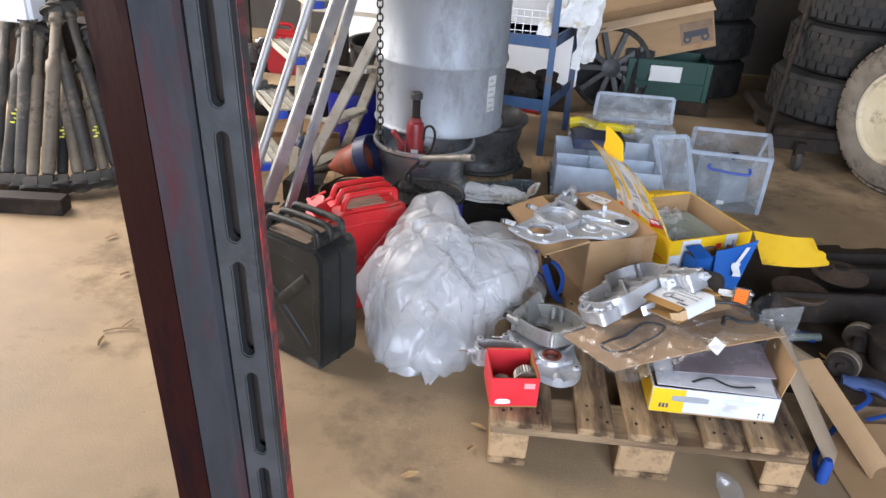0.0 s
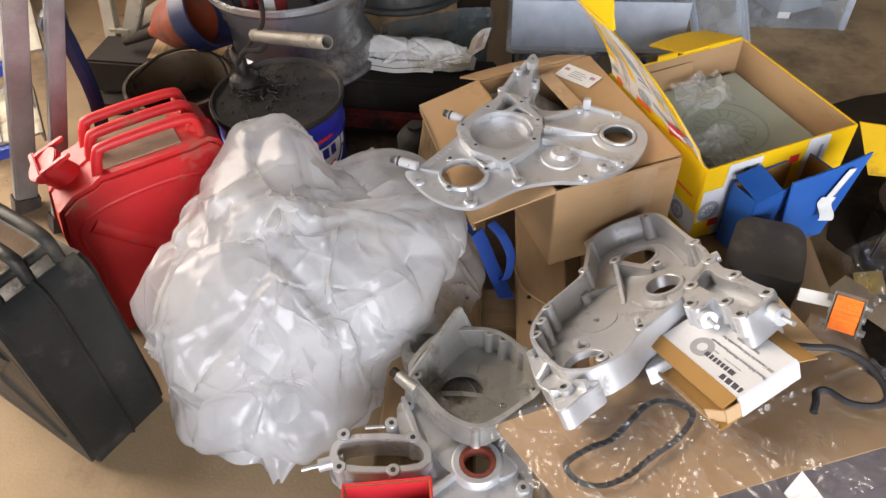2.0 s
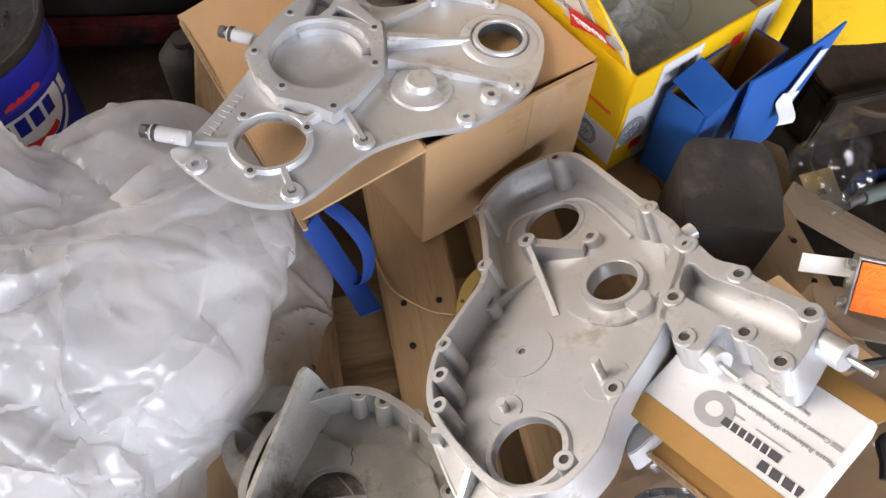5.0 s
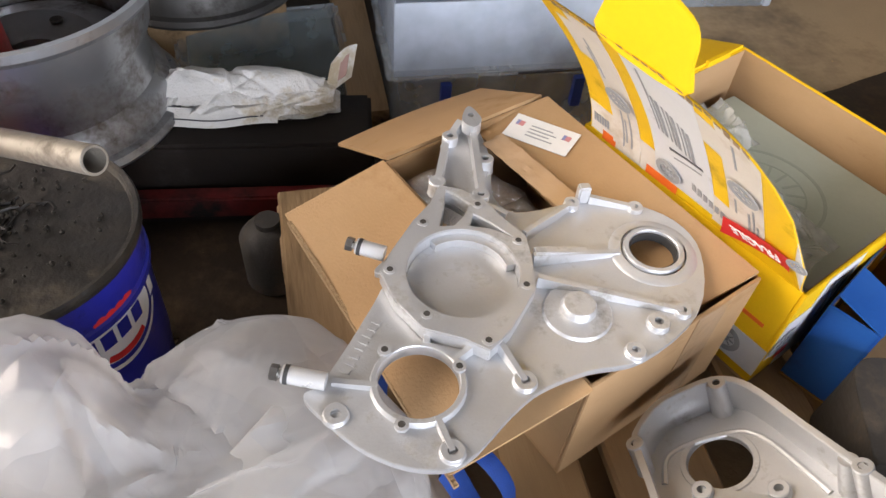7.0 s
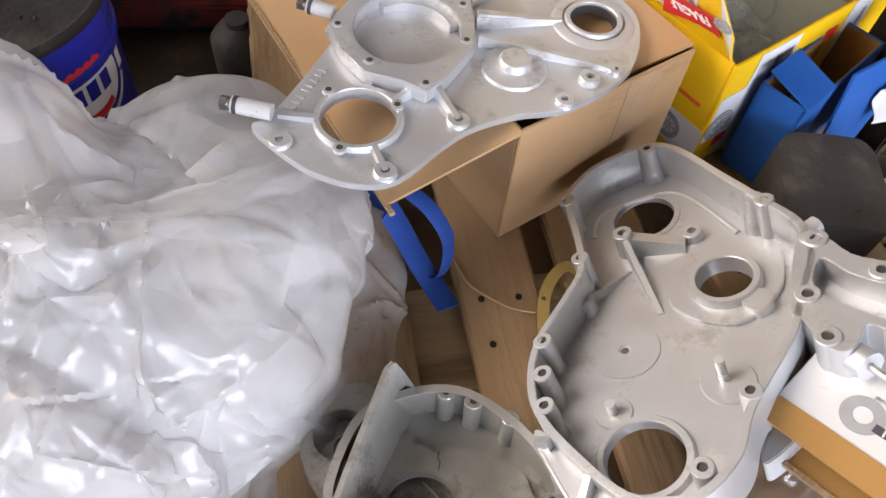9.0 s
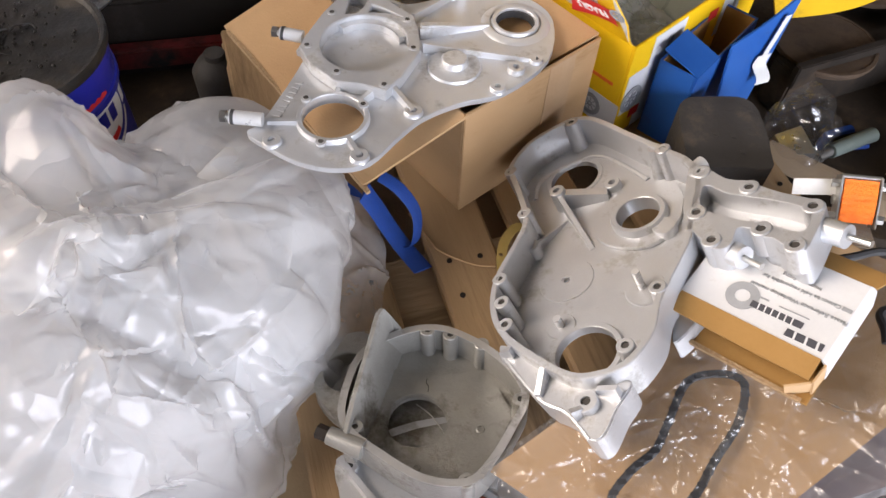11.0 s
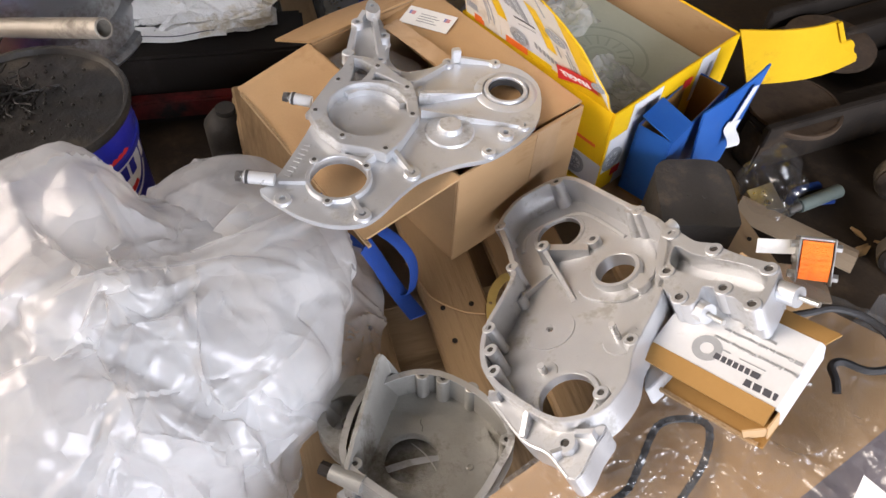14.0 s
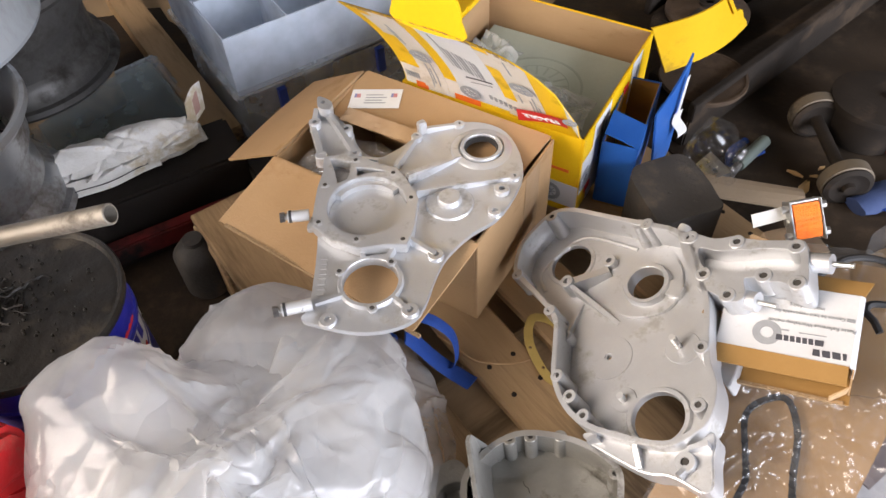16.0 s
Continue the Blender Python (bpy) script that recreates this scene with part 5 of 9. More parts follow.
def cover_d():
    t = thing("front_cover", 0.429, 1.559, 0.148, 0, "grey-white cast-aluminium front cover with brown oil seal", "engine cover")
    out = soft([(-0.13, 0.105), (-0.136, 0.06), (-0.15, 0.036), (-0.215, 0.012), (-0.222, -0.03), (-0.2, -0.05), (-0.12, -0.05), (-0.05, -0.075), (0.02, -0.1), (0.07, -0.075), (0.085, -0.02), (0.07, 0.03), (0.05, 0.11), (-0.04, 0.13)], 4)
    slot = soft([(-0.2, 0.0), (-0.1, 0.012), (-0.085, -0.02), (-0.19, -0.034)], 4)
    part("plate", plate(out, 0.0, 0.022, [slot, circle(0.0, 0.0, 0.028, 36)]), "alu", t, smooth=True, bevel=0.002)
    part("seal_boss", lathe([(0.028, 0.0), (0.028, 0.036), (0.036, 0.036), (0.039, 0.033), (0.041, 0.022)], 40, closed=True), "alu", t, smooth=True)
    part("oil_seal", lathe([(0.0275, 0.028), (0.0275, 0.037), (0.021, 0.037), (0.019, 0.03), (0.019, 0.02)], 40, closed=True), "seal", t, "dark brown rubber oil seal", smooth=True)
    for dx in (-0.052, 0.052):
        part("seal_ear", plate(soft([(dx * 0.6, -0.02), (dx, -0.012), (dx * 1.15, 0.0), (dx, 0.012), (dx * 0.6, 0.02)], 4), 0.02, 0.032), "alu", t, smooth=True, bevel=0.002)
    arm = plate(inset(slot, -0.012), 0.018, 0.05, [slot])
    part("arm_rim", arm, "alu", t, smooth=True, bevel=0.0015)
    for x, y, z in ((-0.205, 0.012, 0.054), (-0.135, 0.036, 0.06), (-0.2, -0.04, 0.052), (-0.1, 0.02, 0.052), (-0.12, -0.036, 0.052), (0.07, -0.03, 0.03), (0.02, -0.085, 0.03), (-0.12, 0.09, 0.03)):
        seat = part("bolt_boss", boss(x, y, 0.0, z, 0.01, 0.42), "alu", t, smooth=True)
        part("bore", lathe([(0.004, z - 0.004), (0.004, z - 0.001), (0, z - 0.001)], 12, m=Matrix.Translation((x, y, 0.0006))), "hole", seat)
    part("stub_pipe", rod((-0.2, -0.02, 0.035), (-0.235, -0.035, 0.036), 0.01), "alu", t, smooth=True)
    part("stud", rod((-0.235, -0.035, 0.036), (-0.258, -0.045, 0.037), 0.003), "zinc", t, smooth=True)
    part("stud", rod((-0.14, 0.034, 0.05), (-0.175, 0.028, 0.05), 0.003), "zinc", t, smooth=True)
    for a, b in (((-0.13, 0.1), (-0.06, -0.03)), ((0.03, 0.03), (0.06, 0.09)), ((-0.03, -0.02), (-0.07, -0.06))):
        part("rib", rib(a, b, 0.02, 0.034, 0.03, 0.007), "alu", t)
    part("drain_boss", rod((0.02, -0.075, 0.02), (0.02, -0.1, 0.02), 0.014), "alu", t, smooth=True)


cover_d()


# ---- cartons on the pallet ----
def carton(t, L, W, H, outer, inner="card", th=0.004):
    """Four walls and a bottom; local x along L, y along W, corner at the origin."""
    part("bottom", box(L, W, th, (L / 2, W / 2, 0)), inner, t)
    for sx, sy, x, y in ((L, th, L / 2, th / 2), (L, th, L / 2, W - th / 2), (th, W - 2 * th, th / 2, W / 2), (th, W - 2 * th, L - th / 2, W / 2)):
        part("wall", box(sx, sy, H - th, (x, y, th)), outer, t, bevel=0.001)
    if outer != inner:
        for sx, sy, x, y in ((L - 2 * th, 0.001, L / 2, th + 0.0006), (L - 2 * th, 0.001, L / 2, W - th - 0.0006), (0.001, W - 2 * th, th + 0.0006, W / 2), (0.001, W - 2 * th, L - th - 0.0006, W / 2)):
            part("lining", box(sx, sy, H - th - 0.002, (x, y, th)), inner, t)


def bend(amp, fx=1.0, fy=1.0):
    return lambda s, u: (0, 0, amp * math.sin(math.pi * s * fx) * u * fy)


def brown_box():
    t = thing("cardboard_box", 0.522, 2.004, 0.1455, 27.0, "open brown cardboard box with splayed flaps on pallet", "cardboard box")
    L, W, H = 0.252, 0.37, 0.188
    carton(t, L, W, H, "card")
    part("flap", sheet((-0.001, -0.004, H), (0.0, W + 0.004, 0.0), (-0.15, 0.008, -0.042), 10, 8, 0.004, lambda s, u: (0.025 * u * s, 0.012 * u, 0.004 * math.sin(6 * s) * u)), "card", t)
    part("flap", sheet((0.004, W, H), (L - 0.008, 0.0, 0.0), (0.0, 0.125, -0.07), 6, 6, 0.004, bend(0.006)), "card", t)
    part("flap", sheet((L, 0.006, H + 0.001), (0.0, W - 0.012, 0.0), (-0.112, 0.01, -0.016), 8, 8, 0.004, bend(-0.004)), "card", t)
    part("flap_edge", bar((-0.151, 0.004, H - 0.041), (-0.128, W + 0.006, H - 0.041), 0.005, 0.0052), "edge", t)
    part("tape", box(0.05, 0.0006, H - 0.004, (L - 0.075, -0.0006, 0.002)), "tape", t, "glossy brown parcel tape")
    part("tape", box(0.0006, W - 0.06, 0.05, (L + 0.0006, W / 2, 0.06)), "tape", t, "glossy brown parcel tape")
    o, e, d = Vector((0.160, 0.344, 0.1812)), Vector((0.037, -0.08, 0.0052)), Vector((0.040, 0.016, 0.0058))
    tag = part("shipping_label", sheet(o, e, d, 2, 2, 0.0008), "paper", t, "white printed address label")
    for k in range(4):
        a = o + e * 0.3 + d * (0.24 + 0.14 * k) + Vector((0, 0, 0.0011))
        part("print_line", sheet(a, e * (0.42 - 0.08 * (k % 2)), d * 0.045, 1, 1, 0.0003), "grey_ink", tag)
    for s in (0.07, 0.8):
        a = o + e * s + d * 0.55 + Vector((0, 0, 0.0011))
        part("print_mark", sheet(a, e * 0.12, d * 0.2, 1, 1, 0.0003), "mark_red", tag)
        part("print_mark", sheet(a + Vector((0, 0, 0.0004)), e * 0.045, d * 0.2, 1, 1, 0.0003), "mark_blue", tag)


M["mark_red"] = surf("faded_red_print", (0.5, 0.2, 0.2), (0.55, 0.25, 0.25), 30, (0.6, 0.7), 0, 0)
M["mark_blue"] = surf("faded_blue_print", (0.2, 0.22, 0.4), (0.24, 0.26, 0.45), 30, (0.6, 0.7), 0, 0)
M["orange_ink"] = surf("orange_print", (0.75, 0.12, 0.01), (0.8, 0.16, 0.02), 30, (0.5, 0.6), 0, 0)
M["amber_ink"] = surf("amber_print", (0.72, 0.42, 0.01), (0.78, 0.47, 0.015), 30, (0.45, 0.6), 0, 0)
M["tape"] = surf("brown_tape", (0.42, 0.28, 0.16), (0.50, 0.345, 0.21), 10, (0.10, 0.2), 0, 0.45, 45)
brown_box()


def bubble_roll():
    t = thing("bubble_wrap", 0.445, 2.235, 0.29, 27, "crumpled clear bubble wrap inside the brown box", "bubble wrap")
    bm = bmesh.new()
    bmesh.ops.create_icosphere(bm, subdivisions=5, radius=1)
    for v in bm.verts:
        p = Vector((v.co.x * 0.105, v.co.y * 0.12, v.co.z * 0.045))
        v.co = p * (1 + 0.25 * noise.noise(p * 18)) + noise.noise_vector(p * 40) * 0.008
    part("wrap_body", bm, "bubble", t, smooth=True)
    part("wrapped_core", rough_up(box(0.10, 0.12, 0.04, (0, 0, -0.03)), 0.01, 12), "dark_wrap", t)
    p = thing("tape_strip", 0.50, 2.285, 0.322, 0, "glossy brown strip of parcel tape across the wrap", "packing tape")
    part("strip", sheet((-0.025, 0.06, 0.012), (0.028, 0.017, 0.0), (0.074, -0.12, -0.004), 6, 24, 0.0008, lambda s, u: (0, 0, 0.012 + 0.0025 * noise.noise(Vector((5 * s, 14 * u, 2))))), "tape", p, smooth=True)


M["dark_wrap"] = surf("grey_packing", (0.16, 0.16, 0.17), (0.24, 0.24, 0.25), 20, (0.4, 0.6), 0, 0.4, 60)
bubble_roll()


def emblem(parent, x, y, z, r, m, ink="grey_ink"):
    """A round clutch-disc emblem: a ring, spokes and a hub."""
    base = m @ pose(x, y, z)
    part("emblem_ring", plate(circle(0, 0, r, 28), 0, 0.0006, [circle(0, 0, r * 0.62, 28)]), ink, parent, m=base)
    for k in range(8):
        part("emblem_spoke", box(r * 0.30, r * 0.09, 0.0007, (r * 0.42, 0, 0)), ink, parent, m=base @ pose(0, 0, 0, 0, 0, 45 * k))
    part("emblem_hub", plate(circle(0, 0, r * 0.24, 18), 0, 0.0007, [circle(0, 0, r * 0.1, 12)]), ink, parent, m=base)


def yellow_box():
    t = thing("yellow_box", 0.79, 2.094, 0.1455, 29.0, "open yellow and white printed clutch carton on pallet", "cardboard box")
    L, W, H = 0.337, 0.345, 0.182
    carton(t, L, W, H, "yellow")
    front = pose(0, -0.0007, 0, 90)
    part("white_band", box(0.075, 0.0006, H * 0.96, (0.085, -0.0006, 0.003)), "white_card", t)
    part("white_band", box(0.07, 0.0006, H * 0.42, (0.04, -0.0005, 0.05)), "white_card", t)
    part("white_band", box(0.05, 0.0006, H * 0.5, (0.25, -0.0006, 0.09)), "white_card", t)
    for x, z, w, h in ((0.09, 0.12, 0.012, 0.085), (0.105, 0.11, 0.008, 0.07), (0.26, 0.13, 0.008, 0.06)):
        part("print_bar", box(w, 0.0006, h, (x, -0.0014, z - h / 2)), "grey_ink", t)
    for x, z in ((0.045, 0.03), (0.16, 0.03), (0.2, 0.135)):
        part("print_square", box(0.022, 0.0006, 0.018, (x, -0.0014, z)), "red_ink", t)
    emblem(t, 0.025, 0.075, 0.0012, 0.024, front)
    emblem(t, 0.115, 0.03, 0.0012, 0.02, front)
    # tall side flap standing over the brown box
    CUT = ((0.0, 0.2), (0.03, 0.45), (0.07, 0.64), (0.14, 0.78), (0.22, 0.885), (0.34, 0.955), (0.5, 1.0), (1.0, 1.0))
    c0, c1 = Vector((0.0, 0.006, H)), Vector((0.0, W - 0.01, H))
    hinge = c1 - c0

    def reach_up(s):
        """The flap's share of its full height: cut back to a curve at its front end."""
        for (s0, g0), (s1, g1) in zip(CUT, CUT[1:]):
            if s <= s1:
                return g0 + (g1 - g0) * max(0.0, s - s0) / (s1 - s0)
        return 1.0

    def tall(s, u):
        g = reach_up(s)
        return Vector((-0.155 * g * u ** (1.25 + 0.25 * s), 0.0, 0.246 * g * u - 0.012 * math.sin(math.pi * u) * (1 - s)))

    def strip(name, s0, s1, u0, u1, mat, lift, nu=4, nv=8, thick=0.0006, skew=0.0, level=False):
        bm = bmesh.new()

        def height(i, j):
            u = u0 + skew * i / nu + (u1 - u0) * j / nv
            return max(0.0, u) / reach_up(s0 + (s1 - s0) * i / nu) if level else u

        vs = [[[bm.verts.new(c0 + hinge * (s0 + (s1 - s0) * i / nu) + tall(s0 + (s1 - s0) * i / nu, height(i, j)) + Vector((-1, 0, 0.35)) * (lift + k * thick))
                for j in range(nv + 1)] for i in range(nu + 1)] for k in (0, 1)]
        for k in (0, 1):
            for i in range(nu):
                for j in range(nv):
                    bm.faces.new((vs[k][i][j], vs[k][i + 1][j], vs[k][i + 1][j + 1], vs[k][i][j + 1]))
        for i in range(nu):
            for j in (0, nv):
                bm.faces.new((vs[0][i][j], vs[0][i + 1][j], vs[1][i + 1][j], vs[1][i][j]))
        for j in range(nv):
            for i in (0, nu):
                bm.faces.new((vs[0][i][j], vs[0][i][j + 1], vs[1][i][j + 1], vs[1][i][j]))
        return part(name, bm, mat, flap if name != "tall_flap" else t, smooth=True)

    flap = strip("tall_flap", 0.0, 1.0, 0.0, 1.0, "yellow", -0.004, 16, 14, 0.004)
    strip("inner_ply", 0.0, 1.0, 0.0, 1.0, "card", -0.0052, 16, 14, 0.001)
    for s0, s1, u0, u1, mat in ((0.0, 0.035, 0.55, 0.99, "cream_card"), (0.165, 0.315, 0.10, 0.99, "cream_card"), (0.385, 0.66, 0.06, 0.97, "white_card"), (0.315, 0.385, 0.03, 0.27, "cream_card"), (0.315, 0.385, 0.74, 0.93, "cream_card"),
                                (0.735, 0.875, 0.0, 0.97, "cream_card"), (0.66, 0.735, 0.0, 0.22, "cream_card"), (0.875, 0.995, 0.02, 0.23, "cream_card"), (0.875, 0.94, 0.64, 0.9, "cream_card")):
        strip("white_band", s0, s1, u0, u1, mat, 0.0002)
    for k in range(26):
        strip("torn_ply", 0.2 + 0.03 * k, 0.2 + 0.03 * k + 0.022, 0.975 + 0.012 * math.sin(5.1 * k), 1.0 + 0.008 * math.sin(3.7 * k), "edge", 0.0004, 1, 1)
    strip("red_tab", 0.05, 0.335, 0.175, 0.325, "red_ink", 0.0045, 12, 6, skew=-0.18, level=True)
    strip("red_tab", 0.55, 0.70, 0.0, 0.06, "orange_ink", 0.0012)
    strip("red_tab", 0.86, 0.93, 0.0, 0.06, "orange_ink", 0.0012)
    for k in range(9):
        strip("print_bar", 0.452 + 0.019 * k, 0.452 + 0.019 * k + (0.013, 0.009, 0.005)[k % 3], 0.42 + 0.008 * k, 0.66 + 0.012 * k, "grey_ink", 0.0012, 1, 6)
    strip("print_bar", 0.42, 0.575, 0.415, 0.435, "ink", 0.0012, 6, 1, skew=-0.06)
    strip("print_bar", 0.43, 0.56, 0.36, 0.372, "grey_ink", 0.0012, 6, 1, skew=-0.06)
    for s0, u0, u1 in ((0.815, 0.05, 0.34), (0.80, 0.1, 0.28), (0.775, 0.08, 0.36), (0.845, 0.55, 0.82), (0.86, 0.6, 0.75), (0.225, 0.18, 0.42), (0.205, 0.22, 0.5), (0.188, 0.2, 0.36), (0.255, 0.76, 0.93), (0.28, 0.3, 0.44), (0.60, 0.72, 0.9)):
        strip("print_bar", s0, s0 + 0.008, u0, u1, "grey_ink", 0.0012, 1, 6)
    for k in range(6):
        strip("print_mark", 0.335 + 0.026 * k, 0.335 + 0.026 * k + 0.017, 0.105 + 0.008 * k, 0.165 + 0.008 * k, "grey_ink", 0.0014, 1, 2)
        strip("print_mark", 0.90 + 0.014 * k, 0.90 + 0.014 * k + 0.009, 0.09, 0.15, "grey_ink", 0.0014, 1, 2)
    for s, u, r in ((0.235, 0.62, 0.02), (0.59, 0.16, 0.019), (0.80, 0.46, 0.02), (0.022, 0.82, 0.012)):
        p = c0 + hinge * s + tall(s, u)
        du, ds = (tall(s, u + 0.05) - tall(s, u - 0.05)).normalized(), (hinge * 0.02 + tall(s + 0.02, u) - tall(s, u)).normalized()
        nrm = du.cross(ds).normalized()
        nrm = -nrm if nrm.x > 0 else nrm
        mm = Matrix((ds, nrm.cross(ds), nrm)).transposed().to_4x4()
        mm.translation = p + nrm * 0.0035
        emblem(flap, 0, 0, 0, r, mm)
    for y0, y1, z0, z1, ink in ((0.0, 0.095, 0.02, 0.072, "white_card"), (0.14, 0.33, 0.03, 0.15, "white_card"), (0.105, 0.125, 0.02, 0.16, "amber_ink")):
        part("side_print", box(0.0006, y1 - y0, z1 - z0, (-0.0007, (y0 + y1) / 2, z0)), ink, t)
    emblem(t, 0.0, 0.0, 0.0, 0.02, Matrix.Translation((-0.0016, 0.05, 0.046)) @ Matrix.Rotation(radians(-90), 4, "Y"))
    part("side_print", box(0.0006, 0.05, 0.006, (-0.0007, 0.045, 0.1)), "orange_ink", t)
    s, u = 0.185, 0.203 / reach_up(0.185)
    p = c0 + hinge * s + tall(s, u)
    ds = (hinge * 0.16 + tall(s + 0.08, (u * reach_up(s) - 0.054) / reach_up(s + 0.08)) - tall(s - 0.08, (u * reach_up(s) + 0.054) / reach_up(s - 0.08))).normalized()
    du = (tall(s, u + 0.1) - tall(s, u)).normalized()
    nrm = ds.cross(du).normalized()
    if nrm.x > 0:
        nrm = -nrm
    right = -ds
    mm = Matrix((-right, nrm.cross(-right), nrm)).transposed().to_4x4()
    mm.translation = p + nrm * 0.0085 + du * 0.005
    words("FRAGILE", 0.0205, mm, "white", flap)
    # upright end flap, drooping side flap, torn rear edge
    root, end = c0 + hinge * 0.41 + tall(0.41, 0.99), c0 + hinge * 0.715 + tall(0.715, 0.99)
    tab = soft([(0.0, 0.0), (0.0, 0.03), (0.003, 0.055), (0.016, 0.071), (0.06, 0.083), (0.094, 0.088), (0.103, 0.083), ((end - root).length, 0.04), ((end - root).length, 0.0)], 3)
    along, up = (end - root).normalized(), Vector((-0.12, 0.0, 1.0)).normalized()
    out = along.cross(up).normalized()
    m = Matrix((along, out.cross(along), out)).transposed().to_4x4()
    m.translation = root
    part("tuck_tongue", plate(tab, -0.002, 0.002), "yellow", flap, "plain yellow tuck tongue", m=m, bevel=0.0006)
    part("end_flap", sheet((0.18, W - 0.001, H), (L - 0.185, 0.0, 0.0), (0.0, 0.118, -0.045), 8, 6, 0.004, bend(0.008)), "yellow", t)
    back = pose(0.79, 2.094, 0.1455, 0, 0, 29.0).inverted()
    q = [back @ Vector(c) for c in ((1.090, 2.268, 0.325), (1.305, 2.272, 0.326), (1.366, 2.262, 0.232), (1.145, 2.258, 0.206))]
    part("side_flap", sheet(q[0], q[1] - q[0], q[3] - q[0], 16, 14, 0.004, lambda a, b: (q[2] - q[1] - q[3] + q[0]) * (a * b) + Vector((0, -0.02, 0.0)) * math.sin(3.1 * a) + Vector((-0.022 if a > 0.88 and b < 0.45 else 0.004 * math.sin(23 * b) if a > 0.88 else 0.0, 0, 0))), "yellow_stained_shade", t)
    for x, w, h in ((0.14, 0.045, 0.012), (0.27, 0.05, 0.01)):
        part("torn_edge", box(w, 0.006, h, (x, W - 0.002, H - 0.002)), "yellow", t)
    part("inner_flap", sheet((0.004, W - 0.01, H - 0.02), (0.2, 0.0, 0.0), (0.0, -0.02, -0.09), 4, 4, 0.003), "card", t)
    g = thing("gasket_packet", 0.79, 2.094, 0.1455, 29.0, "flat sage-green gasket packet with clutch disc print", "packet")
    part("card_back", box(0.24, 0.31, 0.012, (0.195, 0.165, 0.105)), "green_pack", g, bevel=0.002)
    for r0, r1 in ((0.088, 0.083), (0.062, 0.06), (0.028, 0.022)):
        part("print_ring", plate(circle(0.17, 0.16, r0, 40), 0.1172, 0.1177, [circle(0.17, 0.16, r1, 40)]), "green_dark", g)
    for k in range(16):
        part("print_spoke", box(0.026, 0.004, 0.0005, (0.047, 0, 0)), "green_dark", g, m=pose(0.17, 0.16, 0.1173, 0, 0, 22.5 * k))
    w = thing("clear_wrap", 0.79, 2.094, 0.1455, 29.0, "crumpled clear plastic wrap in the yellow carton", "plastic wrap")
    for at, u, v, seed in (((0.012, 0.03, 0.123), (0.15, 0.005, 0.0), (0.0, 0.10, 0.014), 31), ((0.115, 0.215, 0.120), (0.12, 0.0, 0.006), (0.015, 0.09, 0.012), 32)):
        bm = film_sheet(at, u, v, 70, 56, lambda a, b: (0.01 * noise.noise(Vector((3 * a, 3 * b, seed))), 0.01 * noise.noise(Vector((3 * a, 3 * b, seed + 4))), 0.004 + 0.045 * abs(noise.noise(Vector((2.2 * a, 2.2 * b, seed + 8)))) * math.sin(3.1 * a)))
        creased(bm, ((12, 0.06, 0.014, 0.008, 0.0), (40, 0.035, 0.006, 0.003, 0.0)), seed)
        part("wrap_sheet", bm, "carton_film", w, smooth=True)


yellow_box()


def blue_carton():
    t = thing("blue_box", 0.878, 2.056, 0.1455, 36, "small open blue printed carton with torn white label", "cardboard box")
    carton(t, 0.19, 0.062, 0.145, "blue_card", "card_dark", 0.003)
    part("top_flap", sheet((0.0, 0.0, 0.145), (0.062, 0.0, 0.0), (0.0, 0.06, 0.018), 2, 3, 0.0025), "blue_card", t)
    back = t.matrix_basis.inverted()
    q = [back @ Vector(c) for c in ((0.941, 2.073, 0.187), (1.034, 2.122, 0.168), (1.077, 2.155, 0.343), (0.936, 2.088, 0.316))]
    part("side_panel", sheet(q[0], q[1] - q[0], q[3] - q[0], 8, 8, 0.0035, lambda a, b: (q[2] - q[1] - q[3] + q[0]) * (a * b) + Vector((0, -0.004, 0)) * math.sin(3.1 * a)), "blue_card", t, bevel=0.0008)
    w = [back @ Vector(c) for c in ((0.995, 2.092, 0.235), (1.022, 2.098, 0.232), (1.024, 2.112, 0.27), (1.0, 2.105, 0.275))]
    part("torn_label", sheet(w[0], w[1] - w[0], w[3] - w[0], 4, 10, 0.0008, lambda a, b: (0.003 * math.sin(6 * b), -0.010 * math.sin(5 * b + 1) * (1 - b) - 0.004, 0)), "paper", t, "torn white paper label")
    v = [back @ Vector(c) for c in ((1.005, 2.105, 0.272), (1.019, 2.111, 0.27), (1.048, 2.131, 0.325))]
    part("label_strip", sheet(v[0] + Vector((0, -0.005, 0)), v[1] - v[0], v[2] - v[1], 2, 6, 0.0006), "paper", t)


blue_carton()


def rubber_block():
    t = thing("rubber_block", 0.895, 1.98, 0.1455, -13, "worn dark rubber jacking block with small holes", "rubber block", rx=0)
    bm = plate(soft([(-0.055, -0.06), (-0.02, -0.061), (0.02, -0.061), (0.056, -0.06), (0.06, -0.03), (0.06, 0.025), (0.05, 0.052), (0.03, 0.063), (-0.03, 0.063), (-0.05, 0.054), (-0.06, 0.03), (-0.06, -0.03)], 3), 0, 0.1)
    for v in bm.verts:
        v.co.z += (v.co.z > 0.05) * (0.012 + v.co.y * 0.12)
        v.co += noise.noise_vector(v.co * 30) * 0.0015
    part("block_body", bm, "black_rubber", t, smooth=True, bevel=0.003)
    for x, y in ((-0.012, -0.005), (0.012, -0.008), (0.02, -0.035)):
        part("hole", lathe([(0.0042, 0), (0.0042, 0.0016), (0, 0.0016)], 12, m=Matrix.Translation((x, y, 0.1115 + y * 0.12))), "hole", t)


rubber_block()


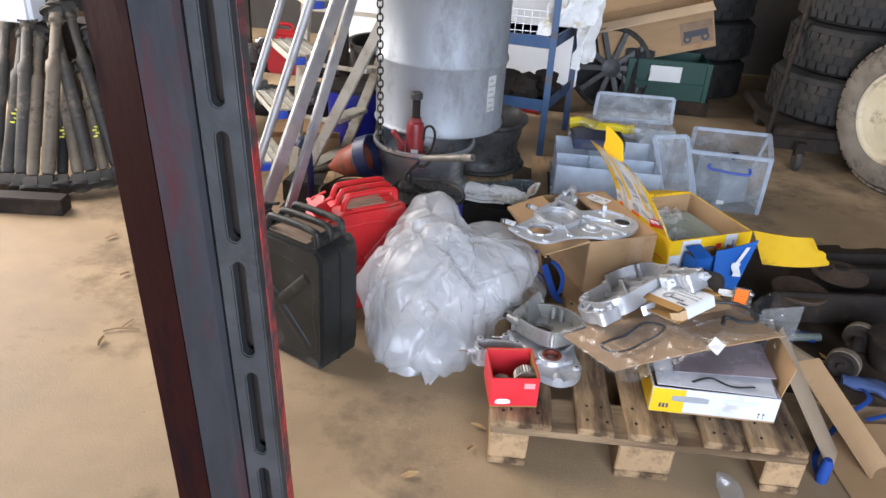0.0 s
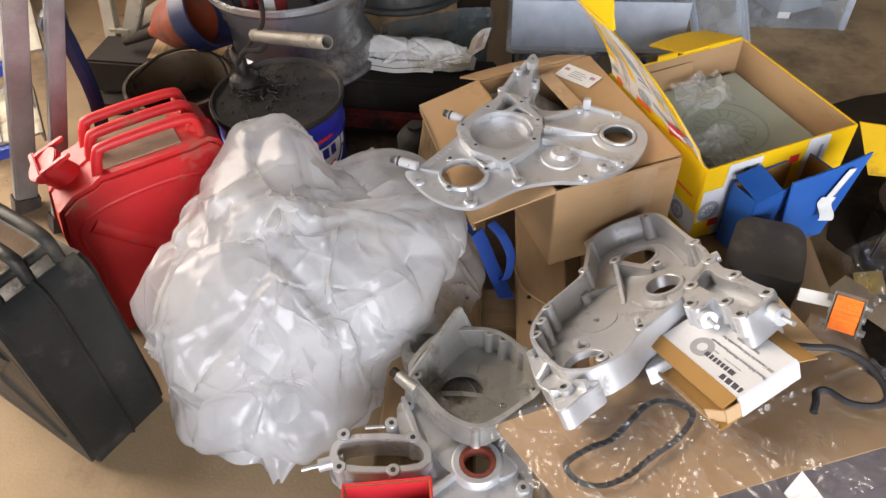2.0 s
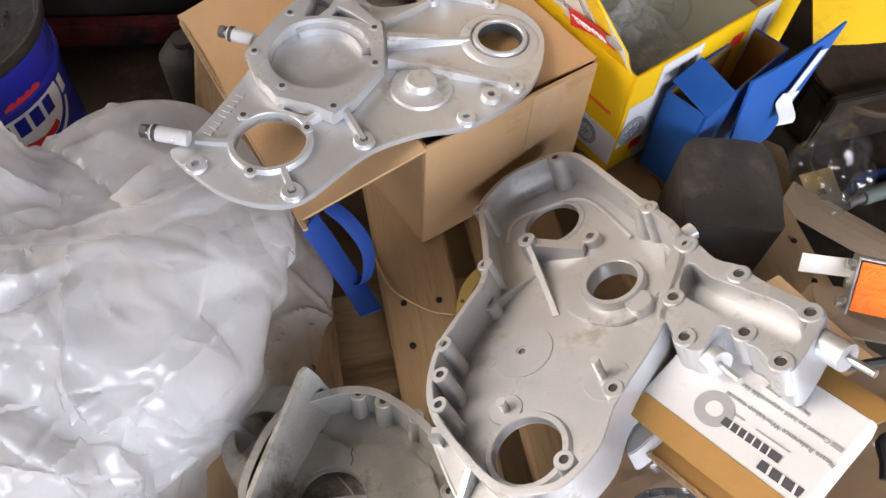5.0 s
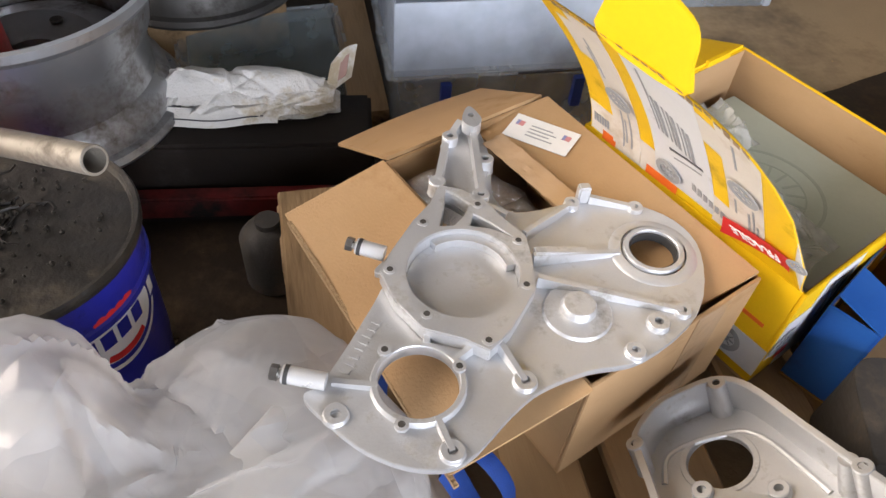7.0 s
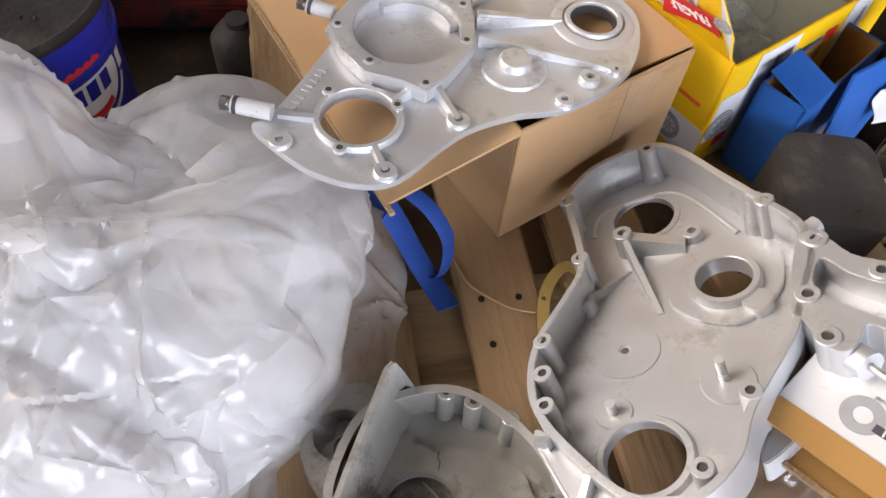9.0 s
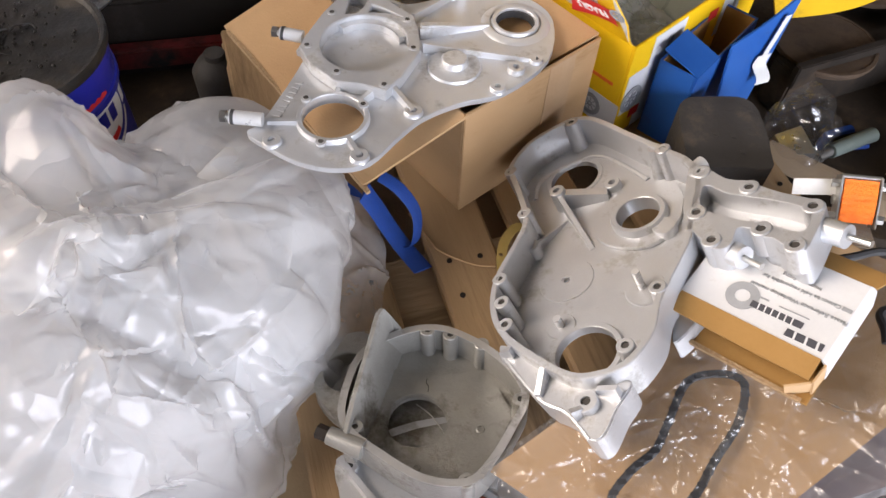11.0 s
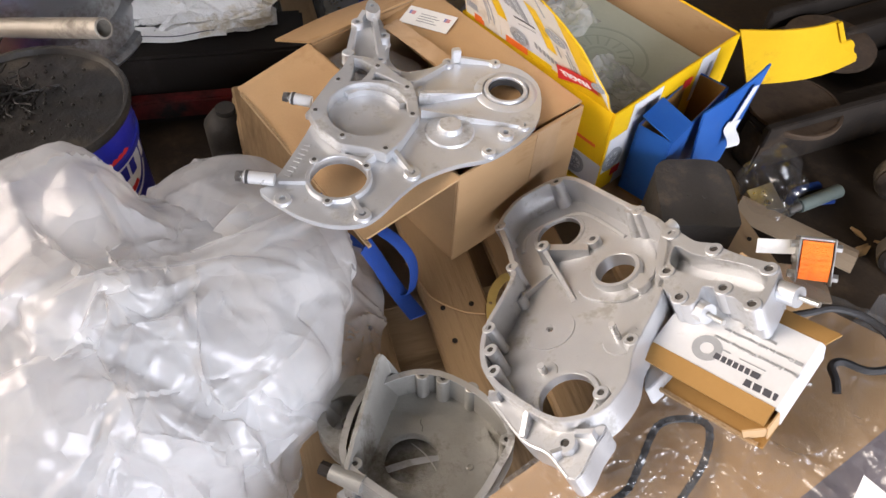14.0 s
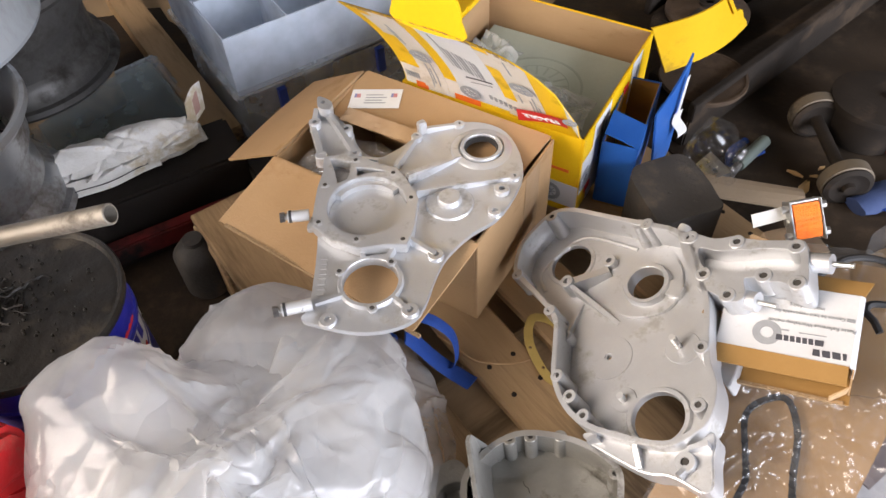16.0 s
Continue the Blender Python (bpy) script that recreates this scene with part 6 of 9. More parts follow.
def small_white_box():
    p0, p1, p2 = Vector((0.645, 1.670, 0.334)), Vector((0.742, 1.562, 0.376)), Vector((0.835, 1.630, 0.401))
    y = (p2 - p1).normalized()
    n = (p1 - p0).cross(y).normalized()
    x = y.cross(n)
    L, W, H = 0.154, 0.118, 0.033
    t = thing("parts_box", 0, 0, 0, 0, "flat white-topped brown carton lying open on gasket pack", "cardboard box")
    t.matrix_basis = Matrix.Translation(p1 - x * L - n * H) @ Matrix((x, y, n)).transposed().to_4x4()
    part("base", box(L, W + 0.012, 0.0025, (L / 2, W / 2 - 0.006, 0)), "card_dark", t)
    part("top", box(L - 0.004, W - 0.022, 0.0025, (L / 2 - 0.002, W / 2 + 0.011, H - 0.0025)), "white_card", t, bevel=0.001)
    part("top_strip", sheet((0.002, -0.001, H - 0.003), (L - 0.008, 0, 0), (0, 0.0235, 0.002), 8, 3, 0.0025, lambda s, u: (0, 0, -0.0025 * math.sin(3 * s) * (1 - u))), "card_dark", t)
    part("side", plate([(-0.0, 0.0), (0.0, H - 0.006), (-0.002, H - 0.002), (-0.006, H), (-0.006, H - 0.003), (-0.004, H - 0.006), (-0.004, 0.0)], 0, W - 0.022), "white_card", t, smooth=True, m=pose(L + 0.001, W, 0.0, 90))
    part("side", box(0.003, W, H - 0.006, (0.0015, W / 2, 0.003)), "card_dark", t)
    part("back", box(L - 0.006, 0.003, H - 0.006, (L / 2, W - 0.0015, 0.003)), "card_dark", t)
    part("back_flap", sheet((0.02, W, H - 0.004), (L - 0.02, 0, 0), (0.008, 0.022, -0.004), 4, 3, 0.0025), "card_dark", t)
    part("front_lip", bar((0.004, -0.012, 0.004), (L - 0.006, -0.012, 0.004), 0.004, 0.005), "edge", t)
    part("end_fold", sheet((L - 0.004, 0.004, 0.003), (0.0, -0.004, H - 0.008), (-0.018, -0.016, 0.0), 3, 4, 0.002, bend(0.004)), "card_pale2", t)
    part("end_fold", sheet((L - 0.002, 0.022, 0.002), (0.0, 0.0, H - 0.006), (-0.001, -0.022, 0.0), 2, 3, 0.002), "card_pale2", t)
    part("inner_fold", sheet((0.006, 0.012, 0.004), (L - 0.02, 0.0, 0.0), (0.0, 0.03, 0.016), 6, 4, 0.0022, bend(0.003, 2)), "card_dark", t)
    part("inner_fold", sheet((0.004, 0.004, 0.003), (0.02, 0.012, 0.0), (-0.0, 0.004, 0.024), 3, 3, 0.002), "card_dark", t)
    face = pose(0, 0, H + 0.0003)
    for px, py, w, h in ((0.126, 0.033, 0.036, 0.0085), (0.092, 0.045, 0.052, 0.0075), (0.105, 0.055, 0.03, 0.0014), (0.075, 0.055, 0.009, 0.002)):
        part("brand_bar", box(w, h, 0.0005, (0, -h / 2, 0)), "ink" if h > 0.005 else "grey_ink", t, m=face @ pose(px, py + h / 2, 0, 0, 0, 1.5))
    for k in range(3):
        part("brand_gap", box(0.0022, 0.009, 0.0008), "white_card", t, m=face @ pose(0.117 + 0.011 * k, 0.033, 0, 0, 0, 10))
    for k in range(6):
        part("brand_gap", box(0.0014, 0.008, 0.0008), "white_card", t, m=face @ pose(0.074 + 0.0068 * k, 0.045, 0, 0, 0, 8))
    part("emblem_ring", plate(circle(0, 0, 0.0165, 32), 0, 0.0004, [circle(0, 0, 0.0075, 24)]), "grey_ink", t, m=face @ pose(0.055, 0.048, 0))
    words("Please Reference Workshop manual", 0.0066, face @ pose(0.102, 0.067, 0.0004, 0, 0, 181), "grey_ink", t)
    words("Cannot be held responsible for", 0.0062, face @ pose(0.098, 0.081, 0.0004, 0, 0, 181), "grey_ink", t)
    words("incorrect fitting", 0.0062, face @ pose(0.094, 0.091, 0.0004, 0, 0, 181), "grey_ink", t)
    part("print_bar", box(0.009, 0.0045, 0.0005), "grey_ink", t, m=face @ pose(0.143, 0.082, 0))


M["card_pale2"] = surf("tan_card", (0.46, 0.30, 0.15), (0.52, 0.35, 0.19), 9, (0.7, 0.85), 0, 0.1, 200)
small_white_box()


# ---- gasket set, white carton, loose card, red carton ----
def gasket_pack():
    a, f, r = Vector((0.45, 1.592, 0.238)), Vector((0.585, 1.435, 0.245)), Vector((1.035, 1.60, 0.318))
    u, v = r - f, a - f
    t = thing("gasket_set", f.x, f.y, f.z, 0, "brown card gasket set sealed in clear plastic bag", "gasket set")
    part("backing_card", sheet((0, 0, 0), u, v, 12, 8, 0.003, lambda s, q: (0, 0, 0.008 * math.sin(3 * s) - 0.006 * q)), "card", t)
    part("upper_card", sheet(u * 0.66 + v * 0.75 + Vector((0, 0, 0.012)), u * 0.3, v * 0.55, 10, 6, 0.003, lambda s, q: (0, 0, 0.03 * q)), "card", t)

    def on(s, q, h=0.012):
        return u * s + v * q + Vector((0, 0, h + 0.008 * math.sin(3 * s)))

    loop = [on(s, q) for s, q in ((0.08, 0.5), (0.075, 0.36), (0.12, 0.28), (0.195, 0.29), (0.282, 0.36), (0.39, 0.44), (0.475, 0.57), (0.47, 0.68), (0.41, 0.75), (0.30, 0.64), (0.23, 0.57), (0.16, 0.56))]
    ring = part("gasket", hose(loop, 0.0042, 6, True, flat=0.2), "gasket", t, "thin black toothed gasket")
    for k, q in enumerate(smooth_path(loop, 3, True)):
        part("gasket_tooth", box(0.009, 0.006, 0.0014, (q.x, q.y, q.z)), "gasket", ring)
    part("rubber_gasket", hose([on(0.80, 0.88, 0.034), on(0.888, 0.76, 0.034), on(0.943, 0.689, 0.034), on(0.967, 0.539, 0.032), on(0.947, 0.358, 0.03), on(0.91, 0.245, 0.03), on(0.867, 0.225, 0.03), on(0.821, 0.288, 0.03), on(0.808, 0.417, 0.03), on(0.78, 0.432, 0.03), on(0.75, 0.36, 0.03), on(0.72, 0.3, 0.028)], 0.0048, 8), "gasket", t, smooth=True)

    def billow(s, q):
        return (0, 0, 0.012 + 0.010 * noise.noise(Vector((3 * s, 2 * q, 1))) + 0.06 * max(0.0, 1 - q / 0.7) ** 1.5 * max(0.0, 1 - abs(s - 0.6) / 0.6) + 0.008 * math.sin(3 * s) - 0.006 * q)

    bag = film_sheet(u * -0.04 - v * 0.34, u * 1.07, v * 1.36, 220, 130, billow)
    creased(bag, ((22, 0.26, 0.022, 0.009, 0.0), (150, 0.12, 0.006, 0.0032, 0.0)), 11)
    part("clear_bag", bag, "wrap", t, "glossy crinkled clear plastic", smooth=True)
    part("sticker", sheet(Vector((0.81, 1.481, 0.332)) - f, (0.02, 0.022, 0.018), (0.02, -0.034, -0.002), 2, 2, 0.0008), "paper", t, "blank white sticker")


gasket_pack()


def white_carton():
    t = thing("white_box", 0.69, 1.425, 0.1455, 3.5, "opened white and yellow carton holding papers on pallet", "cardboard box")
    L, W, H = 0.325, 0.2, 0.078
    carton(t, L, W, H, "white_card", "card")
    part("yellow_panel", box(0.085, 0.0006, H - 0.004, (0.0435, -0.0006, 0.002)), "yellow", t)
    part("yellow_panel", box(0.0006, W - 0.01, H - 0.004, (-0.0006, W / 2, 0.002)), "yellow", t)
    part("grip_hole", plate(soft([(-0.04, -0.008), (0.04, -0.008), (0.046, 0.0), (0.04, 0.008), (-0.04, 0.008), (-0.046, 0.0)], 3), 0, 0.0008), "grey_ink", t, m=pose(0.1, -0.0007, 0.048, 90))
    for i in range(3):
        part("print_bar", box(0.006, 0.0006, 0.014, (0.026 + 0.009 * i, -0.0013, 0.016)), "ink", t)
    for dx in (0, 0.012):
        part("arrow_stem", box(0.0014, 0.0006, 0.018, (0.28 + dx, -0.0007, 0.01)), "ink", t)
        part("arrow_head", mesh_of([(0.2762 + dx, -0.0012, 0.023), (0.2838 + dx, -0.0012, 0.023), (0.28 + dx, -0.0012, 0.03)], [(0, 1, 2)]), "ink", t)
    for i in range(2):
        part("print_line", box(0.09 - 0.03 * i, 0.0006, 0.004, (0.23, -0.0007, 0.055 - 0.01 * i)), "pale_print", t)
    part("paper", sheet((0.01, 0.005, 0.083), (0.3, -0.012, 0.004), (0.0, 0.17, 0.012), 8, 6, 0.002, bend(0.006, 2)), "sheet_grey", t, "grey plastic-covered instruction sheets")
    part("paper", sheet((0.06, 0.05, 0.095), (0.26, 0.0, 0.01), (0.0, 0.15, 0.004), 8, 6, 0.003, bend(-0.006, 2)), "sheet_dark", t)
    part("loose_gasket", hose([(0.1, 0.02, 0.09), (0.15, 0.04, 0.094), (0.2, 0.015, 0.092), (0.26, 0.02, 0.094)], 0.004, 6, flat=0.25), "gasket", t)
    part("side_flap", sheet((L, 0.01, H), (0.0, W - 0.02, 0.0), (0.02, 0.01, 0.085), 4, 4, 0.003), "card", t)


M["pale_print"] = surf("pale_green_print", (0.55, 0.62, 0.58), (0.6, 0.66, 0.62), 20, (0.5, 0.6), 0, 0)
M["sheet_grey"] = surf("grey_sheet", (0.45, 0.45, 0.47), (0.55, 0.55, 0.57), 8, (0.2, 0.35), 0, 0.1)
M["sheet_dark"] = surf("plum_sheet", (0.20, 0.17, 0.18), (0.28, 0.24, 0.26), 8, (0.2, 0.35), 0, 0.1)
white_carton()


def loose_card():
    t = thing("folded_card", 0.995, 1.63, 0.16, 0, "folded brown cardboard sheet leaning off the pallet edge", "cardboard")
    a = Vector((0.02, -0.03, 0.13))
    part("panel", sheet(a, (0.035, 0.075, 0.015), (0.185, -0.15, -0.285), 6, 10, 0.004, bend(0.01)), "card_shade", t)
    part("panel", sheet(a + Vector((0.09, 0.06, -0.085)), (0.085, 0.055, -0.01), (0.19, -0.215, -0.19), 6, 10, 0.004, bend(-0.01)), "card", t)
    part("slot", box(0.003, 0.05, 0.005), "hole", t, m=pose(0.19, -0.015, -0.03, 40, 0, 38))


# darker copy of the card colour, with the turned-away panels' shade in it
M["card_shade"] = surf("shaded_card", (0.27, 0.20, 0.13), (0.33, 0.25, 0.165), 6, (0.75, 0.9), 0, 0.15, 200)
loose_card()


def red_carton():
    t = thing("red_box", 0.276, 1.343, 0.1455, 12, "small open red carton holding toothed belt pulleys", "cardboard box")
    carton(t, 0.125, 0.135, 0.092, "red_card", "card_dark", 0.003)
    part("inner_print", box(0.117, 0.001, 0.085, (0.0625, 0.1295, 0.004)), "red_card", t)
    part("brand_patch", plate(soft([(0, 0), (0.035, 0), (0.038, 0.008), (0.028, 0.014), (0.004, 0.013)], 4), 0, 0.0006), "white", t, m=pose(0.015, -0.0005, 0.012, 90))
    part("brand_patch", box(0.028, 0.0006, 0.016, (0.1, -0.0006, 0.06)), "pink_print", t)
    p = thing("belt_pulley", 0.335, 1.395, 0.152, 12, "toothed dark steel belt pulley in red carton", "pulley")
    gear = []
    for k in range(48):
        a = 2 * math.pi * k / 48
        r = 0.03 if k % 2 else 0.0275
        gear.append((r * math.cos(a), r * math.sin(a)))
    part("gear", plate(gear, 0, 0.035, [circle(0, 0, 0.011, 20)]), "steel", p, m=pose(0.028, 0.03, 0.05, 90))
    part("gear_flange", plate(circle(0, 0, 0.033, 30), 0.035, 0.038, [circle(0, 0, 0.011, 20)]), "steel", p, m=pose(0.028, 0.03, 0.05, 90))
    q = thing("belt_pulley", 0.3, 1.39, 0.152, 30, "small grooved steel idler pulley in red carton", "pulley")
    part("roller", lathe([(0.012, 0), (0.024, 0.002), (0.024, 0.03), (0.012, 0.032), (0.012, 0.0)], 32), "dark_steel", q, smooth=True)
    part("roller", lathe([(0.008, 0.033), (0.018, 0.035), (0.018, 0.056), (0.006, 0.058)], 32), "steel", q, smooth=True)


M["pink_print"] = surf("pale_print", (0.7, 0.3, 0.3), (0.75, 0.35, 0.35), 20, (0.5, 0.6), 0, 0)
red_carton()


def ratchet():
    tl, tr, bl = Vector((0.944, 1.812, 0.331)), Vector((0.979, 1.793, 0.338)), Vector((0.933, 1.779, 0.298))
    x = (tr - tl).normalized()
    n = x.cross(tl - bl).normalized()
    y = n.cross(x)
    t = thing("ratchet_strap", 0, 0, 0, 0, "orange webbing ratchet tie-down with zinc buckle", "ratchet strap")
    t.matrix_basis = Matrix.Translation((tl + tr + bl + (bl + tr - tl)) / 4) @ Matrix((x, y, n)).transposed().to_4x4()
    part("webbing_roll", lathe([(0.006, -0.019), (0.02, -0.019), (0.02, 0.019), (0.006, 0.019)], 28, m=pose(0, 0, -0.018, 0, 90, 0)), "orange", t, smooth=True)
    part("webbing_face", sheet((-0.0185, -0.026, -0.004), (0.037, 0, 0), (0.0, 0.052, 0.002), 4, 14, 0.003, lambda s, u: (0, 0, 0.004 * math.sin(3.1 * u) + 0.0006 * math.sin(40 * u))), "orange", t)
    for k in (-1, 1):
        part("side_plate", box(0.0022, 0.062, 0.034, (k * 0.0215, 0, -0.03)), "zinc", t, bevel=0.001)
        for yy in (-0.02, 0.02):
            part("bolt", rod((k * 0.022, yy, -0.008), (k * 0.031, yy, -0.008), 0.0058, seg=6), "zinc", t)
    part("axle", rod((-0.026, 0, -0.018), (0.026, 0, -0.018), 0.006), "zinc", t, smooth=True)
    part("lever_bar", rod((-0.022, 0.029, -0.004), (0.022, 0.029, -0.004), 0.003), "zinc", t, smooth=True)
    part("strap_tail", sheet((-0.022, 0.005, -0.02), (-0.05, -0.004, 0.004), (0.0, 0.02, 0.0), 5, 3, 0.002, bend(0.004)), "paper", t, "pale strap end")
    c = thing("card_offcut", 0.965, 1.815, 0.1455, -18, "bent brown card offcut propping the ratchet", "cardboard")
    part("panel", box(0.075, 0.004, 0.12, (0, 0, 0)), "card_shade", c)
    part("panel", box(0.004, 0.06, 0.12, (-0.036, -0.032, 0)), "card_shade", c)
    part("panel", box(0.075, 0.06, 0.004, (0, -0.03, 0.121)), "card_shade", c)


ratchet()


def strap_blue():
    t = thing("webbing_strap", 0.42, 1.93, 0.15, 0, "bright blue webbing strap trailing over pallet planks", "strap")

    def ribbon(pts, w):
        bm = hose(pts, w, 8, flat=0.12)
        return bm

    part("strap_run", ribbon([(-0.035, 0.055, 0.09), (-0.02, 0.045, 0.06), (-0.005, 0.03, 0.03), (0.012, 0.008, 0.008), (0.028, -0.025, 0.004)], 0.0165), "strap", t, smooth=True)
    part("strap_loop", ribbon([(-0.01, 0.07, 0.1), (0.012, 0.05, 0.09), (0.03, 0.03, 0.06), (0.026, 0.015, 0.02), (0.012, 0.018, 0.008), (-0.01, 0.035, 0.02), (-0.03, 0.06, 0.06)], 0.01), "strap", t, smooth=True)
    part("strap_loop", ribbon([(-0.06, 0.21, 0.06), (-0.085, 0.2, 0.03), (-0.085, 0.17, 0.005), (-0.05, 0.14, 0.004), (-0.03, 0.1, 0.01)], 0.012), "strap", t, smooth=True)


strap_blue()


def loose_gasket():
    t = thing("paper_gasket", 0.578, 1.892, 0.147, 0, "gold-brown perforated paper gasket under the timing case", "gasket")
    out = soft([(-0.03, -0.05), (-0.02, 0.03), (0.02, 0.07), (0.05, 0.03), (0.03, -0.05)], 5)
    part("gasket_ring", plate(out, 0, 0.0015, [inset(out, 0.014)] + [circle(x, y, 0.003, 8) for x, y in ((-0.022, -0.02), (-0.017, 0.02))]), "gasket_gold", t)
    w = thing("cable_tie", 0.497, 1.884, 0.147, 0, "thin pale plastic cord lying on pallet", "cord")
    part("cord", hose([(-0.047, 0.125, 0.003), (-0.03, 0.075, 0.004), (-0.018, 0.05, 0.003), (0.02, 0.02, 0.003), (0.05, 0.01, 0.003)], 0.002, 6), "card", w, smooth=True)


loose_gasket()


def pallet_odds():
    s = thing("plastic_sleeve", 1.0, 1.66, 0.3, -20, "stiff clear plastic sleeve standing in the gasket set", "plastic sleeve")
    part("sleeve", film_sheet((-0.02, 0.02, -0.12), (0.1, 0.03, 0.03), (0.0, 0.03, 0.15), 8, 8), "wrap", s)
    b = thing("parts_bag", 1.16, 2.1, 0.03, 0, "small crumpled clear plastic parts bag", "plastic bag")
    bm = bmesh.new()
    bmesh.ops.create_icosphere(bm, subdivisions=5, radius=1)
    for v in bm.verts:
        p = Vector((v.co.x * 0.042, v.co.y * 0.05, v.co.z * 0.07 + 0.065))
        v.co = p + v.co * (0.03 * abs(noise.noise(p * 22)) + 0.005 * noise.noise(p * 50))
    creased(bm, ((16, 0.06, 0.014, 0.008, 0.0), (40, 0.03, 0.006, 0.003, 0.0)), 23)
    part("bag_film", bm, "wrap_clear", b, smooth=True)
    part("small_parts", rough_up(box(0.05, 0.06, 0.03, (0, 0, 0.0)), 0.012, 30), "zinc", b)
    k = thing("card_strip", 1.12, 2.02, 0.002, 25, "torn strip of brown card lying by the pallet", "cardboard")
    part("strip", sheet((-0.03, 0.06, 0.07), (0.06, 0.02, 0.0), (0.12, -0.2, -0.05), 4, 8, 0.003, bend(0.01)), "card_shade", k)


pallet_odds()


# ---- behind the pallet: pail, pump, beam, rag, wheel, drum ----
def oil_pail():
    t = thing("oil_pail", -0.06, 2.262, 0, 0, "blue oil pail with grimy black lid and round badge", "bucket")
    part("pail_body", lathe([(0.116, 0.0), (0.118, 0.004), (0.128, 0.25), (0.133, 0.253), (0.133, 0.262), (0.130, 0.265), (0.1345, 0.318), (0.128, 0.318), (0.124, 0.1)], 64), "oil_blue", t, smooth=True)
    lid = lathe([(0.1385, 0.317), (0.1395, 0.327), (0.137, 0.331), (0.132, 0.330), (0.128, 0.322), (0.08, 0.3225), (0.03, 0.324), (0, 0.325)], 64)
    for v in lid.verts:
        if v.co.xy.length < 0.128:
            v.co.z += 0.006 * noise.noise(v.co * 40)
    part("lid", lid, "grime", t, "black lid caked in oily grime", smooth=True)
    clod = bmesh.new()
    rnd = random.Random(9)
    for _ in range(170):
        a, r = rnd.uniform(0, 6.28), 0.115 * rnd.random() ** 0.7
        bmesh.ops.create_icosphere(clod, subdivisions=1, radius=rnd.uniform(0.0008, 0.0035), matrix=Matrix.Translation((r * math.cos(a) - 0.015, r * math.sin(a) + 0.01, 0.326)))
    tagged(part("grit", clod, "grime", t), kind="stuff")
    strands = bmesh.new()
    for _ in range(46):
        a, r = rnd.uniform(0, 6.28), 0.045 * rnd.random() ** 0.6
        q = Vector((-0.035 + r * math.cos(a), 0.03 + r * math.sin(a), 0.326))
        path = [q]
        way = rnd.uniform(0, 6.28)
        for k in range(4):
            way += rnd.uniform(-1.1, 1.1)
            path.append(path[-1] + Vector((0.011 * math.cos(way), 0.011 * math.sin(way), rnd.uniform(-0.002, 0.007) * (1 - 0.5 * k))))
        piece = hose(path, rnd.uniform(0.0009, 0.0022), 5)
        me = bpy.data.meshes.new("strand")
        piece.to_mesh(me)
        piece.free()
        strands.from_mesh(me)
        bpy.data.meshes.remove(me)
    tagged(part("grime_strands", strands, "grime", t, smooth=True), kind="stuff")
    # badge on the curved side: ring, red stripes and unlettered white strokes
    a0 = math.radians(-34)

    def patch(name, du, z, w, h, mat, lift=0.001, turn=0.0):
        bm = bmesh.new()
        nu, nv = max(2, int(w / 0.006)), 3
        vs = []
        for i in range(nu + 1):
            row = []
            for j in range(nv + 1):
                u, v = (i / nu - 0.5) * w, (j / nv - 0.5) * h
                u, v = u * math.cos(turn) - v * math.sin(turn) + du, u * math.sin(turn) + v * math.cos(turn) + z
                r = 0.118 + (v - 0.004) * 0.04 + lift
                ang = a0 + u / r
                row.append(bm.verts.new((r * math.cos(ang), r * math.sin(ang), v)))
            vs.append(row)
        for i in range(nu):
            for j in range(nv):
                bm.faces.new((vs[i][j], vs[i + 1][j], vs[i + 1][j + 1], vs[i][j + 1]))
        part(name, bm, mat, t)

    def oval(name, z, rx, rz, hx, hz, mat, lift, a1=0.0, a2=360.0):
        """An oval ring on the pail's curve, filled when the inner radii are nought."""
        bm = bmesh.new()
        rows = []
        for k in range(41):
            g = radians(a1 + (a2 - a1) * k / 40)
            row = []
            for q in (0.0, 0.5, 1.0):
                u, v = (rx * (1 - q) + hx * q) * math.cos(g), (rz * (1 - q) + hz * q) * math.sin(g)
                r = 0.118 + (z + v - 0.004) * 0.04 + lift
                row.append(bm.verts.new((r * math.cos(a0 + u / r), r * math.sin(a0 + u / r), z + v)))
            rows.append(row)
        for p, q in zip(rows, rows[1:]):
            for k in (0, 1):
                bm.faces.new((p[k], q[k], q[k + 1], p[k + 1]))
        part(name, bm, mat, t)

    oval("badge_field", 0.232, 0.056, 0.047, 0.0, 0.0, "white", 0.0012)
    oval("badge_ring", 0.232, 0.071, 0.063, 0.064, 0.056, "white", 0.0012, 20, 160)
    oval("badge_ring", 0.232, 0.071, 0.063, 0.064, 0.056, "white", 0.0012, 200, 340)
    patch("badge_tab", 0.0, 0.299, 0.03, 0.014, "white")
    oval("badge_stripe", 0.232, 0.052, 0.045, 0.046, 0.033, "red_ink", 0.0018, 55, 125)
    oval("badge_stripe", 0.232, 0.052, 0.045, 0.046, 0.033, "red_ink", 0.0018, 235, 305)
    for du, w, mat in ((-0.043, 0.016, "oil_blue"), (-0.020, 0.017, "oil_blue"), (0.003, 0.017, "oil_blue"), (0.026, 0.016, "oil_blue"), (0.066, 0.014, "white")):
        patch("badge_block", du, 0.232, w, 0.026, mat, 0.002)
    patch("badge_block", -0.066, 0.232, 0.014, 0.03, "white", 0.002)


oil_pail()


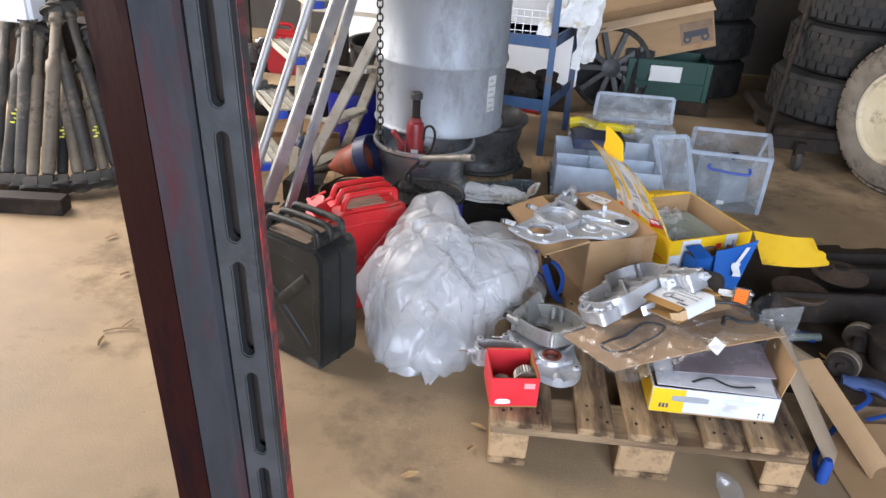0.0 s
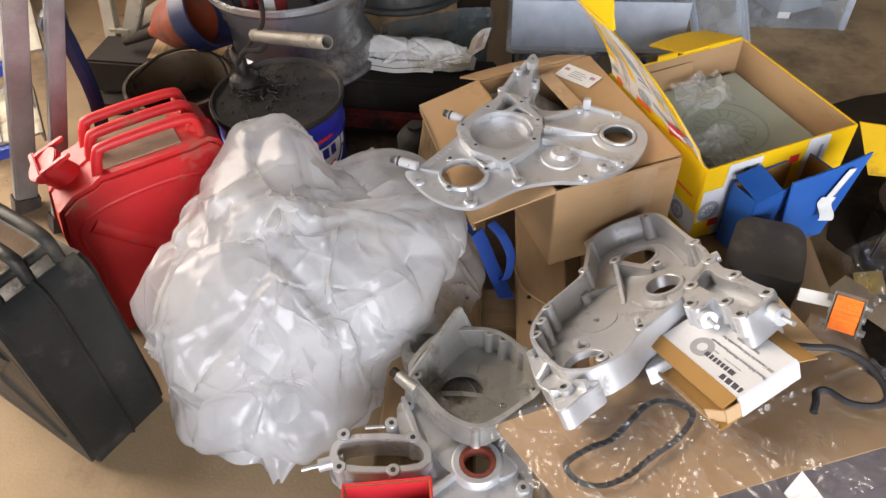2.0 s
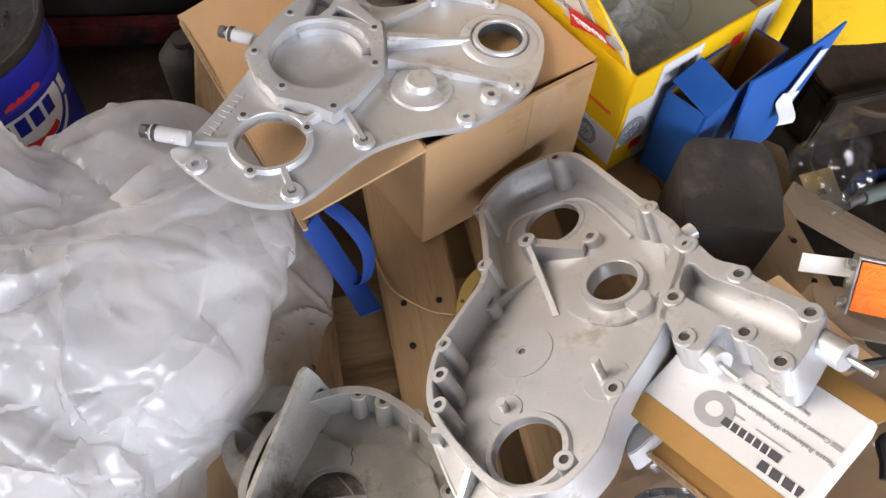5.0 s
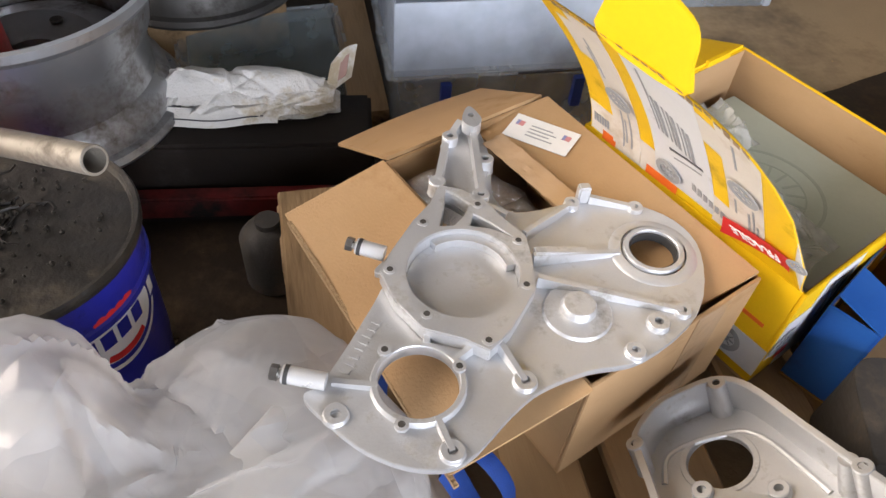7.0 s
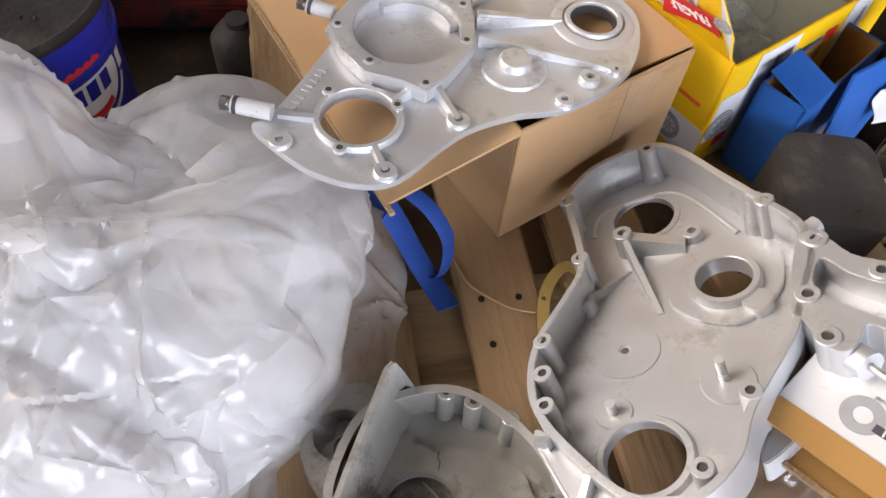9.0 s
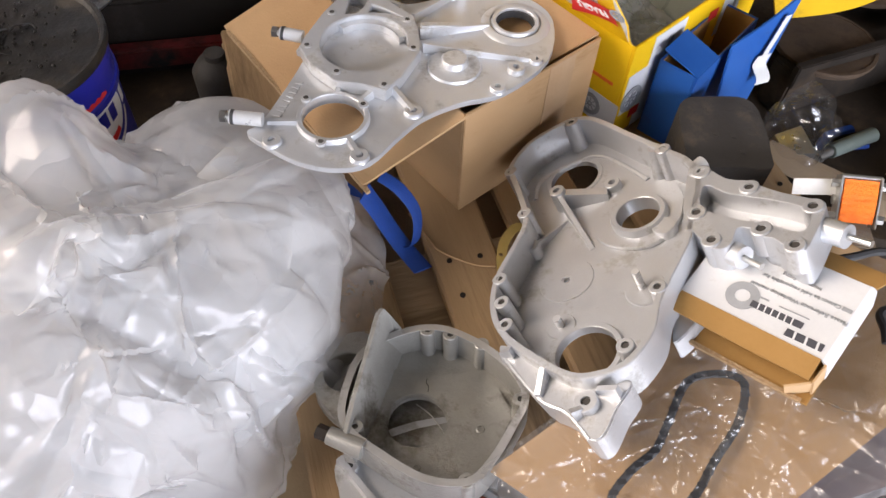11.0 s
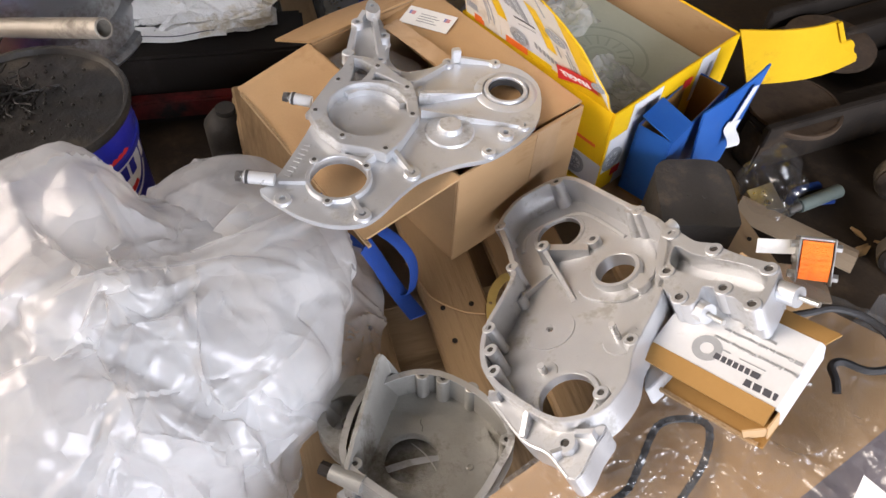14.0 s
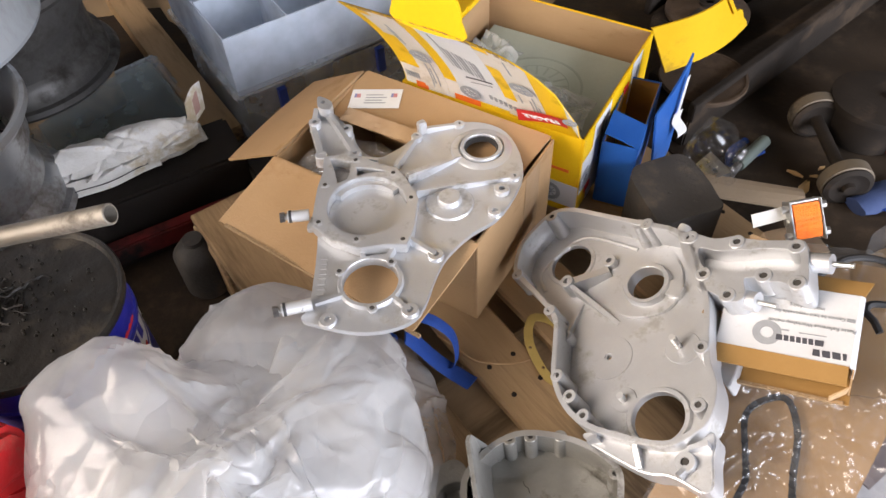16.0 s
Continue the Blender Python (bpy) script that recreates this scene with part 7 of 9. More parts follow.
def grease_pump():
    t = thing("hand_pump", -0.14, 2.30, 0.3305, 0, "hand pump with bent rod and steel tube on pail lid", "hand pump")
    part("pump_foot", lathe([(0.035, 0), (0.03, 0.012), (0.014, 0.02), (0.013, 0.05), (0.009, 0.055), (0, 0.056)], 24), "grime", t, smooth=True)
    part("bent_rod", hose([(0.0, 0.0, 0.05), (0.04, 0.0, 0.10), (0.085, -0.04, 0.16), (0.10, -0.06, 0.225), (0.085, -0.05, 0.25), (0.06, -0.03, 0.235), (0.055, -0.03, 0.19)], 0.0045, 10), "dark_steel", t, smooth=True)
    part("steel_tube", tube_between((0.0497, -0.011, 0.1151), (0.247, -0.16, 0.1955), 0.0128, 0.0102), "tube_steel", t, "bare steel tube with open end", smooth=True)
    part("tube_bore", rod((0.0535, -0.0138, 0.1166), (0.2204, -0.1399, 0.1847), 0.0098), "hole", t)
    part("clamp", hose([(0.0952, -0.0454, 0.1336), (0.0676, -0.0396, 0.1005), (0.03, -0.03, 0.09), (0.0, -0.01, 0.05)], 0.006, 8), "dark_steel", t, smooth=True)


M["tube_steel"] = surf("dull_tube_steel", (0.20, 0.18, 0.15), (0.30, 0.275, 0.235), 8, (0.42, 0.6), 0.6, 0.15, 100, (0.12, 0.10, 0.08), 0.3, 9)


def tube_between(a, b, r, ri, seg=28):
    a, b = Vector(a), Vector(b)
    L = (b - a).length
    m = Matrix.Translation(a) @ (b - a).to_track_quat("Z", "Y").to_matrix().to_4x4()
    return lathe([(ri, 0), (r, 0), (r, L - 0.0008), (r - 0.0008, L), (ri, L), (ri, 0.0)], seg, m=m)


grease_pump()


def chassis_beam():
    t = thing("steel_beam", 0, 0, 0, 0, "black-painted steel crossbeam with worn red lower rail", "steel beam")
    part("beam", bar((-0.75, 2.705, 0.092), (0.36, 2.655, 0.092), 0.135, 0.1), "beam", t, bevel=0.006)
    part("beam_plate", bar((-0.75, 2.63, 0.012), (0.37, 2.585, 0.012), 0.05, 0.02), "beam", t)
    part("red_rail", bar((-0.6, 2.60, 0.042), (0.36, 2.565, 0.042), 0.03, 0.045), "beam_red", t, bevel=0.004)
    part("cross_rail", bar((0.385, 2.50, 0.06), (0.375, 2.68, 0.06), 0.05, 0.09), "beam", t, bevel=0.005)
    part("support_foot", box(1.1, 0.1, 0.036, (-0.2, 2.64, 0)), "beam", t)
    c = thing("oil_canister", 0.19, 2.44, 0.0, 0, "small dark plastic canister under the beam", "canister")
    part("canister_body", lathe([(0.04, 0), (0.045, 0.01), (0.045, 0.1), (0.03, 0.12), (0.018, 0.125), (0.018, 0.135), (0, 0.136)], 28), "black_rubber", c, smooth=True)
    u = thing("timber_skid", 0.345, 3.15, 0, 3, "rough dark timber skid on the floor", "timber")
    part("timber", rough_up(box(0.07, 0.75, 0.06), 0.003, 12), "wood", u)


chassis_beam()


def rag():
    t = thing("folded_rag", 0.155, 2.705, 0.144, -4, "folded white cotton rag with stitched hem on beam", "rag")

    def layer(z, sx, sy, amp, seed, mat="cloth"):
        bm = bmesh.new()
        n, k = 110, 44
        vs = [[None] * (k + 1) for _ in range(n + 1)]
        for i in range(n + 1):
            for j in range(k + 1):
                s, u = i / n * 2 - 1, j / k * 2 - 1
                taper = 1 - 0.45 * max(0, s) ** 2 - 0.12 * s ** 4
                p = Vector((s * sx, u * sy * taper, z + amp * (1 - 0.6 * u * u - 0.5 * s ** 4)))
                p += noise.noise_vector(p * 14 + Vector((seed, 0, 0))) * 0.009 + noise.noise_vector(p * 42 + Vector((seed, 3, 0))) * 0.0015
                p.z = max(p.z, 0.0015 + z * 0.5)
                vs[i][j] = bm.verts.new(p)
        for i in range(n):
            for j in range(k):
                bm.faces.new((vs[i][j], vs[i + 1][j], vs[i + 1][j + 1], vs[i][j + 1]))
        creased(bm, ((7, 0.17, 0.016, 0.006, 0.0), (10, 0.09, 0.009, 0.003, 0.0)), int(seed))
        return part("cloth_fold", bm, mat, t, smooth=True)

    for z, sx, sy, amp, sd in ((0.003, 0.158, 0.06, 0.006, 1), (0.012, 0.15, 0.055, 0.012, 4), (0.022, 0.142, 0.047, 0.02, 8), (0.034, 0.13, 0.036, 0.022, 13)):
        layer(z, sx, sy, amp, sd)
    part("hem", sheet((-0.155, -0.072, 0.004), (0.21, 0.0, 0.0), (0.0, 0.03, 0.014), 20, 4, 0.002, lambda s, u: (0, 0.012 * s * s, 0.003 * math.sin(9 * s))), "cloth", t, smooth=True)
    part("hem_stitch", sheet((-0.15, -0.064, 0.0115), (0.2, 0.0, 0.0), (0.0, 0.0018, 0.0006), 20, 1, 0.0006, lambda s, u: (0, 0.012 * s * s, 0.003 * math.sin(9 * s))), "ink", t)
    part("cloth_tip", sheet((0.13, -0.01, 0.02), (0.045, 0.03, 0.02), (0.01, 0.05, 0.03), 6, 6, 0.002, bend(0.01)), "cloth", t, smooth=True)
    part("red_stripe", sheet((0.152, 0.008, 0.0395), (0.014, 0.008, 0.006), (0.006, 0.034, 0.02), 3, 3, 0.0012), "cloth_red", t, smooth=True)


rag()


def smoky_lid():
    t = thing("smoked_tray", 0.17, 2.95, 0.03, 8, "smoky clear plastic box lid propped on the floor", "plastic lid", rx=13)
    L, W = 0.34, 0.3
    part("lid_panel", box(L - 0.05, W - 0.05, 0.003, (0, 0, 0.03)), "lid_dark", t)
    for sx, sy, x, y in ((L, 0.028, 0, W / 2 - 0.014), (L, 0.028, 0, -W / 2 + 0.014), (0.028, W - 0.056, L / 2 - 0.014, 0), (0.028, W - 0.056, -L / 2 + 0.014, 0)):
        part("lid_rim", box(sx, sy, 0.03, (x, y, 0.0)), "box_clear", t, bevel=0.008)


smoky_lid()


def wheel_rim(x, y, z, R, h, mat, label, rx=0.0, ry=0.0, rz=0.0):
    t = thing("wheel_rim", x, y, z, rz, label, "wheel rim", rx=rx, ry=ry)
    k = R / 0.215
    prof = [(0.19, 0.0), (0.21, 0.004), (0.215, 0.012), (0.208, 0.02), (0.196, 0.022), (0.193, 0.05), (0.176, 0.068), (0.174, 0.13), (0.186, 0.15), (0.193, 0.205), (0.208, 0.212), (0.215, 0.222), (0.214, 0.234),
            (0.207, 0.236), (0.198, 0.228), (0.187, 0.208), (0.178, 0.15), (0.167, 0.13), (0.168, 0.07), (0.186, 0.05), (0.187, 0.02), (0.18, 0.006)]
    part("barrel", lathe([(r * k, zz * h / 0.236) for r, zz in prof], 72, closed=True), mat, t, smooth=True)
    disc = lathe([(0.168 * k, 0.35 * h), (0.15 * k, 0.45 * h), (0.10 * k, 0.5 * h), (0.06 * k, 0.42 * h), (0.045 * k, 0.42 * h), (0.045 * k, 0.38 * h), (0.10 * k, 0.45 * h), (0.16 * k, 0.33 * h)], 48, closed=True)
    face = part("disc", disc, mat, t, smooth=True)
    for i in range(5):
        a = 2 * math.pi * i / 5
        part("stud_hole", lathe([(0.01, 0), (0.01, 0.003), (0, 0.003)], 14, m=Matrix.Translation((0.08 * k * math.cos(a), 0.08 * k * math.sin(a), 0.475 * h))), "hole", face)
    return t


wheel_rim(-0.155, 2.715, 0.1425, 0.212, 0.235, "rim", "dusty silver steel wheel rim lying flat on beam")
M["rim_dark"] = surf("grimy_wheel_steel", (0.05, 0.048, 0.046), (0.10, 0.097, 0.093), 6, (0.4, 0.6), 0.5, 0.15, 90, (0.03, 0.026, 0.022), 0.4, 6)
wheel_rim(0.045, 3.13, 0.1415, 0.212, 0.2355, "rim_dark", "grimy dark steel wheel rim carrying the drum edge")


def drum():
    t = thing("steel_drum", -0.14, 2.985, 0.3785, 0, "dull galvanised steel drum with rolled hoops", "oil drum")
    R = 0.279
    prof = [(R - 0.01, 0.0), (R + 0.004, 0.0), (R + 0.006, 0.008), (R + 0.002, 0.016), (R, 0.02)]
    for zz in (0.29, 0.585):
        prof += [(R, zz - 0.018), (R + 0.008, zz - 0.006), (R + 0.009, zz), (R + 0.008, zz + 0.006), (R, zz + 0.018)]
    prof += [(R, 0.86), (R + 0.005, 0.868), (R + 0.005, 0.878), (R - 0.006, 0.88), (R - 0.01, 0.866), (0, 0.866)]
    bm = lathe(prof, 96)
    part("drum_shell", bm, "drum", t, smooth=True)
    for a0, z0, w, h, mat in ((-32, 0.10, 0.05, 0.15, "drum_label"),):
        lab = bmesh.new()
        vs = [[lab.verts.new(((R + 0.0012) * math.cos(radians(a0) + u * w / R), (R + 0.0012) * math.sin(radians(a0) + u * w / R), z0 + q * h)) for q in (0, 1)] for u in (-0.5, -0.25, 0, 0.25, 0.5)]
        for p, q in zip(vs, vs[1:]):
            lab.faces.new((p[0], q[0], q[1], p[1]))
        tag = part("label", lab, mat, t, "faded paper label")
        for k in range(6):
            ln = bmesh.new()
            vs = [[ln.verts.new(((R + 0.002) * math.cos(radians(a0) + u * w * 0.8 / R), (R + 0.002) * math.sin(radians(a0) + u * w * 0.8 / R), z0 + 0.012 + 0.023 * k + q * 0.006)) for q in (0, 1)] for u in (-0.5, 0, 0.5 - 0.3 * (k % 2))]
            for p, q in zip(vs, vs[1:]):
                ln.faces.new((p[0], q[0], q[1], p[1]))
            part("print_line", ln, "grey_ink", tag)
    s = thing("timber_packer", 0.03, 3.15, 0.0, 20, "dark timber packer under the drum", "timber")
    part("packer", box(0.3, 0.26, 0.14), "wood", s, bevel=0.004)


M["drum_label"] = surf("faded_label", (0.50, 0.50, 0.47), (0.6, 0.6, 0.57), 15, (0.6, 0.8), 0, 0.1, 100, (0.4, 0.38, 0.34), 0.4, 20)
drum()


def chain():
    t = thing("steel_chain", -0.337, 2.70, 0.33, 0, "hanging dark steel chain in front of the drum", "chain")
    link = hose([(0.0, 0, -0.016), (0.0095, 0, -0.010), (0.0095, 0, 0.010), (0.0, 0, 0.016), (-0.0095, 0, 0.010), (-0.0095, 0, -0.010)], 0.0033, 6, True, 3)
    first = part("link", link, "dark_steel", t, smooth=True)
    for i in range(1, 42):
        o = new("link", first.data)
        o.parent, o.matrix_basis = t, pose(-0.0006 * i, 0, 0.0258 * i, 0, 0, 90 * (i % 2) + 12)
    first.matrix_basis = pose(0, 0, 0, 0, 0, 12)


chain()


def bottle_jack():
    t = thing("bottle_jack", -0.178, 2.625, 0.264, 0, "dark red hydraulic bottle jack standing in wheel rim", "bottle jack")
    t.scale = (1, 1, 1.12)
    part("base", box(0.10, 0.085, 0.02), "jack", t, bevel=0.006)
    part("cylinder", lathe([(0.036, 0.02), (0.036, 0.165), (0.032, 0.18), (0.022, 0.185), (0.0215, 0.2), (0, 0.2)], 32), "jack", t, smooth=True)
    part("ram", lathe([(0.016, 0.2), (0.016, 0.26), (0, 0.26)], 24), "dark_steel", t, smooth=True)
    part("ram_head", lathe([(0.012, 0.26), (0.024, 0.268), (0.024, 0.285), (0.019, 0.29), (0, 0.287)], 24), "black_rubber", t, smooth=True)
    part("pump_socket", rod((-0.052, -0.01, 0.02), (-0.058, -0.012, 0.11), 0.015), "jack", t, smooth=True)
    part("handle_socket", rod((-0.045, -0.02, 0.1), (-0.085, -0.03, 0.15), 0.011), "jack", t, smooth=True)
    part("rating_plate", box(0.03, 0.002, 0.03, (0.006, -0.036, 0.06)), "paper", t, "small pale rating label")


bottle_jack()


def basin_and_funnel():
    t = thing("oil_drain_basin", -0.40, 2.48, 0, 0, "oil-stained brown round drain basin", "basin")
    part("basin_shell", lathe([(0.105, 0.0), (0.112, 0.01), (0.128, 0.19), (0.134, 0.195), (0.134, 0.202), (0.126, 0.203), (0.12, 0.19), (0.104, 0.02), (0, 0.018)], 56), "basin", t, smooth=True)
    part("used_oil", lathe([(0.113, 0.1), (0, 0.1005)], 40), "grime", t, smooth=True)
    part("bail_handle", hose([(-0.13, 0.0, 0.19), (-0.08, 0.08, 0.215), (0.0, 0.115, 0.222), (0.08, 0.08, 0.215), (0.13, 0.0, 0.19)], 0.004, 8), "dark_steel", t, smooth=True)
    f = thing("funnel", -0.44, 2.66, 0.26, 0, "dirty orange plastic funnel with dark blue rim on its side", "funnel")
    ax = Matrix.Rotation(radians(66), 4, "Y") @ Matrix.Rotation(radians(10), 4, "X")
    part("cone", lathe([(0.016, -0.12), (0.019, -0.11), (0.06, -0.045), (0.078, 0.045), (0.074, 0.045), (0.055, -0.045), (0.015, -0.112)], 40, m=ax), "funnel", f, smooth=True)
    part("rim", lathe([(0.079, 0.04), (0.092, 0.05), (0.092, 0.105), (0.086, 0.105), (0.074, 0.044)], 40, m=ax, closed=True), "navy", f, "dark blue plastic rim", smooth=True)
    part("spout", lathe([(0.016, -0.115), (0.011, -0.235), (0.008, -0.235), (0.013, -0.115)], 24, m=ax, closed=True), "dark_steel", f, smooth=True)
    s = thing("timber_packer", -0.47, 2.72, 0.0, 8, "stacked dark timber offcuts behind the basin", "timber")
    part("offcut", rough_up(box(0.34, 0.16, 0.08), 0.002, 12), "wood", s)
    part("offcut", rough_up(box(0.26, 0.13, 0.07, (0.02, 0.01, 0.08)), 0.002, 12), "wood", s)
    p = thing("blue_pail", -0.62, 3.35, 0, 0, "dark blue plastic pail behind the ladders", "bucket")
    part("pail_body", lathe([(0.12, 0), (0.14, 0.36), (0.146, 0.362), (0.146, 0.385), (0.13, 0.386), (0.115, 0.02)], 40), "oil_blue", p, smooth=True)
    part("print_bar", box(0.05, 0.002, 0.02, (0.03, -0.142, 0.22)), "white", p)
    part("pail_lid", lathe([(0.148, 0.376), (0.148, 0.394), (0, 0.397)], 40), "grime", p, smooth=True)


basin_and_funnel()


# ---- step ladders ----
LADDER_R, LADDER_L = (0.29, 0.274, 1.0), (0.258, 0.336, 1.0)
def step_ladder():
    t = thing("step_ladder", 0, 0, 0, 0, "silver aluminium step ladder with blue tread caps", "ladder")
    foot_r, foot_l = Vector((-0.80, 2.142, 0)), Vector((-0.96, 2.365, 0))
    d_r, d_l = Vector(LADDER_R), Vector(LADDER_L)
    for b, d in ((foot_r, d_r), (foot_l, d_l)):
        part("front_rail", hose([b + d * 0.015 + Vector((-0.012, -0.02, 0)), b + d * 0.05 + Vector((-0.012, -0.01, 0)), b + d * 0.1, b + d * 0.6, b + d * 1.35], 0.0165, 12, n=5), "ladder", t, smooth=True)
        part("rubber_foot", rod(b + Vector((-0.01, -0.01, 0.0)), b + d * 0.04 + Vector((-0.012, -0.01, 0)), 0.0195), "black_rubber", t, smooth=True)
    for i in range(6):
        z = 0.175 + 0.19 * i
        a, b = foot_r + d_r * z, foot_l + d_l * z
        side = (b - a).normalized()
        deep = side.cross(Vector((0, 0, 1))) * 0.062
        deep = -deep if deep.x < 0 else deep
        step = part("tread", bar(a + deep + side * 0.02, b + deep - side * 0.02, 0.125, 0.006, (0, 0, 1)), "tread", t, bevel=0.002)
        for k in (-0.5, 0.5):
            part("tread_lip", bar(a + deep * (1 + 1.9 * k) + side * 0.02 - Vector((0, 0, 0.01)), b + deep * (1 + 1.9 * k) - side * 0.02 - Vector((0, 0, 0.01)), 0.006, 0.026, (0, 0, 1)), "tread", step)
        for k in (-0.25, 0.0, 0.25):
            part("tread_ridge", bar(a + deep * (1 + 1.9 * k) + side * 0.02 + Vector((0, 0, 0.005)), b + deep * (1 + 1.9 * k) - side * 0.02 + Vector((0, 0, 0.005)), 0.006, 0.005, (0, 0, 1)), "ladder", step)
        for p in (a + side * 0.012, b - side * 0.012):
            part("tread_cap", box(0.022, 0.04, 0.024), "blue_plastic", step, "blue plastic tread bracket", m=Matrix.Translation(p + deep * 0.5 - Vector((0, 0, 0.026))) @ Matrix.Rotation(math.atan2(side.y, side.x), 4, "Z"))
    for f, k, w in ((Vector((-0.74, 2.198, 0)), Vector((0.351, 0.112, 1.0)), 0.05), (Vector((-0.619, 2.139, 0)), Vector((0.245, 0.298, 1.0)), 0.036)):
        part("rear_rail", bar(f, f + k * 1.3, w, 0.024, (-0.75, 0.65, 0)), "ladder", t, bevel=0.004)
        part("rear_foot", bar(f - k * 0.0, f + k * 0.04, w + 0.008, 0.032, (-0.75, 0.65, 0)), "black_rubber", t)
    part("tie_strap", hose([(-0.535, 2.325, 0.45), (-0.52, 2.315, 0.38), (-0.515, 2.31, 0.25), (-0.535, 2.30, 0.12)], 0.017, 8, flat=0.25), "navy", t, "dark blue tie strap")
    part("tie_knot", rough_up(lathe([(0.0, -0.03), (0.03, -0.01), (0.028, 0.015), (0.0, 0.03)], 14, m=Matrix.Translation((-0.54, 2.325, 0.445))), 0.01, 40), "navy", t)
    part("strap_end", hose([(-0.60, 2.40, 0.40), (-0.56, 2.34, 0.44), (-0.5, 2.30, 0.47)], 0.011, 8, flat=0.3), "navy", t)


step_ladder()


def old_ladder():
    t = thing("old_step_ladder", 0, 0, 0, 0, "dull old aluminium step ladder leaning open", "ladder")
    for a, b in (((-0.76, 2.80, 0.0), (-0.22, 2.93, 1.13)), ((-0.66, 3.12, 0.0), (-0.30, 3.28, 1.0)), ((-0.76, 2.78, 0.0), (-0.76, 3.15, 1.1)), ((-0.50, 3.30, 0.0), (-0.42, 3.32, 1.0))):
        part("rail", bar(a, b, 0.046, 0.024, (0.2, 1, 0)), "ladder_old", t, bevel=0.003)
    for i in range(5):
        s = (i + 0.6) / 5
        a = Vector((-0.76, 2.80, 0)).lerp(Vector((-0.22, 2.93, 1.13)), s)
        b = Vector((-0.66, 3.12, 0)).lerp(Vector((-0.30, 3.28, 1.0)), s)
        part("tread", bar(a, b, 0.075, 0.02), "ladder_old", t, bevel=0.003)
        a2 = Vector((-0.76, 2.78, 0)).lerp(Vector((-0.76, 3.15, 1.1)), s)
        part("brace", bar(a2, a, 0.03, 0.012), "ladder_old", t)


old_ladder()


# ---- storage boxes ----
def storage_tub():
    t = thing("storage_tub", 1.225, 3.375, 0, 0, "clear plastic storage tub with blue clip handles", "storage box")
    H, hb, ht = 0.285, (0.15, 0.168), (0.18, 0.188)
    bot = [(-hb[0], -hb[1]), (hb[0], -hb[1]), (hb[0], hb[1]), (-hb[0], hb[1])]
    top = [(-ht[0] - 0.04, -ht[1]), (ht[0] - 0.04, -ht[1] - 0.012), (ht[0] + 0.04, ht[1]), (-ht[0] + 0.04, ht[1])]
    for i in range(4):
        j = (i + 1) % 4
        v = [(*bot[i], 0.003), (*bot[j], 0.003), (*top[j], H), (*top[i], H)]
        bm = mesh_of(v, [(0, 1, 2, 3)])
        bmesh.ops.solidify(bm, geom=list(bm.faces), thickness=0.003)
        part("side", bm, "box_clear", t)
        a, b = Vector((*top[i], H)), Vector((*top[j], H))
        part("rim", bar(a, b, 0.022, 0.016), "box_milky", t, bevel=0.004)
        part("corner_rib", bar((*bot[i], 0.0), (*top[i], H), 0.02, 0.012), "box_milky", t, bevel=0.004)
    part("base", box(0.30, 0.336, 0.004), "box_clear", t)
    part("clip_handle", hose([(-0.115, -0.192, 0.235), (-0.112, -0.2, 0.215), (0.05, -0.208, 0.205), (0.058, -0.2, 0.235)], 0.006, 8, n=5), "blue_plastic", t, "blue plastic clip handle", smooth=True)
    part("sticker", box(0.034, 0.001, 0.02, (-0.03, -0.1735, 0.035)), "paper", t, "small white price sticker")
    v = thing("steel_fitting", 1.22, 3.38, 0.19, 25, "chrome and black pipe fitting inside the clear tub", "pipe fitting")
    part("shank", rod((-0.05, 0, 0.02), (0.03, 0.0, 0.025), 0.014), "zinc", v, smooth=True)
    part("nut", rod((0.03, 0, 0.025), (0.06, 0, 0.027), 0.02, seg=6), "dark_steel", v)
    part("bracket", rough_up(box(0.15, 0.2, 0.18, (0, 0, -0.18)), 0.01, 12), "sheet_grey2", v, "pale bagged parts")


M["sheet_grey2"] = surf("pale_bagged_parts", (0.26, 0.29, 0.32), (0.36, 0.39, 0.42), 10, (0.5, 0.7), 0, 0.3)
storage_tub()


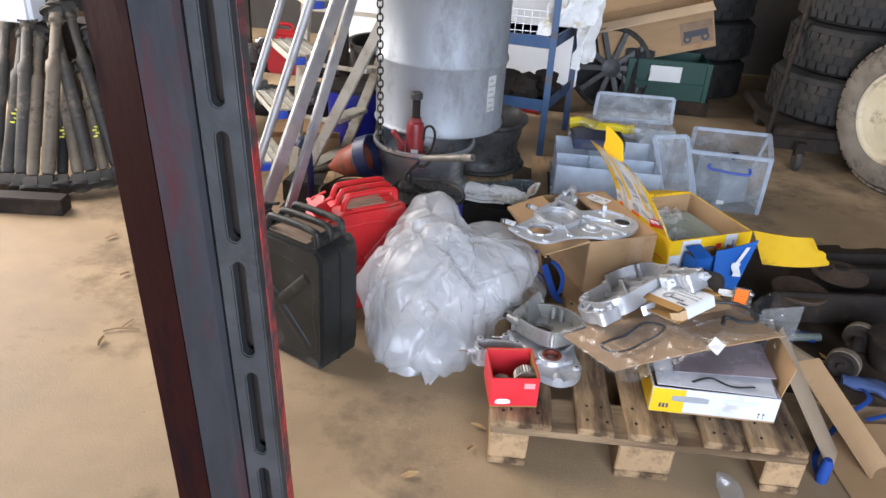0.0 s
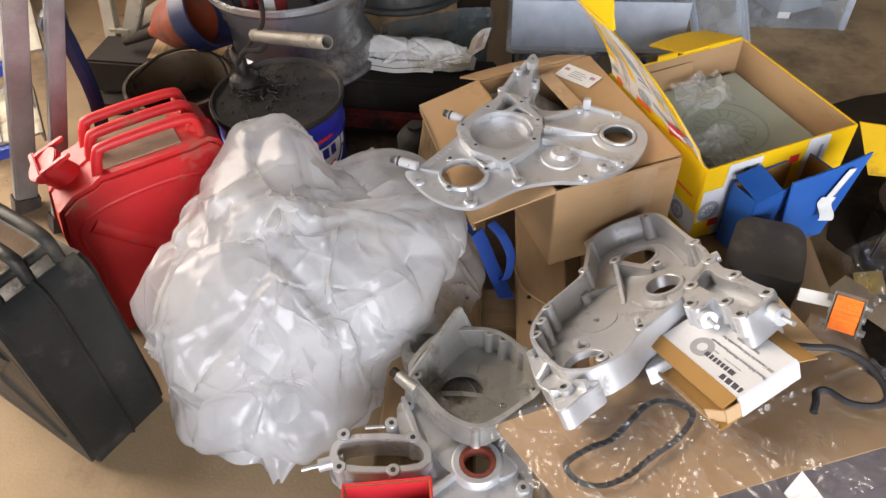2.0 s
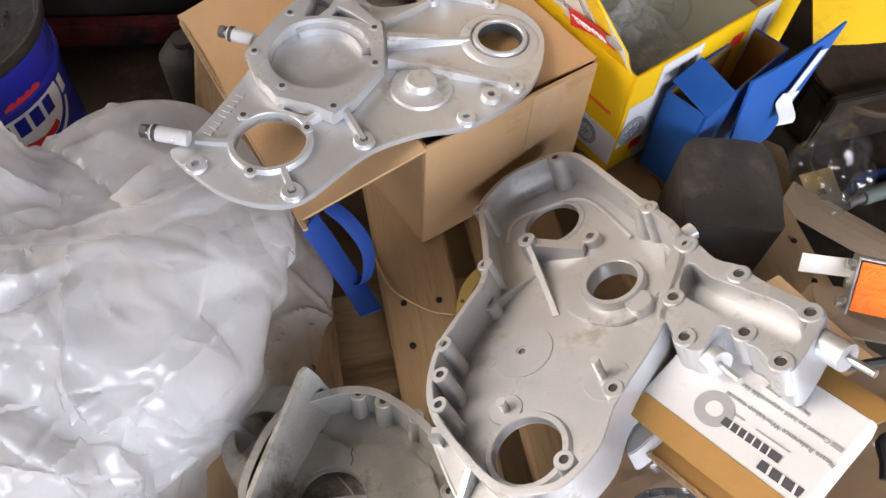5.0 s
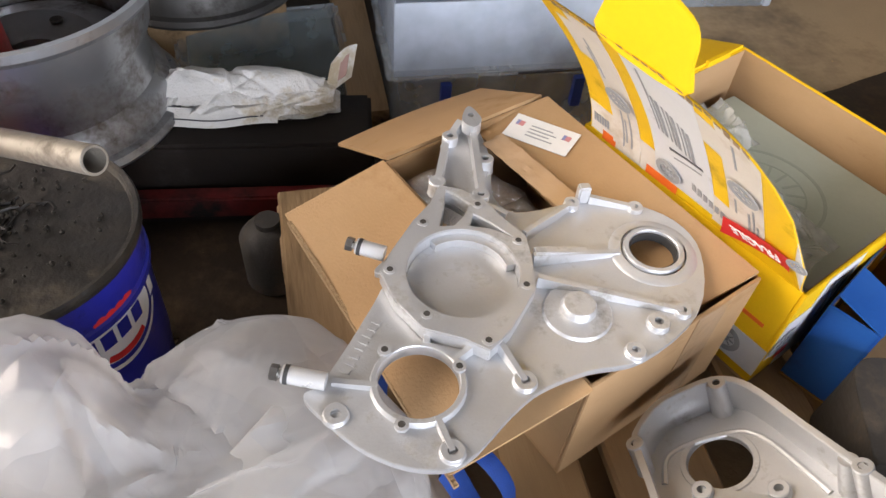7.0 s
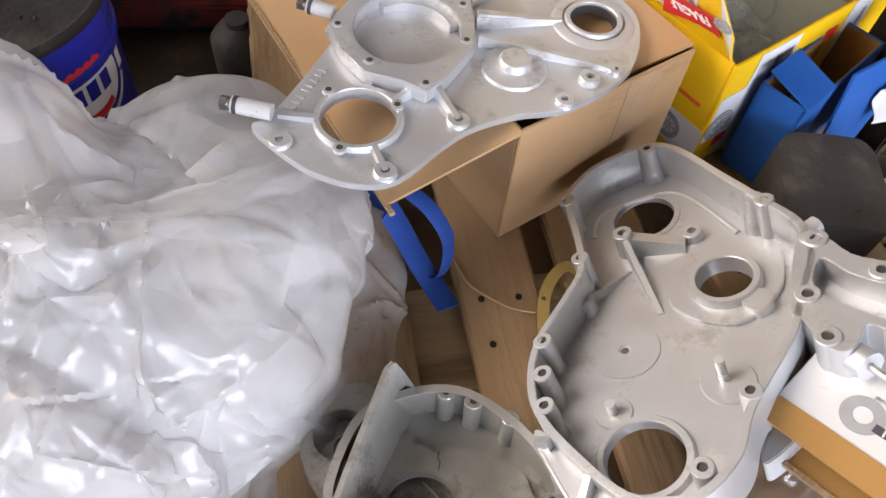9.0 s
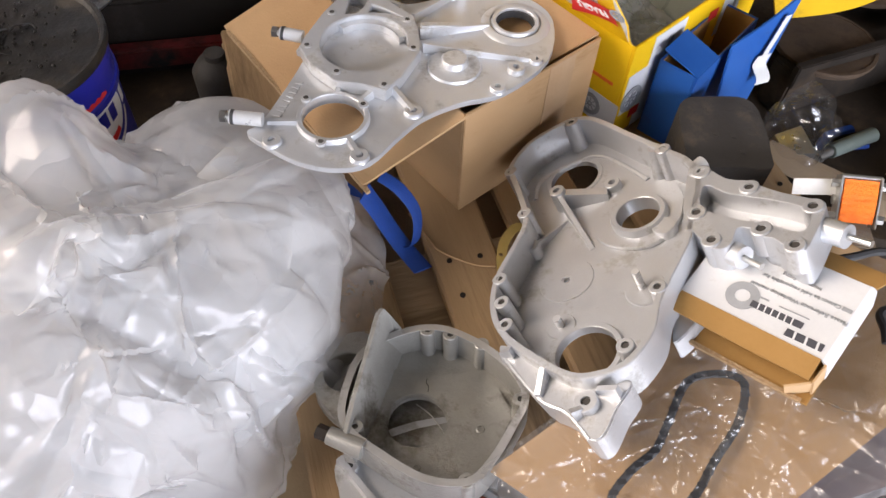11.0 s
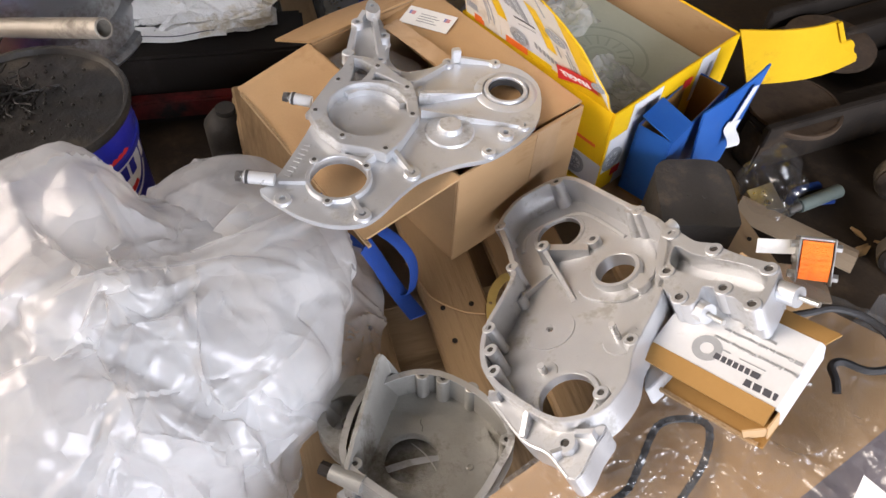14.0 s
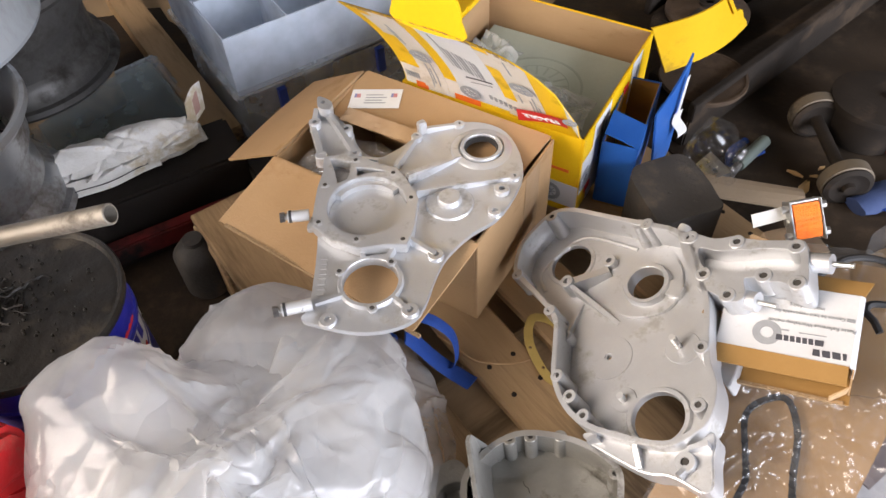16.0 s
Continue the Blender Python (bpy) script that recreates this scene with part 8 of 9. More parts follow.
def organiser_boxes():
    t = thing("organiser_box", 0.605, 2.895, 0.192, 2, "milky plastic organiser box with compartments and lid off", "storage box")
    L, W, H = 0.42, 0.38, 0.135
    for sx, sy, x, y in ((L, 0.003, 0, -W / 2), (L, 0.003, 0, W / 2), (0.003, W, -L / 2, 0), (0.003, W, L / 2, 0)):
        part("side", box(sx, sy, H, (x, y, 0)), "box_milky", t)
    part("base", box(L, W, 0.003), "box_milky", t)
    for x in (-0.07, 0.07):
        part("divider", box(0.003, W - 0.01, H - 0.01, (x, 0, 0.003)), "box_milky", t)
    part("divider", box(L - 0.01, 0.003, H - 0.01, (0, -0.02, 0.003)), "box_milky", t)
    for sx, sy, x, y in ((L + 0.03, 0.018, 0, -W / 2 - 0.005), (0.018, W, -L / 2 - 0.005, 0), (0.018, W, L / 2 + 0.005, 0)):
        part("rim", box(sx, sy, 0.012, (x, y, 0.0)), "box_clear", t, bevel=0.003)
    part("hinge_slot", box(0.12, 0.002, 0.004, (0.06, -W / 2 - 0.0165, 0.004)), "ink", t)
    b = thing("storage_box", 0.605, 2.895, 0, 2, "clear plastic storage box under the organiser", "storage box")
    for sx, sy, x, y in ((0.40, 0.003, 0, -0.175), (0.40, 0.003, 0, 0.175), (0.003, 0.35, -0.2, 0), (0.003, 0.35, 0.2, 0)):
        part("side", box(sx, sy, 0.178, (x, y, 0)), "box_clear", b)
    part("lid", box(0.43, 0.38, 0.012, (0, 0, 0.178)), "box_clear", b, bevel=0.004)
    for x in (-0.12, 0.12):
        part("clip", box(0.018, 0.012, 0.06, (x, -0.188, 0.11)), "blue_plastic", b, "blue plastic clip")
    c = thing("blue_tool_case", 0.57, 3.0, 0.329, 4, "blue plastic case lying on the organiser", "case")
    part("case_body", box(0.22, 0.16, 0.045), "navy", c, bevel=0.004)
    part("label", box(0.09, 0.001, 0.02, (-0.03, -0.081, 0.01)), "ink", c)
    d = thing("storage_box", 0.79, 3.6, 0.0, 3, "clear plastic box with raised lid behind the organiser", "storage box")
    for sx, sy, x, y in ((0.36, 0.003, 0, -0.13), (0.36, 0.003, 0, 0.13), (0.003, 0.26, -0.18, 0), (0.003, 0.26, 0.18, 0)):
        part("side", box(sx, sy, 0.28, (x, y, 0)), "box_clear", d)
    part("base", box(0.36, 0.26, 0.003), "box_clear", d)
    part("contents", rough_up(box(0.3, 0.2, 0.18, (0, 0, 0.004)), 0.02, 9), "sheet_grey2", d)
    part("lid", sheet((-0.2, 0.1, 0.25), (0.40, 0, 0), (0.02, 0.12, 0.1), 3, 3, 0.004), "box_clear", d)
    q = [Vector((-0.2, 0.1, 0.25)), Vector((0.2, 0.1, 0.25)), Vector((0.22, 0.22, 0.35)), Vector((-0.18, 0.22, 0.35))]
    for a, b in zip(q, q[1:] + q[:1]):
        part("lid_rim", bar(a, b, 0.018, 0.016), "box_milky", d, bevel=0.004)
    y = thing("work_glove", 0.62, 3.36, 0.28, 0, "bright yellow rubber gauntlet bundle on the boxes", "glove")
    part("gauntlet", rough_up(hose([(-0.16, 0.0, 0.03), (-0.10, 0.0, 0.035), (0.0, 0.01, 0.02), (0.14, 0.0, 0.03)], 0.035, 12, flat=0.7), 0.016, 14), "yellow_rubber", y, smooth=True)
    part("gauntlet", rough_up(hose([(-0.02, -0.16, -0.03), (0.06, -0.15, -0.025), (0.17, -0.14, -0.03)], 0.024, 12, flat=0.6), 0.01, 16), "yellow_rubber", y, smooth=True)
    part("plastic_collar", rough_up(hose([(-0.09, -0.02, 0.02), (-0.07, -0.02, 0.04), (-0.05, -0.02, 0.03)], 0.045, 12), 0.008, 20), "wrap", y, smooth=True)
    part("plastic_collar", rough_up(hose([(0.12, -0.02, 0.01), (0.15, -0.02, 0.03), (0.18, -0.02, 0.02)], 0.048, 12), 0.008, 20), "wrap", y, smooth=True)
    e = thing("crate_pack", 0.62, 3.34, 0.0, 0, "pale plastic-wrapped parts pack between boxes", "parts pack")
    part("pack", rough_up(box(0.34, 0.14, 0.25), 0.012, 10), "sheet_grey2", e)
    f = thing("clear_tray", 0.935, 3.02, 0.0, 0, "clear plastic tub lid leaning upright against tub", "plastic lid")
    lo, hi = [Vector((0.0, 0.02, 0.003)), Vector((0.145, 0.045, 0.003))], [Vector((-0.107, 0.118, 0.35)), Vector((0.04, 0.145, 0.36))]
    part("lid_panel", sheet(lo[0], lo[1] - lo[0], hi[0] - lo[0], 4, 6, 0.004), "box_clear", f)
    for a, b in ((lo[0], hi[0]), (lo[1], hi[1]), (hi[0], hi[1]), (lo[0], lo[1])):
        part("lid_edge", bar(a, b, 0.02, 0.018), "box_milky", f, bevel=0.004)



M["yellow_rubber"] = surf("yellow_rubber", (0.70, 0.55, 0.01), (0.8, 0.65, 0.02), 10, (0.4, 0.6), 0, 0.2, 60, (0.4, 0.3, 0.05), 0.2, 10)
organiser_boxes()


# ---- left side: cabinet, propshafts, racking ----
def cabinet():
    ang = math.degrees(math.atan2(3.33 - 3.03, -1.384 + 1.506))
    t = thing("metal_cabinet", -1.506, 3.035, 0, ang, "scuffed grey metal cabinet with worn label", "cabinet")
    part("carcass", box(0.34, 0.42, 0.69, (0.17, 0.21, 0.012)), "cabinet", t, bevel=0.006)
    part("door", box(0.325, 0.016, 0.655, (0.17, -0.009, 0.018)), "cabinet", t, bevel=0.004)
    part("top_panel", box(0.36, 0.45, 0.03, (0.17, 0.205, 0.703)), "sheet", t, bevel=0.004)
    part("dark_trim", box(0.33, 0.01, 0.022, (0.17, -0.014, 0.676)), "dark_steel", t)
    part("label", box(0.07, 0.002, 0.06, (0.265, -0.019, 0.585)), "paper", t, "worn white label")
    part("plinth", box(0.31, 0.4, 0.011, (0.17, 0.21, 0.001)), "dark_steel", t)
    for z in (0.16, 0.5):
        part("scuff", box(0.006, 0.002, 0.03, (0.09, -0.0182, z)), "ink", t)


cabinet()


def propshaft(foot, top, r, mat, label, marks=False):
    f, p = Vector(foot), Vector(top)
    t = thing("propshaft", f.x, f.y, f.z, 0, label, "propshaft", "propshafts leaning on the cabinet")
    t.matrix_basis = Matrix.Translation(f) @ (p - f).to_track_quat("Z", "Y").to_matrix().to_4x4()
    L = (p - f).length
    part("tube", lathe([(r * 0.75, 0.07), (r, 0.09), (r, L * 0.62), (r * 1.15, L * 0.63), (r * 1.15, L * 0.68), (r * 0.8, L * 0.7), (r * 0.8, L - 0.09), (r * 1.1, L - 0.08), (r * 1.1, L - 0.05), (0, L - 0.05)], 24), mat, t, smooth=True)
    for z, s in ((0.0, 1), (L, -1)):
        part("flange", lathe([(0.0, z), (0.046, z), (0.048, z + s * 0.004), (0.048, z + s * 0.012), (0.028, z + s * 0.016), (0, z + s * 0.018)], 24), "shaft", t, smooth=True)
        part("yoke", box(0.062, 0.016, 0.05, (0, 0.018, z + (0.012 if s > 0 else -0.062))), "shaft", t, bevel=0.004)
        part("yoke", box(0.062, 0.016, 0.05, (0, -0.018, z + (0.012 if s > 0 else -0.062))), "shaft", t, bevel=0.004)
        part("cross_pin", rod((-0.04, 0, z + s * 0.045), (0.04, 0, z + s * 0.045), 0.013, seg=12), "shaft", t, smooth=True)
    if marks:
        w = t.matrix_basis.inverted() @ Vector((0.4, 0.1, 1.38))
        a = math.atan2(w.y, w.x)
        for k in range(4):
            part("chalk_mark", box(0.004, 0.018, 0.007, (r + 0.001, 0, 0)), "chalk", t, "yellow chalk stroke", m=pose(0, 0, L * (0.36 + 0.025 * k), 0, 0, math.degrees(a) + (12 if k % 2 else -12)))


SH = [((-1.59, 2.57, 0.04), (-1.93, 2.96, 0.70), 0.028, "shaft", False), ((-1.75, 2.47, 0.04), (-1.90, 2.97, 0.72), 0.03, "shaft_pale", False), ((-1.52, 2.66, 0.04), (-1.87, 2.99, 0.74), 0.027, "shaft", False),
      ((-1.86, 2.45, 0.04), (-2.06, 2.98, 0.68), 0.028, "shaft", False), ((-1.63, 2.53, 0.04), (-1.95, 2.98, 0.52), 0.027, "shaft_pale", False), ((-1.55, 2.60, 0.04), (-1.84, 2.98, 0.46), 0.024, "shaft_pale", True), ((-1.49, 2.70, 0.04), (-1.78, 2.99, 0.62), 0.026, "shaft", False),
      ((-1.47, 2.82, 0.04), (-1.72, 3.02, 0.64), 0.025, "shaft", False), ((-1.42, 2.94, 0.04), (-1.66, 3.06, 0.66), 0.02, "shaft", False), ((-1.70, 2.50, 0.04), (-1.93, 2.99, 0.46), 0.024, "black_can", True),
      ((-1.80, 2.44, 0.04), (-2.02, 2.98, 0.60), 0.026, "shaft_pale", False), ((-1.92, 2.44, 0.04), (-2.1, 3.0, 0.62), 0.03, "shaft", True), ((-2.02, 2.5, 0.04), (-2.22, 3.05, 0.66), 0.026, "shaft", False)]
for foot, top, r, mat, mk in SH:
    propshaft(foot, top, r, mat, "greasy steel propshaft leaning against grey cabinet" if mat == "shaft" else "black propshaft with yellow chalk marks" if mat == "black_can" else "pale worn steel propshaft leaning on others", mk)


def left_side():
    w = thing("timber_baulk", -1.76, 2.345, 0, 9, "dark square timber baulk on the floor", "timber")
    part("baulk", rough_up(box(0.33, 0.085, 0.07), 0.002, 10), "dark_steel", w, bevel=0.004)
    p = thing("propshaft_rest", -2.05, 3.08, 0, 0, "grey steel bin behind the propshafts", "steel bin")
    part("bin", box(0.5, 0.12, 0.62), "dark_steel", p, bevel=0.004)
    part("bin_lip", box(0.52, 0.14, 0.02, (0, 0, 0.62)), "dark_steel", p)
    part("bin_rib", box(0.5, 0.008, 0.03, (0, -0.064, 0.3)), "dark_steel", p)
    j = thing("plastic_jug", -2.1, 2.78, 0.665, 0, "white plastic jug on top of the shafts", "jug")
    part("jug_body", box(0.2, 0.14, 0.16, (0, 0.2, -0.03)), "sheet", j, bevel=0.02)
    r = thing("racking", -1.36, 3.52, 0, 0, "grey slotted-angle racking loaded with greasy parts", "racking")
    for x, y, m in ((-0.09, 0.0, "ladder_old"), (0.62, 0.05, "dark_steel"), (-0.09, 0.5, "dark_steel")):
        part("upright", box(0.045, 0.03, 1.9, (x, y, 0)), m, r)
    for i in range(26):
        part("slot", box(0.012, 0.003, 0.02, (-0.09, -0.0165, 0.06 + 0.05 * i)), "hole", r)
    part("orange_upright", box(0.025, 0.025, 1.9, (-0.15, -0.03, 0)), "rust_orange", r, "flaking orange-red paint", m=pose(0, 0, 0, 0, -1.5, 0))
    for z in (0.12, 0.36, 0.95):
        part("shelf", box(0.75, 0.52, 0.025, (0.27, 0.25, z)), "dark_steel", r)
    rnd = random.Random(3)
    for i in range(26):
        z = 0.386 if i < 18 else 0.146
        q = thing("greasy_part", -1.36 + rnd.uniform(0.0, 0.42), 3.58 + rnd.uniform(0, 0.3), z, rnd.uniform(0, 180), "greasy metal gearbox part on racking", "machine part", "greasy parts on racking")
        s = rnd.uniform(0.03, 0.06)
        if i % 3 == 0:
            part("gear", plate([((s if k % 2 else s * 0.86) * math.cos(k * math.pi / 14), (s if k % 2 else s * 0.86) * math.sin(k * math.pi / 14)) for k in range(28)], 0, s * 0.6, [circle(0, 0, s * 0.4, 14)]), "steel", q, m=pose(0, 0, s, 70, 0, 0))
        elif i % 3 == 1:
            part("housing", lathe([(s, 0), (s * 1.1, s * 0.2), (s * 0.7, s), (s * 0.5, s * 1.6), (0, s * 1.7)], 18), "shaft", q, smooth=True)
        else:
            part("casting", rough_up(box(s * 2, s * 1.3, s * 1.2), s * 0.3, 20), "alu_old", q, bevel=0.004)
    c = thing("red_container", -1.03, 3.48, 0.386, 8, "red plastic container on racking", "container")
    part("container_body", box(0.15, 0.14, 0.2), "red_can", c, bevel=0.012)
    part("handle", hose([(-0.05, 0, 0.2), (-0.04, 0, 0.235), (0.04, 0, 0.235), (0.05, 0, 0.2)], 0.009, 8), "red_can", c, smooth=True)
    k = thing("cardboard_box", -0.86, 3.3, 0.0, 15, "flattened dusty cardboard box behind ladders", "cardboard box")
    part("box_body", box(0.34, 0.3, 0.16), "card", k, bevel=0.004)
    part("box_lid", sheet((-0.17, -0.15, 0.16), (0.34, 0, 0), (0, -0.1, 0.06), 3, 3, 0.004), "card", k)
    b = thing("black_tub", -0.5, 3.75, 0.0, 0, "black plastic tub behind the drum", "tub")
    part("tub_body", lathe([(0.2, 0), (0.25, 0.5), (0.265, 0.505), (0.265, 0.53), (0.24, 0.53), (0.19, 0.02)], 40), "black_rubber", b, smooth=True)


M["rust_orange"] = surf("orange_red_paint", (0.34, 0.09, 0.04), (0.42, 0.12, 0.055), 8, (0.5, 0.7), 0, 0.2, 70, (0.16, 0.1, 0.07), 0.3, 9)
left_side()


# ---- back: blue trolley, white sheet, wheel, crate, tyres ----
def blue_trolley():
    t = thing("blue_trolley", 0, 0, 0, 0, "blue steel trolley shelf holding oily parts", "trolley")
    legs = [(0.325, 3.71), (0.455, 4.21), (-0.15, 3.78), (-0.05, 4.25)]
    for x, y in legs:
        part("leg", box(0.035, 0.035, 1.02, (x, y, 0)), "blue_steel", t, bevel=0.003)
    for z in (0.27, 0.60, 0.98):
        bm = mesh_of([(-0.15, 3.78, z), (0.325, 3.71, z), (0.455, 4.21, z), (-0.05, 4.25, z)], [(0, 1, 2, 3)])
        bmesh.ops.solidify(bm, geom=list(bm.faces), thickness=0.01)
        part("shelf", bm, "blue_steel", t)
        for (ax, ay), (bx, by) in (((-0.15, 3.78), (0.325, 3.71)), ((0.325, 3.71), (0.455, 4.21))):
            part("shelf_lip", bar((ax, ay, z + 0.005), (bx, by, z + 0.005), 0.008, 0.06), "blue_steel", t)
    rnd = random.Random(6)
    for i in range(6):
        q = thing("oily_casting", 0.05 + 0.075 * i * 0.7, 3.86 + 0.05 * (i % 3), 0.281, 40 * i, "oily black casting on the blue trolley", "machine part", "castings on the trolley")
        s = 0.05 + 0.02 * (i % 2)
        part("casting", rough_up(lathe([(s, 0), (s * 1.2, s * 0.5), (s * 0.8, s), (s * 0.9, s * 1.5), (s * 0.3, s * 1.7), (0, s * 1.7)], 16), 0.02, 16), "dark_steel", q, smooth=True)
        part("lug", rough_up(box(s * 2.4, s * 0.8, s * 0.7), 0.01, 20), "dark_steel", q)
    b = thing("wire_basket", 0.12, 3.9, 0.611, 0, "white wire basket on the trolley shelf", "basket")
    for k in range(9):
        part("wire", rod((-0.16 + 0.04 * k, -0.14, 0.0), (-0.16 + 0.04 * k, -0.14, 0.14), 0.0025, seg=6), "sheet", b)
    for k in range(5):
        part("wire", rod((-0.17, -0.14, 0.035 * k), (0.17, -0.14, 0.035 * k), 0.0025, seg=6), "sheet", b)
        part("wire", rod((0.17, -0.14, 0.035 * k), (0.17, 0.14, 0.035 * k), 0.0025, seg=6), "sheet", b)
    c = thing("hanging_cloth", 0.40, 3.9, 0.62, 0, "crumpled off-white cloth hanging over the trolley", "cloth")
    def fold(s, u):
        return (0.03 * math.sin(8 * s) + 0.02 * noise.noise(Vector((5 * s, 4 * u, 0))), 0.03 * noise.noise(Vector((6 * s, 5 * u, 3))), 0.03 * noise.noise(Vector((4 * s, 4 * u, 7))))
    part("cloth_sheet", sheet((-0.17, -0.18, 0.02), (0.26, 0.1, 0.05), (0.08, 0.1, 0.25), 26, 16, 0.003, fold), "cloth", c, smooth=True)
    part("cloth_sheet", sheet((0.03, -0.08, -0.16), (0.09, 0.2, 0.0), (0.02, 0.0, 0.34), 20, 20, 0.003, fold), "cloth", c, smooth=True)
    r = thing("red_bottle", 0.2, 4.35, 0.0, 0, "red plastic bottle with blue cap under the trolley", "bottle")
    part("bottle_body", rod((-0.06, 0, 0.1), (0.1, -0.06, 0.1), 0.055, 0.05), "red_can", r, smooth=True)
    part("cap", rod((0.1, -0.06, 0.1), (0.13, -0.07, 0.1), 0.04), "cap_blue", r, "pale blue cap", smooth=True)
    w = thing("polycarbonate_sheet", 0, 0, 0, 0, "tall white plastic panel leaning behind the trolley", "panel")
    part("panel", box(1.5, 0.03, 1.3, (-0.25, 4.62, 0.16)), "sheet", w, bevel=0.004)
    part("panel_foot", box(1.4, 0.1, 0.16, (-0.25, 4.62, 0.0)), "dark_steel", w)


M["cap_blue"] = surf("pale_blue_cap", (0.1, 0.35, 0.5), (0.15, 0.42, 0.56), 10, (0.4, 0.5), 0, 0)
blue_trolley()


def tyre(x, y, z, R, w, mat, label, rim=None, rx=0.0, ry=0.0, rz=0.0, lugs=40):
    t = thing("tyre", x, y, z, rz, label, "tyre", rx=rx, ry=ry)
    k = R * 0.62
    part("carcass", lathe([(k, 0.03 * w), (k * 1.06, 0.0), (R * 0.80, 0.0), (R * 0.91, 0.05 * w), (R * 0.963, 0.17 * w), (R * 0.975, 0.27 * w), (R * 0.98, 0.5 * w), (R * 0.975, 0.73 * w), (R * 0.963, 0.83 * w), (R * 0.91, 0.95 * w), (R * 0.80, w), (k * 1.06, w), (k, 0.97 * w), (k, 0.8 * w), (R * 0.86, 0.7 * w), (R * 0.86, 0.3 * w), (k, 0.2 * w)], 64, closed=True), mat, t, smooth=True)
    bm = bmesh.new()
    for i in range(lugs):
        a = 2 * math.pi * i / lugs
        for row, off in ((0.22, 0.0), (0.41, 0.5), (0.59, 0.0), (0.78, 0.5)):
            aa = a + off * 2 * math.pi / lugs
            box(R * 0.03, 2 * math.pi * R / lugs * 0.78, w * 0.17, (0, 0, 0), bm, Matrix.Translation((R * 0.972 * math.cos(aa), R * 0.972 * math.sin(aa), row * w - 0.1 * w)) @ Matrix.Rotation(aa, 4, "Z"))
    tagged(part("tread", bm, mat, t), kind="stuff")
    if rim:
        disc = part("rim", lathe([(k * 1.02, 0.85 * w), (k, 0.93 * w), (k * 0.94, 0.93 * w), (k * 0.86, 0.7 * w), (k * 0.55, 0.62 * w), (k * 0.4, 0.72 * w), (k * 0.3, 0.74 * w), (k * 0.26, 0.6 * w), (0, 0.6 * w)], 56), rim, t, "cream-painted steel wheel", smooth=True)
        for i in range(5):
            a = 2 * math.pi * i / 5
            part("stud_hole", lathe([(0.016, 0), (0.016, 0.004), (0, 0.004)], 14, m=Matrix.Translation((k * 0.56 * math.cos(a), k * 0.56 * math.sin(a), 0.622 * w))), "hole", disc)
    return t


tyre(2.02, 4.42, 0.205, 0.40, 0.262, "tyre", "dusty off-road tyre at the bottom of stack")
tyre(2.05, 4.44, 0.467, 0.385, 0.262, "tyre", "dusty off-road tyre in the middle of stack", rz=11)
tyre(2.06, 4.45, 0.729, 0.375, 0.25, "tyre", "dusty off-road tyre upper in the stack", rz=23)
tyre(2.05, 4.43, 0.979, 0.38, 0.25, "tyre", "dusty off-road tyre on top of stack", rz=37)
tyre(2.25, 3.80, 0.395, 0.385, 0.24, "tyre_mud", "muddy off-road tyre on cream steel wheel standing upright", "cream", rx=90, rz=-62)
for x, y, z, rz in ((1.35, 5.55, 0.0, 0), (1.37, 5.56, 0.27, 20), (1.33, 5.54, 0.54, 50), (2.6, 5.5, 0.0, 10), (2.62, 5.48, 0.27, 33), (2.6, 5.5, 0.54, 70)):
    tyre(x, y, z, 0.37, 0.265, "tyre", "black tyre stacked against the dark back wall", rz=rz, lugs=24)


def tyre_trolley():
    t = thing("flat_trolley", 2.0, 4.36, 0, 0, "black steel flat trolley on castors under tyres", "trolley")
    part("deck", box(0.86, 0.82, 0.05, (0.02, 0.04, 0.153)), "dark_steel", t, bevel=0.006)
    part("front_beam", bar((-0.42, -0.38, 0.135), (0.45, -0.38, 0.135), 0.05, 0.07), "dark_steel", t, bevel=0.004)
    for x, y in ((-0.28, -0.45), (0.36, -0.33), (-0.3, 0.4), (0.36, 0.4)):
        part("castor_fork", box(0.05, 0.05, 0.07, (x, y, 0.09)), "dark_steel", t)
        part("castor_wheel", lathe([(0.02, -0.016), (0.05, -0.016), (0.054, -0.01), (0.054, 0.01), (0.05, 0.016), (0.02, 0.016)], 24, m=Matrix.Translation((x, y, 0.055)) @ Matrix.Rotation(radians(90), 4, "Y")), "black_rubber", t, smooth=True)
    part("pull_bar", rod((-0.43, -0.33, 0.16), (-0.2, 0.25, 1.35), 0.014), "dark_steel", t, "leaning steel pull bar", smooth=True)


tyre_trolley()


